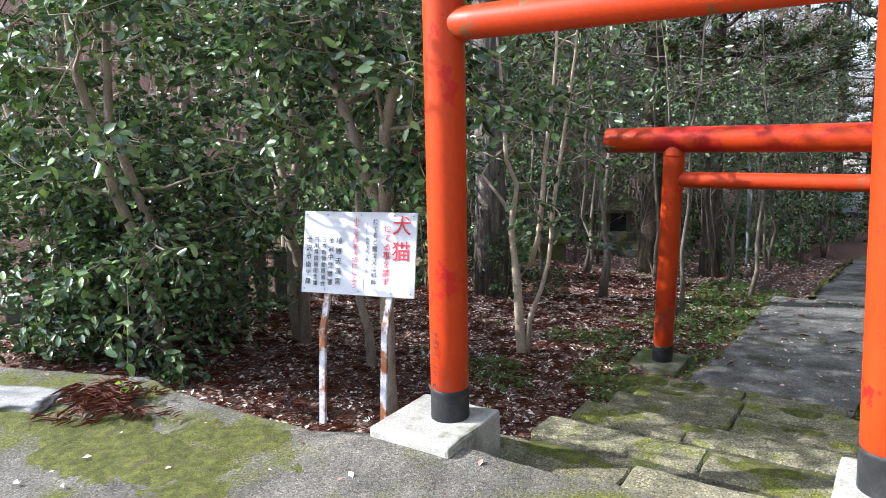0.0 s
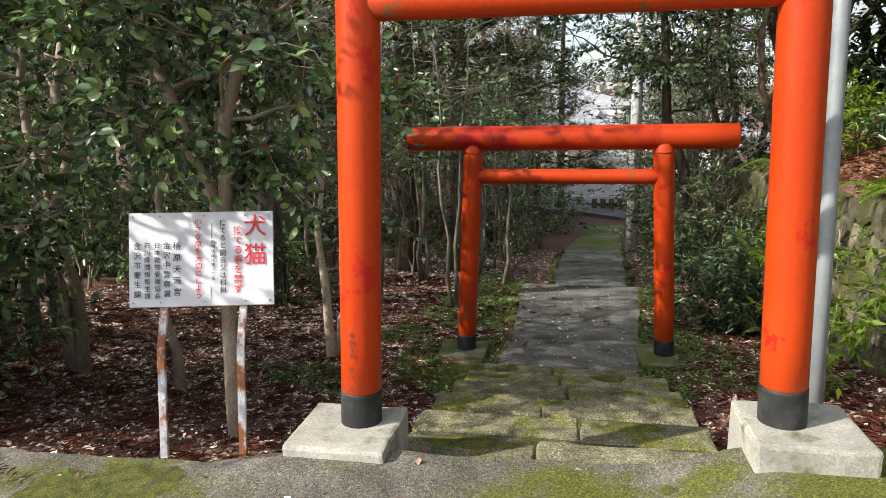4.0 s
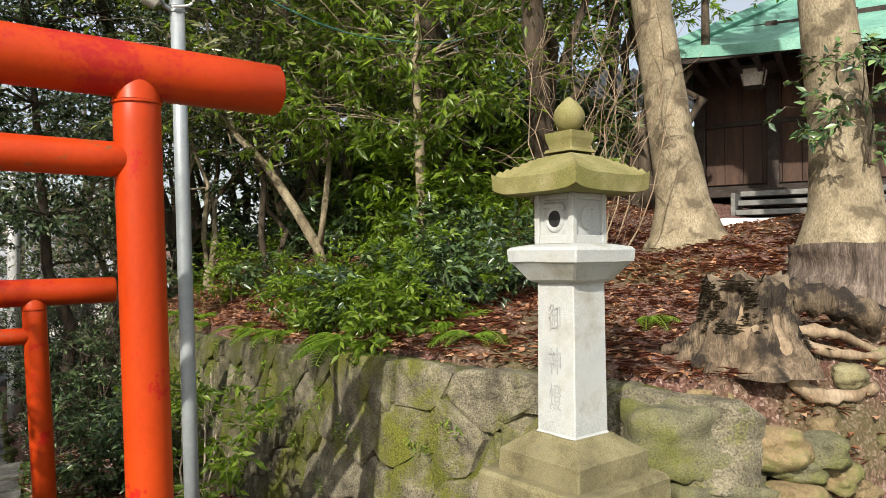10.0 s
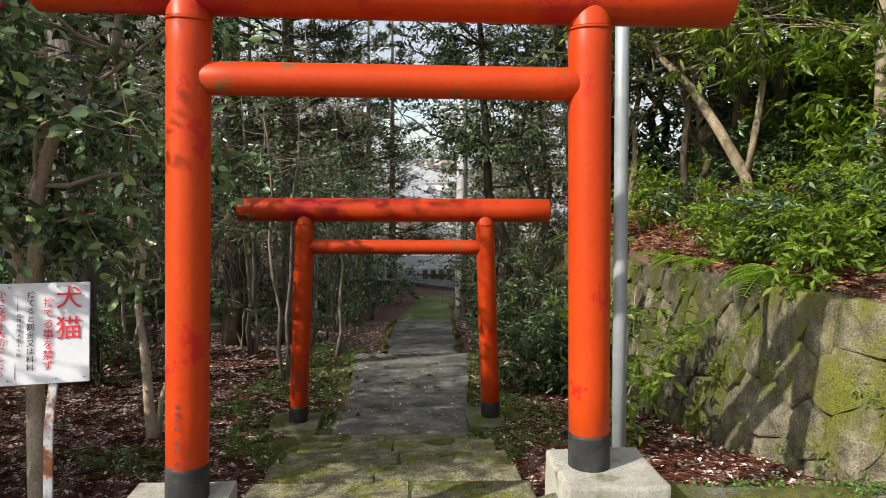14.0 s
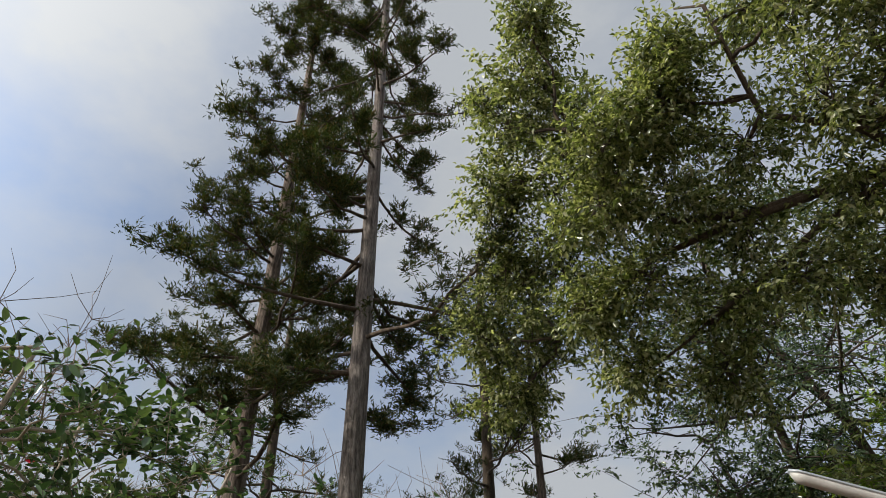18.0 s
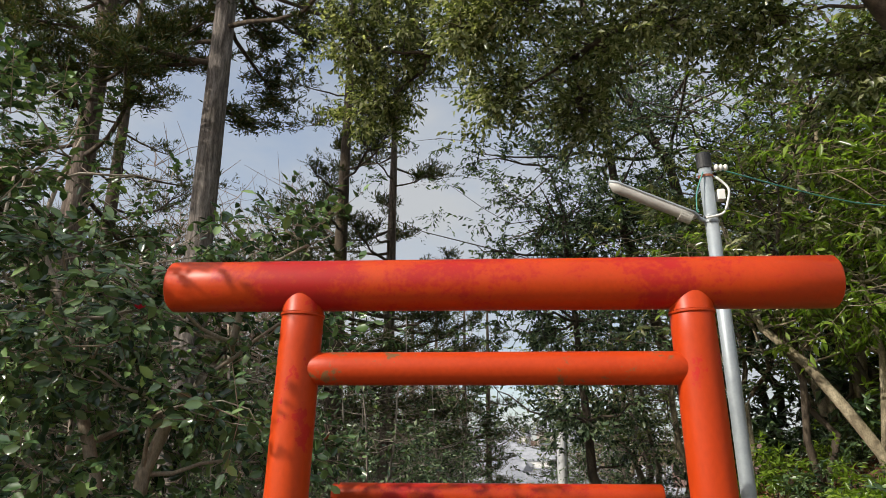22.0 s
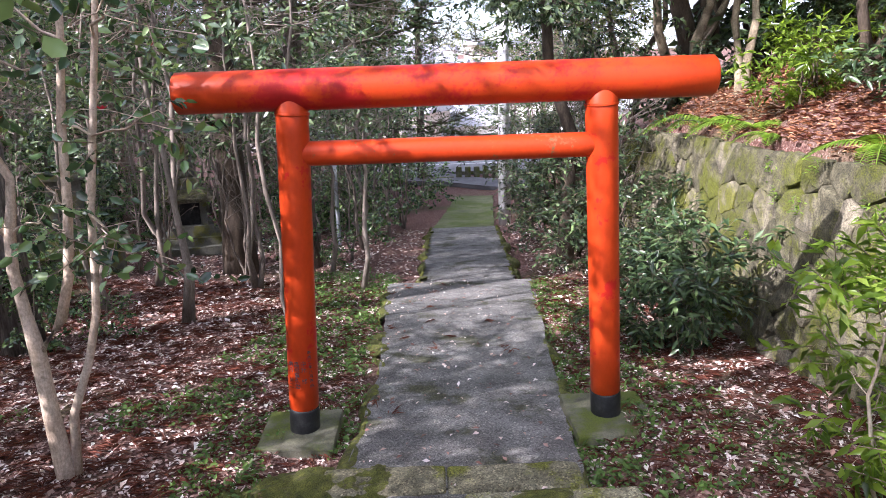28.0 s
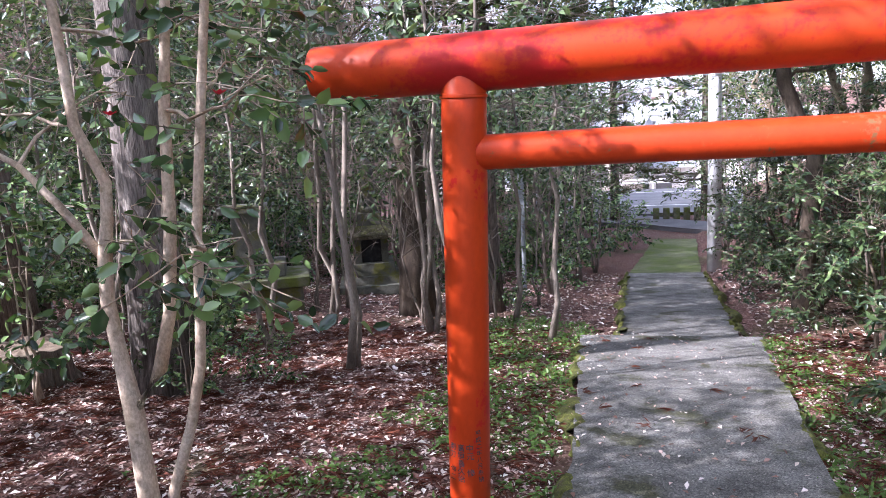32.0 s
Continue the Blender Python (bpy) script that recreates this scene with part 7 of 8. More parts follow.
# ---- big pale trees by the shrine ----
def big_trunk(label, seed, pts, roots):
    x, y = pts[0][0], pts[0][1]
    z0 = ground_z(x, y) - 0.15
    t = thing("broadleaf_tree", label, "tree", x, y, z0)
    loc = [(p[0] - x, p[1] - y, p[2] - z0) for p in pts]
    bm = tube_bm([Vector(l) for l in loc], [p[3] for p in pts], 28)
    bmesh.ops.subdivide_edges(bm, edges=bm.edges[:], cuts=1, use_grid_fill=True)
    rough_up(bm, 0.03, 2.2, seed)
    part("trunk", bm, M_BARK_BIG, t, smooth=True)
    for a, L in roots:
        ca, sa = math.cos(radians(a)), math.sin(radians(a))
        r0 = pts[0][3]
        part("root", tube_bm([(ca * r0 * 0.5, sa * r0 * 0.5, 0.30), (ca * (r0 + L * 0.25), sa * (r0 + L * 0.25), 0.14), (ca * (r0 + L), sa * (r0 + L), 0.10)], [0.13, 0.07, 0.025], 10), M_BARK_BIG, t, smooth=True)
    rng = np.random.default_rng(seed)
    top = np.array(loc[-1])
    paths, radii = [], []
    for i in range(14):
        a = rng.uniform(0, 6.28)
        L = rng.uniform(1.5, 3.5)
        e = top + np.array([math.cos(a) * L, math.sin(a) * L, L * rng.uniform(0.3, 1.0)])
        paths.append(limb_path(top - np.array([0, 0, rng.uniform(0, 1.5)]), e, rng, 0.06, 5))
        radii.append([0.1, 0.08, 0.06, 0.045, 0.03, 0.015])
    v, f = tubes(paths, radii, 7)
    tagged(arrays("limb", v, f, M_BARK_BIG, t, smooth=True), kind="stuff")
    return t


big_trunk("thick leaning pale-barked tree beside the shrine", 1, [(7.7, 1.75, 1.75, 0.62), (7.69, 1.77, 2.02, 0.44), (7.66, 1.78, 2.4, 0.32), (7.55, 1.85, 3.2, 0.265), (7.4, 1.95, 4.4, 0.24), (7.25, 2.05, 5.6, 0.225), (7.05, 2.3, 8.5, 0.17)], [])
big_trunk("thick pale-barked tree in front of the shrine", 2, [(7.15, -0.35, 1.5, 0.62), (7.15, -0.35, 1.8, 0.44), (7.15, -0.35, 2.2, 0.32), (7.1, -0.32, 3.0, 0.265), (7.0, -0.25, 4.2, 0.245), (6.88, -0.15, 5.6, 0.235), (6.7, 0.1, 8.5, 0.18)], [])
broadleaf("evergreen_shrub", "leafy sprig growing from the trunk", 440, 6.95, -0.62, 1.1, 0.012, 0.45, 0.2, 260, 0.11, M_CAMELLIA, M_BARK_DARK, 2, limbs=8, z=2.55, category="shrub", reach=0.2)
# thin tree and twiggy bare bush
broadleaf("young_tree", "slender young tree with bright drooping leaves", 441, 5.75, 4.7, 4.6, 0.085, 1.9, 1.75, 7000, 0.15, M_LEAF_BRIGHT, M_BARK_BIG, limbs=30, droop=0.35, width=0.34, trunks=[[(0, 0, -0.1, 0.09), (0.02, 0, 0.9, 0.078), (0.0, 0.02, 1.9, 0.07), (-0.06, 0.02, 2.9, 0.055), (-0.02, 0, 3.8, 0.035), (0, 0, 4.5, 0.015)]])
broadleaf("leaning_tree", "pale leaning tree with a crooked trunk on the bank", 443, 5.2, 6.5, 4.6, 0.085, 1.8, 2.0, 4200, 0.14, M_LEAF_BRIGHT, M_BARK_BIG, limbs=24, droop=0.3, width=0.36, trunks=[[(0, 0, -0.1, 0.10), (-0.12, 0.1, 0.5, 0.085), (-0.42, 0.34, 1.15, 0.078), (-0.72, 0.6, 1.75, 0.07), (-1.15, 0.95, 2.35, 0.055), (-1.35, 1.1, 3.2, 0.04), (-1.5, 1.2, 4.2, 0.02)], [(-0.10, 0.08, 0.45, 0.06), (-0.02, 0.05, 1.1, 0.052), (0.04, 0.0, 1.8, 0.045), (-0.05, 0.0, 2.8, 0.03), (0.0, 0.0, 4.0, 0.015)]])


def twig_bush(x, y, h, seed):
    rng = np.random.default_rng(seed)
    t = thing("bare_bush", "leafless reddish twiggy bush behind the lantern", "shrub", x, y, ground_z(x, y) - 0.05)
    paths, radii = [], []
    for i in range(9):
        a = rng.uniform(0, 6.28)
        e = np.array([math.cos(a) * rng.uniform(0.4, 1.3), math.sin(a) * rng.uniform(0.4, 1.3), h * rng.uniform(0.6, 1.05)])
        lp = limb_path((0.08 * math.cos(a), 0.08 * math.sin(a), 0), e, rng, 0.08, 6)
        part("stem", tube_bm(lp, [0.012, 0.0105, 0.009, 0.0075, 0.006, 0.0045, 0.003], 6), M_ROOT, t, smooth=True)
        for _ in range(13):
            q = lp[rng.integers(2, 7)]
            paths.append(limb_path(q, q + rng.normal(0, 0.30, 3) + np.array([0, 0, 0.2]), rng, 0.08, 3))
            radii.append([0.005, 0.004, 0.003, 0.0015])
    v, f = tubes(paths, radii, 4)
    tagged(arrays("twig", v, f, M_ROOT, t), kind="stuff")


twig_bush(6.2, 1.9, 2.9, 5)
twig_bush(6.6, 2.6, 3.2, 6)

# ---- shrine ----
M_WOOD = surface("dark_weathered_boards", (0.03, 0.016, 0.011), (0.055, 0.029, 0.019), (0.085, 0.046, 0.03), 6, 60, 0.75, relief=0.4, stretch=(1, 1, 0.15), vary=0.2)
M_DKWOOD = surface("black_brown_timber", (0.018, 0.013, 0.011), (0.032, 0.024, 0.02), (0.055, 0.042, 0.034), 8, 60, 0.8, relief=0.3)
M_STEPWOOD = surface("grey_weathered_wood", (0.10, 0.10, 0.095), (0.17, 0.17, 0.16), (0.24, 0.24, 0.225), 7, 70, 0.85, relief=0.4)
M_COPPER = surface("green_copper", (0.10, 0.27, 0.21), (0.15, 0.36, 0.28), (0.22, 0.45, 0.36), 3, 50, 0.6, relief=0.15)
M_SNOW = surface("old_snow", (0.62, 0.66, 0.72), (0.74, 0.77, 0.82), (0.82, 0.84, 0.87), 5, 70, 0.9, relief=0.5)
M_GLASS = surface("frosted_lamp_glass", (0.60, 0.60, 0.56), (0.68, 0.68, 0.64), (0.74, 0.74, 0.70), 4, 40, 0.3, relief=0.02)


def shrine():
    t = thing("shrine_hall", "dark wooden shrine hall with green copper roof", "building", 11.0, 3.75, 2.3, -66)
    W, H = 9.0, 3.3
    part("wall", box_bm(0, 0.06, 0.5, W, 4.5, H), M_DKWOOD, t)
    for x in (0.0, 1.15, 2.3, 4.6, 6.9, W):
        part("pillar", box_bm(x - 0.09, -0.05, -0.1, x + 0.09, 0.058, H, 0.01), M_DKWOOD, t)
    for i in range(30):
        x = 0.1 + i * 0.295
        for z0, z1 in ((0.62, 1.60), (1.66, 2.7)):
            part("board", box_bm(x + 0.004, 0.015, z0, x + 0.291, 0.058, z1, 0.004, 1), M_WOOD, t)
    for z in (0.5, 1.60, 2.72):
        part("rail", box_bm(0, -0.03, z, W, 0.05, z + 0.09, 0.008), M_DKWOOD, t)
    part("floor_beam", box_bm(-0.3, -0.7, 0.36, W, 0.0, 0.48, 0.01), M_DKWOOD, t)
    for i in range(3):
        part("stair", box_bm(0.75 - 0.0, -1.55 + i * 0.30, 0.02 + i * 0.16, 2.85, -1.2 + i * 0.30, 0.10 + i * 0.16, 0.01), M_STEPWOOD, t, "grey weathered wooden stair")
    part("stair_side", box_bm(0.68, -1.5, -0.1, 0.745, -0.6, 0.36, 0.01), M_STEPWOOD, t)
    # roof: front slope with eave, fascia, battens
    e0, e1, d0, d1 = -0.35, W + 1.6, -1.9, 3.2
    bm = bmesh.new()
    rows = []
    for k in range(9):
        u = k / 8
        y = d0 + (d1 - d0) * u
        z = 2.42 + 2.6 * u ** 1.25
        inset = 2.2 * u
        rows.append([bm.verts.new((e0 + inset + (e1 - e0 - 2 * inset) * i / 24, y, z + (0.18 * (abs(i - 12) / 12) ** 4) * (1 - u))) for i in range(25)])
    for p, q in zip(rows, rows[1:]):
        for i in range(24):
            bm.faces.new((p[i], p[i + 1], q[i + 1], q[i]))
    r = bmesh.ops.extrude_face_region(bm, geom=bm.faces[:])
    bmesh.ops.translate(bm, verts=[v for v in r["geom"] if isinstance(v, bmesh.types.BMVert)], vec=(0, 0, -0.16))
    bmesh.ops.recalc_face_normals(bm, faces=bm.faces[:])
    part("roof", bm, M_COPPER, t, "green copper roof")
    bm = bmesh.new()
    a = [bm.verts.new((e0, d0, 2.6)), bm.verts.new((e0, 6.0, 2.6)), bm.verts.new((e0 + 2.2, d1, 5.0))]
    bm.faces.new(a)
    r = bmesh.ops.extrude_face_region(bm, geom=bm.faces[:])
    bmesh.ops.translate(bm, verts=[v for v in r["geom"] if isinstance(v, bmesh.types.BMVert)], vec=(0.1, 0, -0.12))
    part("side_roof", bm, M_COPPER, t)
    for i in range(40):
        x = e0 + 0.2 + i * 0.295
        part("rafter", box_bm(x, d0 + 0.1, 2.27, x + 0.07, 0.06, 2.34), M_DKWOOD, t)
    part("fascia", box_bm(e0 + 0.1, d0 + 0.02, 2.30, e1 - 0.1, d0 + 0.10, 2.44, 0.01), M_DKWOOD, t)
    return t


SHRINE = shrine()


def hall_lamp():
    t = thing("hanging_lantern", "white glazed hanging lantern with dark metal frame", "lamp", 0, 0, 0)
    t.matrix_world = SHRINE.matrix_world @ pose(0.94, -0.75, 2.08)
    part("glass", square_loft([(0, 0.14), (0.26, 0.19)], 0.02), M_GLASS, t, "white frosted glass")
    part("hood", square_loft([(0.262, 0.36), (0.29, 0.36), (0.40, 0.06), (0.44, 0.05)], 0.0), M_DKWOOD, t)
    part("base_plate", square_loft([(-0.03, 0.10), (-0.002, 0.15)], 0.01), M_DKWOOD, t)
    for sx in (-1, 1):
        for sy in (-1, 1):
            part("frame_bar", tube_bm([(sx * 0.145, sy * 0.145, 0), (sx * 0.195, sy * 0.195, 0.26)], [0.012, 0.012], 4), M_DKWOOD, t)
    part("chain", tube_bm([(0, 0, 0.44), (0, 0, 0.52)], [0.01, 0.01], 6), M_DKWOOD, t)


hall_lamp()
bm = bmesh.new()
bmesh.ops.create_grid(bm, x_segments=40, y_segments=8, size=0.5)
for v in bm.verts:
    e = 1 - max(abs(v.co.x), abs(v.co.y)) * 2
    v.co = Vector((v.co.x * 6.5, v.co.y * 1.1 + 0.08 * noise.noise(Vector((v.co.x * 9, 0, 0))), 0.10 * min(1, e * 4) + 0.03 * noise.noise(v.co * 9)))
sn = part("snow_patch", bm, M_SNOW, smooth=True)
sn.matrix_world = SHRINE.matrix_world @ pose(3.2, -2.3, -0.18)
tagged(sn, "thin strip of old snow before the shrine steps", "snow", kind="stuff")


def side_building():
    t = thing("shrine_annex", "small white-walled annex with dark tiled roof and lattice", "building", 11.6, 10.2, 2.6, -40)
    part("wall", box_bm(-4, 0, -0.3, 4, 4, 2.5), M_WHITE, t)
    for i in range(9):
        x = -4 + i
        part("pillar", box_bm(x - 0.07, -0.05, -0.3, x + 0.07, -0.002, 2.5), M_DKWOOD, t)
    for z in (0.7, 2.0):
        part("rail", box_bm(-4, -0.06, z, 4, -0.003, z + 0.1), M_DKWOOD, t)
    for i in range(34):
        part("lattice_bar", box_bm(-2.95 + i * 0.115, -0.045, 0.8, -2.91 + i * 0.115, -0.004, 2.0), M_DKWOOD, t)
    tile = surface("dark_roof_tile", (0.05, 0.055, 0.06), (0.085, 0.09, 0.10), (0.13, 0.14, 0.15), 6, 60, 0.45, relief=0.2)
    bm = box_bm(-5, -1.2, 2.5, 5, 3, 2.62)
    for v in bm.verts:
        if v.co.y > 0:
            v.co.z += 1.9
    part("roof", bm, tile, t, "dark tiled roof")
    for i in range(34):
        x = -4.9 + i * 0.295
        part("tile_row", tube_bm([(x, -1.22, 2.64), (x, 3.0, 4.53)], [0.06, 0.06], 6), tile, t)


side_building()

# ---- ferns and weeds ----
def fern(seed, x, y, size, fronds, label, lean=(-0.4, -0.3)):
    rng = np.random.default_rng(seed)
    t = thing("fern", label, "fern", x, y, ground_z(x, y) - 0.02)
    for k in range(fronds):
        a = rng.uniform(0, 6.28)
        d = np.array([math.cos(a) + lean[0], math.sin(a) + lean[1], 0])
        d /= np.linalg.norm(d)
        L = size * rng.uniform(0.75, 1.2)
        pts = [d * L * s + np.array([0, 0, L * (0.75 * s - 0.85 * s * s)]) for s in np.linspace(0, 1, 22)]
        side = np.cross(d, [0, 0, 1])
        c, dd = [], []
        for i, p in enumerate(pts[2:], 2):
            w = math.sin(math.pi * (i + 0.8) / 23.5) ** 0.7
            for sg in (-1, 1):
                c.append(p)
                dd.append((side * sg + d * 0.45 + np.array([0, 0, -0.18])) * w)
        c, dd = np.array(c), np.array(dd)
        Ls = np.linalg.norm(dd, axis=1, keepdims=True)
        up = np.tile(np.array([0, 0, 1.0]), (len(c), 1))
        v, f = leaf_mesh(c, dd / Ls, up, Ls * L * 0.25, Ls * 0 + L * 0.042, 0.1)
        v2, f2 = tubes([pts], [[0.004] * 22], 4)
        f2t = np.concatenate([f2[:, [0, 1, 2]], f2[:, [0, 2, 3]]])
        arrays("frond", np.concatenate([v, v2]), np.concatenate([f, f2t + len(v)]), M_FERN, t)


FL = "bright green fern arching over the wall top"
fern(1, 3.40, 2.42, 0.56, 9, FL, (-0.5, -0.9))
fern(2, 3.50, 2.75, 0.45, 7, FL)
fern(3, 3.80, 1.05, 0.42, 7, "yellow-green fern on the leafy bank")
fern(4, 3.75, 8.2, 0.7, 8, FL)
fern(5, 3.7, 9.3, 0.75, 8, FL)
fern(10, 3.50, 4.3, 0.5, 8, FL)
fern(11, 3.6, 5.5, 0.6, 8, FL)
fern(12, 3.9, 3.6, 0.5, 8, FL)
fern(13, 4.35, 1.9, 0.38, 8, "yellow-green fern on the leafy bank")
fern(14, 4.0, 1.8, 0.36, 7, "yellow-green fern on the leafy bank")
fern(6, 3.62, 7.4, 0.45, 6, FL)
fern(7, 4.75, -1.62, 0.22, 8, "small fern under the rotten stump")
fern(8, 4.55, -1.68, 0.2, 7, "small fern under the rotten stump")
fern(9, 4.9, 0.2, 0.3, 5, "small fern on the leafy bank")
for i in range(30):
    y = 0.6 + i * 0.22
    p = wall_point(y, rg.uniform(0.35, 0.9) if y < 2.5 else rg.uniform(0.5, 1.0))
    rng = np.random.default_rng(50 + i)
    c = np.array([p]) + rng.normal(0, 0.05, (26, 3)) * np.array([0.4, 1, 1]) + np.array([-0.06, 0, 0])
    d = rng.normal(0, 0.6, (26, 3)) + np.array([-0.8, 0, 0.1])
    d /= np.linalg.norm(d, axis=1, keepdims=True)
    v, f = leaf_mesh(c, d, np.tile([0, 0, 1.0], (26, 1)) + rng.normal(0, 0.3, (26, 3)), rng.uniform(0.03, 0.07, (26, 1)), rng.uniform(0.012, 0.022, (26, 1)))
    ob = arrays("wall_weed", v, f, M_FERN)
    tagged(ob, "small yellow-green weed tuft in a wall joint", "weed", "wall weeds", "stuff")


def scatter(name, label, category, pts, leaf, mat, seed, up_tilt=0.25, width=0.5, lift=0.008):
    """Loose flat leaves lying at the points (x, y, z)."""
    rng = np.random.default_rng(seed)
    pts = np.asarray(pts, float) + np.array([0, 0, lift])
    n = len(pts)
    a = rng.uniform(0, 6.28, n)
    tl = rng.normal(0.05, up_tilt, n)
    d = np.stack([np.cos(a) * np.cos(tl), np.sin(a) * np.cos(tl), np.abs(np.sin(tl))], 1)
    up = np.stack([rng.normal(0, up_tilt, n), rng.normal(0, up_tilt, n), np.ones(n)], 1)
    L = leaf * rng.uniform(0.5, 1.4, n)[:, None]
    v, f = leaf_mesh(pts, d, up, L, L * width * rng.uniform(0.7, 1.3, (n, 1)), 0.22)
    return tagged(arrays(name, v, f, mat), label, category, kind="stuff")


def on_ground(n, box, keep, seed):
    rng = random.Random(seed)
    out = []
    while len(out) < n:
        x, y = rng.uniform(box[0], box[1]), rng.uniform(box[2], box[3])
        if keep(x, y, rng):
            out.append((x, y, ground_z(x, y)))
    return out


def on_landing(x, y):
    return y < seg(x, [(-9, -1.2), (-5.5, -0.9), (-4.4, -0.5), (-3.5, -0.22), (-2.4, -0.27), (-1.7, -0.23), (-0.9, -0.05), (0.9, 0.12), (1.4, 0.19), (2.6, 0.34), (3.3, 0.28)]) + 0.05


def off_path(x, y):
    if on_landing(x, y) and x < 3.4:
        return False
    if -1.02 < x < 1.0 and y < 3.4:
        return False
    return not (-0.80 - 0.006 * (y - 4.4) < x < 0.78 + 0.105 * (y - 4.4) and y < 10.6) and not (10.6 <= y < 27.2 and -0.34 + 0.028 * (y - 10.6) < x < 1.22 + 0.07 * (y - 10.6))


def low_side(x, y, r):
    return off_path(x, y) and x < seg(y, WALL_X) - 0.1


scatter("fallen_leaves", "pale and brown fallen leaves over the grove floor", "leaves", on_ground(26000, (-7.5, 3.2, -0.1, 8), low_side, 1), 0.052, M_LITTER, 1)
scatter("fallen_leaves", "fallen leaves farther down the grove", "leaves", on_ground(15000, (-10, 3.3, 8, 20), low_side, 2), 0.075, M_LITTER, 2)
scatter("fallen_leaves", "dry tan and red leaves on the bank", "leaves", on_ground(15000, (3.3, 9.5, -2.2, 4.5), lambda x, y, r: x > seg(y, WALL_X) + 0.12, 3), 0.07, M_LITTER_TAN, 3)
scatter("fallen_leaves", "dry leaves on the upper bank", "leaves", on_ground(15000, (3.3, 8.0, 4.5, 12), lambda x, y, r: x > seg(y, WALL_X) + 0.12, 4), 0.08, M_LITTER_TAN, 4)
scatter("fallen_leaves", "dry leaves round the boulders", "leaves", [(x, y, max(z, 0.0)) for x, y, z in on_ground(1500, (3.05, 4.7, -3.0, -1.1), lambda x, y, r: y > -1.62 or x < 3.1, 31)], 0.06, M_LITTER_TAN, 31)
scatter("fallen_leaves", "pale bleached leaf flecks over the grove floor", "leaves", on_ground(22000, (-6.5, 3.0, 2.4, 10), low_side, 32), 0.036, M_LITTER, 32)
# leaves and sprigs on paving
lp_ = []
r7 = random.Random(77)
for i in range(420):
    y = r7.uniform(2.9, 11)
    lp_.append((r7.uniform(-0.8, 0.8), y, path_z(y) + 0.035))
for i in range(150):
    x, y = r7.uniform(-4.5, 3.0), r7.uniform(-3.4, 0)
    if on_landing(x, y + 0.1):
        lp_.append((x, y, 0.012))
scatter("loose_leaves", "a few dry leaves on the concrete", "leaves", lp_, 0.045, M_LITTER, 5, 0.3)


def sprig_heap(pts, seed, label):
    """Fallen red cedar sprigs: fans of thin needles."""
    rng = np.random.default_rng(seed)
    c, d = [], []
    for x, y, z in pts:
        a = rng.uniform(0, 6.28)
        for k in range(9):
            b = a + rng.normal(0, 0.5)
            c.append((x + rng.normal(0, 0.02), y + rng.normal(0, 0.02), z + 0.012 + rng.uniform(0, 0.02)))
            d.append((math.cos(b), math.sin(b), rng.uniform(0, 0.25)))
    c, d = np.array(c), np.array(d)
    d /= np.linalg.norm(d, axis=1, keepdims=True)
    L = rng.uniform(0.06, 0.15, (len(c), 1))
    v, f = leaf_mesh(c, d, np.tile([0, 0, 1.0], (len(c), 1)) + rng.normal(0, 0.3, c.shape), L, L * 0.08, 0.2)
    return tagged(arrays("fallen_sprigs", v, f, M_LITTER_RED), label, "cedar sprigs", kind="stuff")


sprig_heap(on_ground(5200, (-7, 3.2, 0, 11), low_side, 6), 6, "rusty red fallen cedar sprigs in the grove")
sprig_heap(on_ground(2600, (3.3, 8, -2.2, 10), lambda x, y, r: x > seg(y, WALL_X) + 0.1, 8), 8, "rusty red fallen cedar sprigs on the bank")
sprig_heap([(-3.22 + r7.gauss(0, 0.20), -0.64 + r7.gauss(0, 0.12), 0.01 + abs(r7.gauss(0, 0.03))) for _ in range(110)], 9, "heap of dry red cedar sprigs on the landing")
sprig_heap([(3.45 + r7.gauss(0, 0.3), -1.75 + r7.gauss(0, 0.18), 0.0 + abs(r7.gauss(0, 0.03))) for _ in range(120)], 10, "red cedar sprigs by the boulders")

sprig_heap([(r7.uniform(-0.75, 0.85), y, path_z(y) + 0.03) for y in [r7.uniform(3.9, 10.5) for _ in range(15)]], 33, "a few dark fallen twigs on the path")
# weeds along the edges
def weeds(pts, seed, label, size=0.05, per=9, mat=None):
    rng = np.random.default_rng(seed)
    p = np.repeat(np.asarray(pts, float), per, axis=0)
    p += rng.normal(0, 1, p.shape) * np.array([size * 0.8, size * 0.8, 0])
    p[:, 2] += rng.uniform(0.0, size * 1.1, len(p))
    d = rng.normal(0, 1, p.shape) * np.array([1, 1, 0.4]) + np.array([0, 0, 0.25])
    d /= np.linalg.norm(d, axis=1, keepdims=True)
    L = size * rng.uniform(0.5, 1.2, (len(p), 1))
    v, f = leaf_mesh(p, d, np.tile([0, 0, 1.0], (len(p), 1)) + rng.normal(0, 0.4, p.shape), L, L * 0.55)
    return tagged(arrays("weeds", v, f, mat or M_WEED), label, "weeds", kind="stuff")


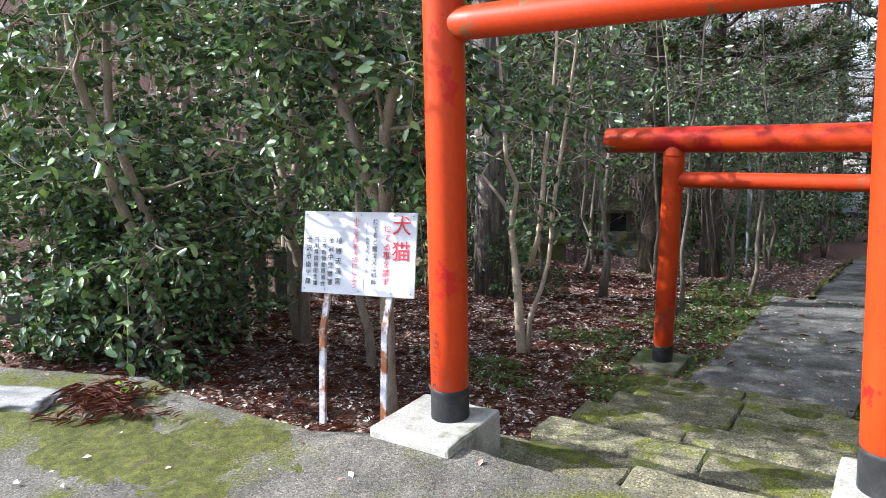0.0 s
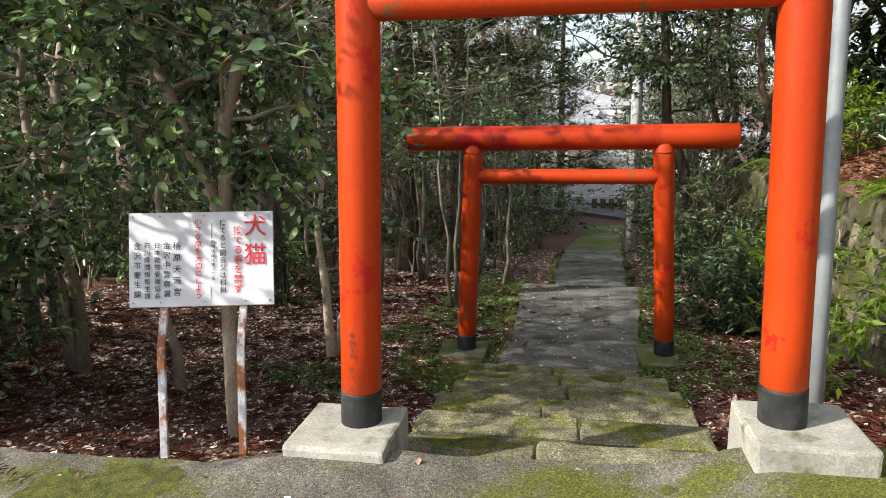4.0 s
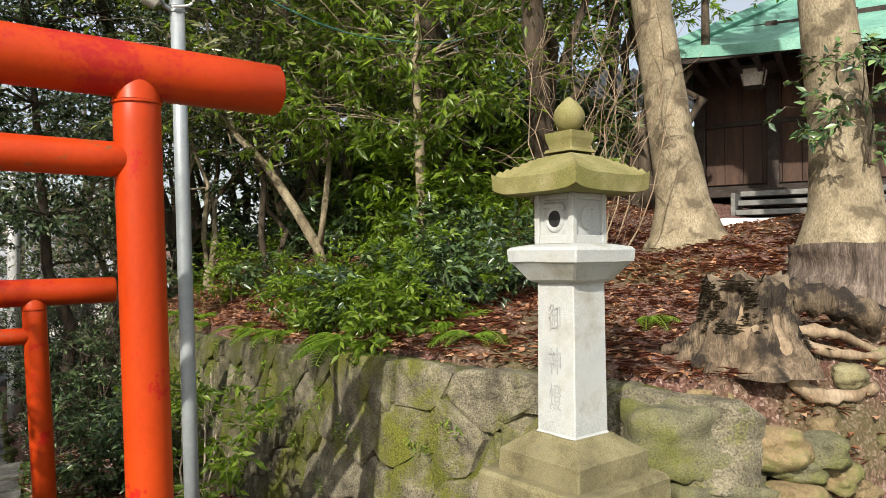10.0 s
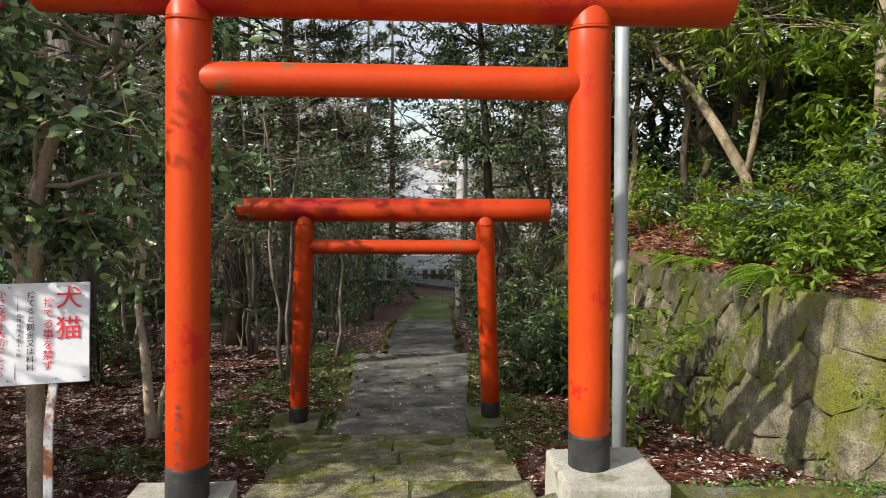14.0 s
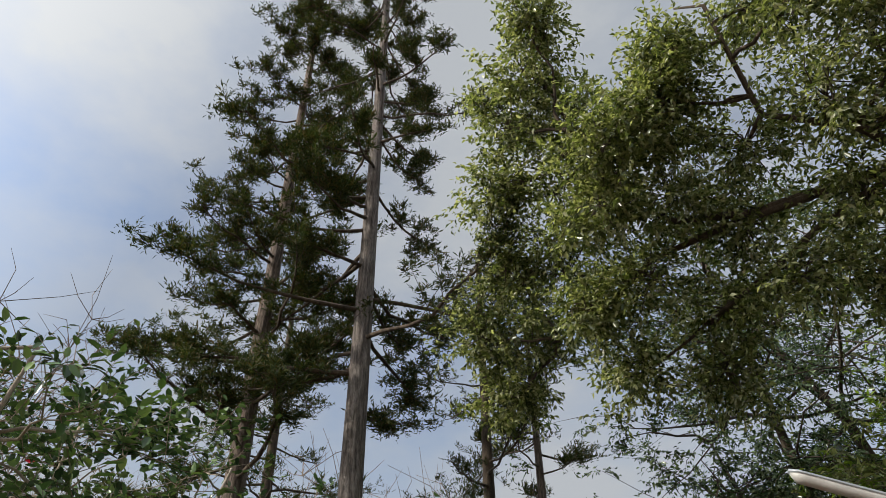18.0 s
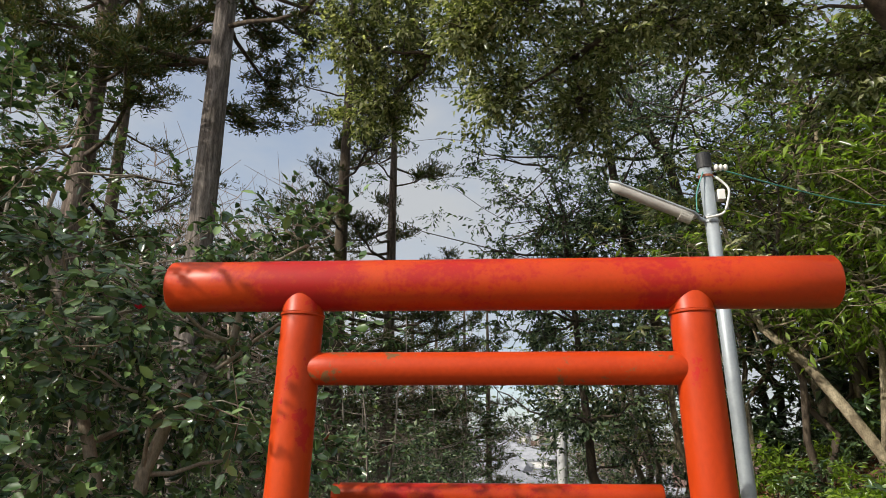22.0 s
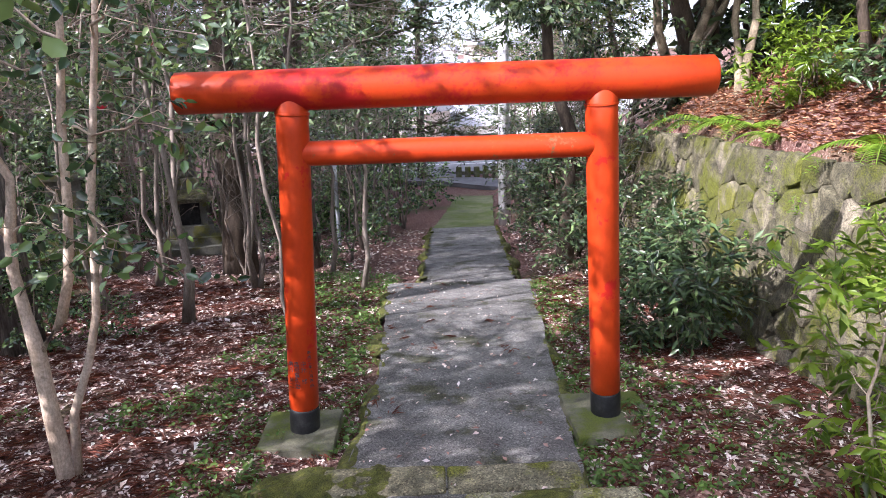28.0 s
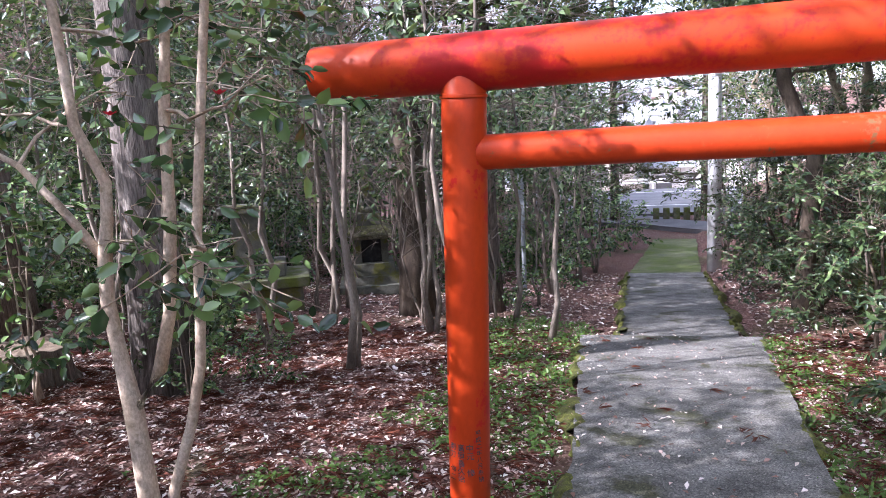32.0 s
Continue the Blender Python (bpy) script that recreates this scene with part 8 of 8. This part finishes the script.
weeds(on_ground(540, (-3.6, -0.8, 2.2, 6.8), lambda x, y, r: off_path(x, y) and noise.noise(Vector((x * 1.1, y * 1.1, 5))) > -0.02 - 0.2 * (x + 2), 12), 12, "fresh green ground weeds beside the lower gate")
weeds(on_ground(700, (0.75, 2.2, 2.6, 11), lambda x, y, r: off_path(x, y) and r.random() < math.exp(-(x - 0.9) * 1.6), 13), 13, "low weeds along the path edge")
weeds([(1.5 + r7.uniform(0, 1) * 1.5, 0.24 + r7.gauss(0, 0.06), 0.0) for _ in range(240)], 14, "bright green weeds along the landing edge", 0.03)
weeds(on_ground(520, (-2.2, -0.75, 6.5, 12), lambda x, y, r: off_path(x, y), 15), 15, "sparse green weeds along the path edge", 0.06)
weeds([(-3.2, -0.55, 0.01)] * 3 + [(2.35, -1.42, 0.0)] * 4, 16, "small light green seedlings on the landing", 0.07, 5, M_FERN)

# ---- town beyond the valley ----
def house(x, y, w, d, h, rz, wall, roof_mat):
    t = thing("distant_house", "distant pale house with grey roof across the valley", "house", x, y, ground_z(x, y) - 0.5, rz, group="town houses")
    part("wall", box_bm(-w / 2, -d / 2, 0, w / 2, d / 2, h), wall, t)
    bm = bmesh.new()
    e = 0.5
    a = [bm.verts.new(p) for p in ((-w / 2 - e, -d / 2 - e, h), (w / 2 + e, -d / 2 - e, h), (w / 2 + e, d / 2 + e, h), (-w / 2 - e, d / 2 + e, h))]
    b = [bm.verts.new(p) for p in ((-w / 2 - e, 0, h + d * 0.3), (w / 2 + e, 0, h + d * 0.3))]
    for f in ((a[0], a[1], b[1], b[0]), (a[2], a[3], b[0], b[1]), (a[0], b[0], a[3]), (a[1], a[2], b[1]), (a[3], a[2], a[1], a[0])):
        bm.faces.new(f)
    part("roof", bm, roof_mat, t)
    for i in range(3):
        for z in (1.0, 3.8):
            if z + 1.3 < h:
                xx = -w / 2 + (i + 0.5) * w / 3
                part("window", box_bm(xx - 0.7, -d / 2 - 0.06, z, xx + 0.7, -d / 2 - 0.004, z + 1.3), M_ROAD, t)
    return t


M_PALEWALL = surface("pale_house_wall", (0.55, 0.54, 0.52), (0.66, 0.65, 0.62), (0.74, 0.73, 0.70), 0.6, 8, 0.8, relief=0.05)
M_TANWALL = surface("tan_house_wall", (0.38, 0.33, 0.28), (0.47, 0.42, 0.36), (0.54, 0.49, 0.43), 0.6, 8, 0.8, relief=0.05)
M_ROOFGREY = surface("grey_roof", (0.20, 0.21, 0.23), (0.28, 0.29, 0.31), (0.36, 0.37, 0.39), 0.6, 8, 0.6, relief=0.05)
r8 = random.Random(88)
for i in range(64):
    y = r8.uniform(62, 300)
    x = r8.uniform(-0.10, 0.20) * y + r8.uniform(-6, 6)
    house(x, y, r8.uniform(7, 13), r8.uniform(6, 9), r8.uniform(3.5, 7.5), r8.uniform(-25, 25), r8.choice((M_PALEWALL, M_PALEWALL, M_TANWALL)), M_ROOFGREY)
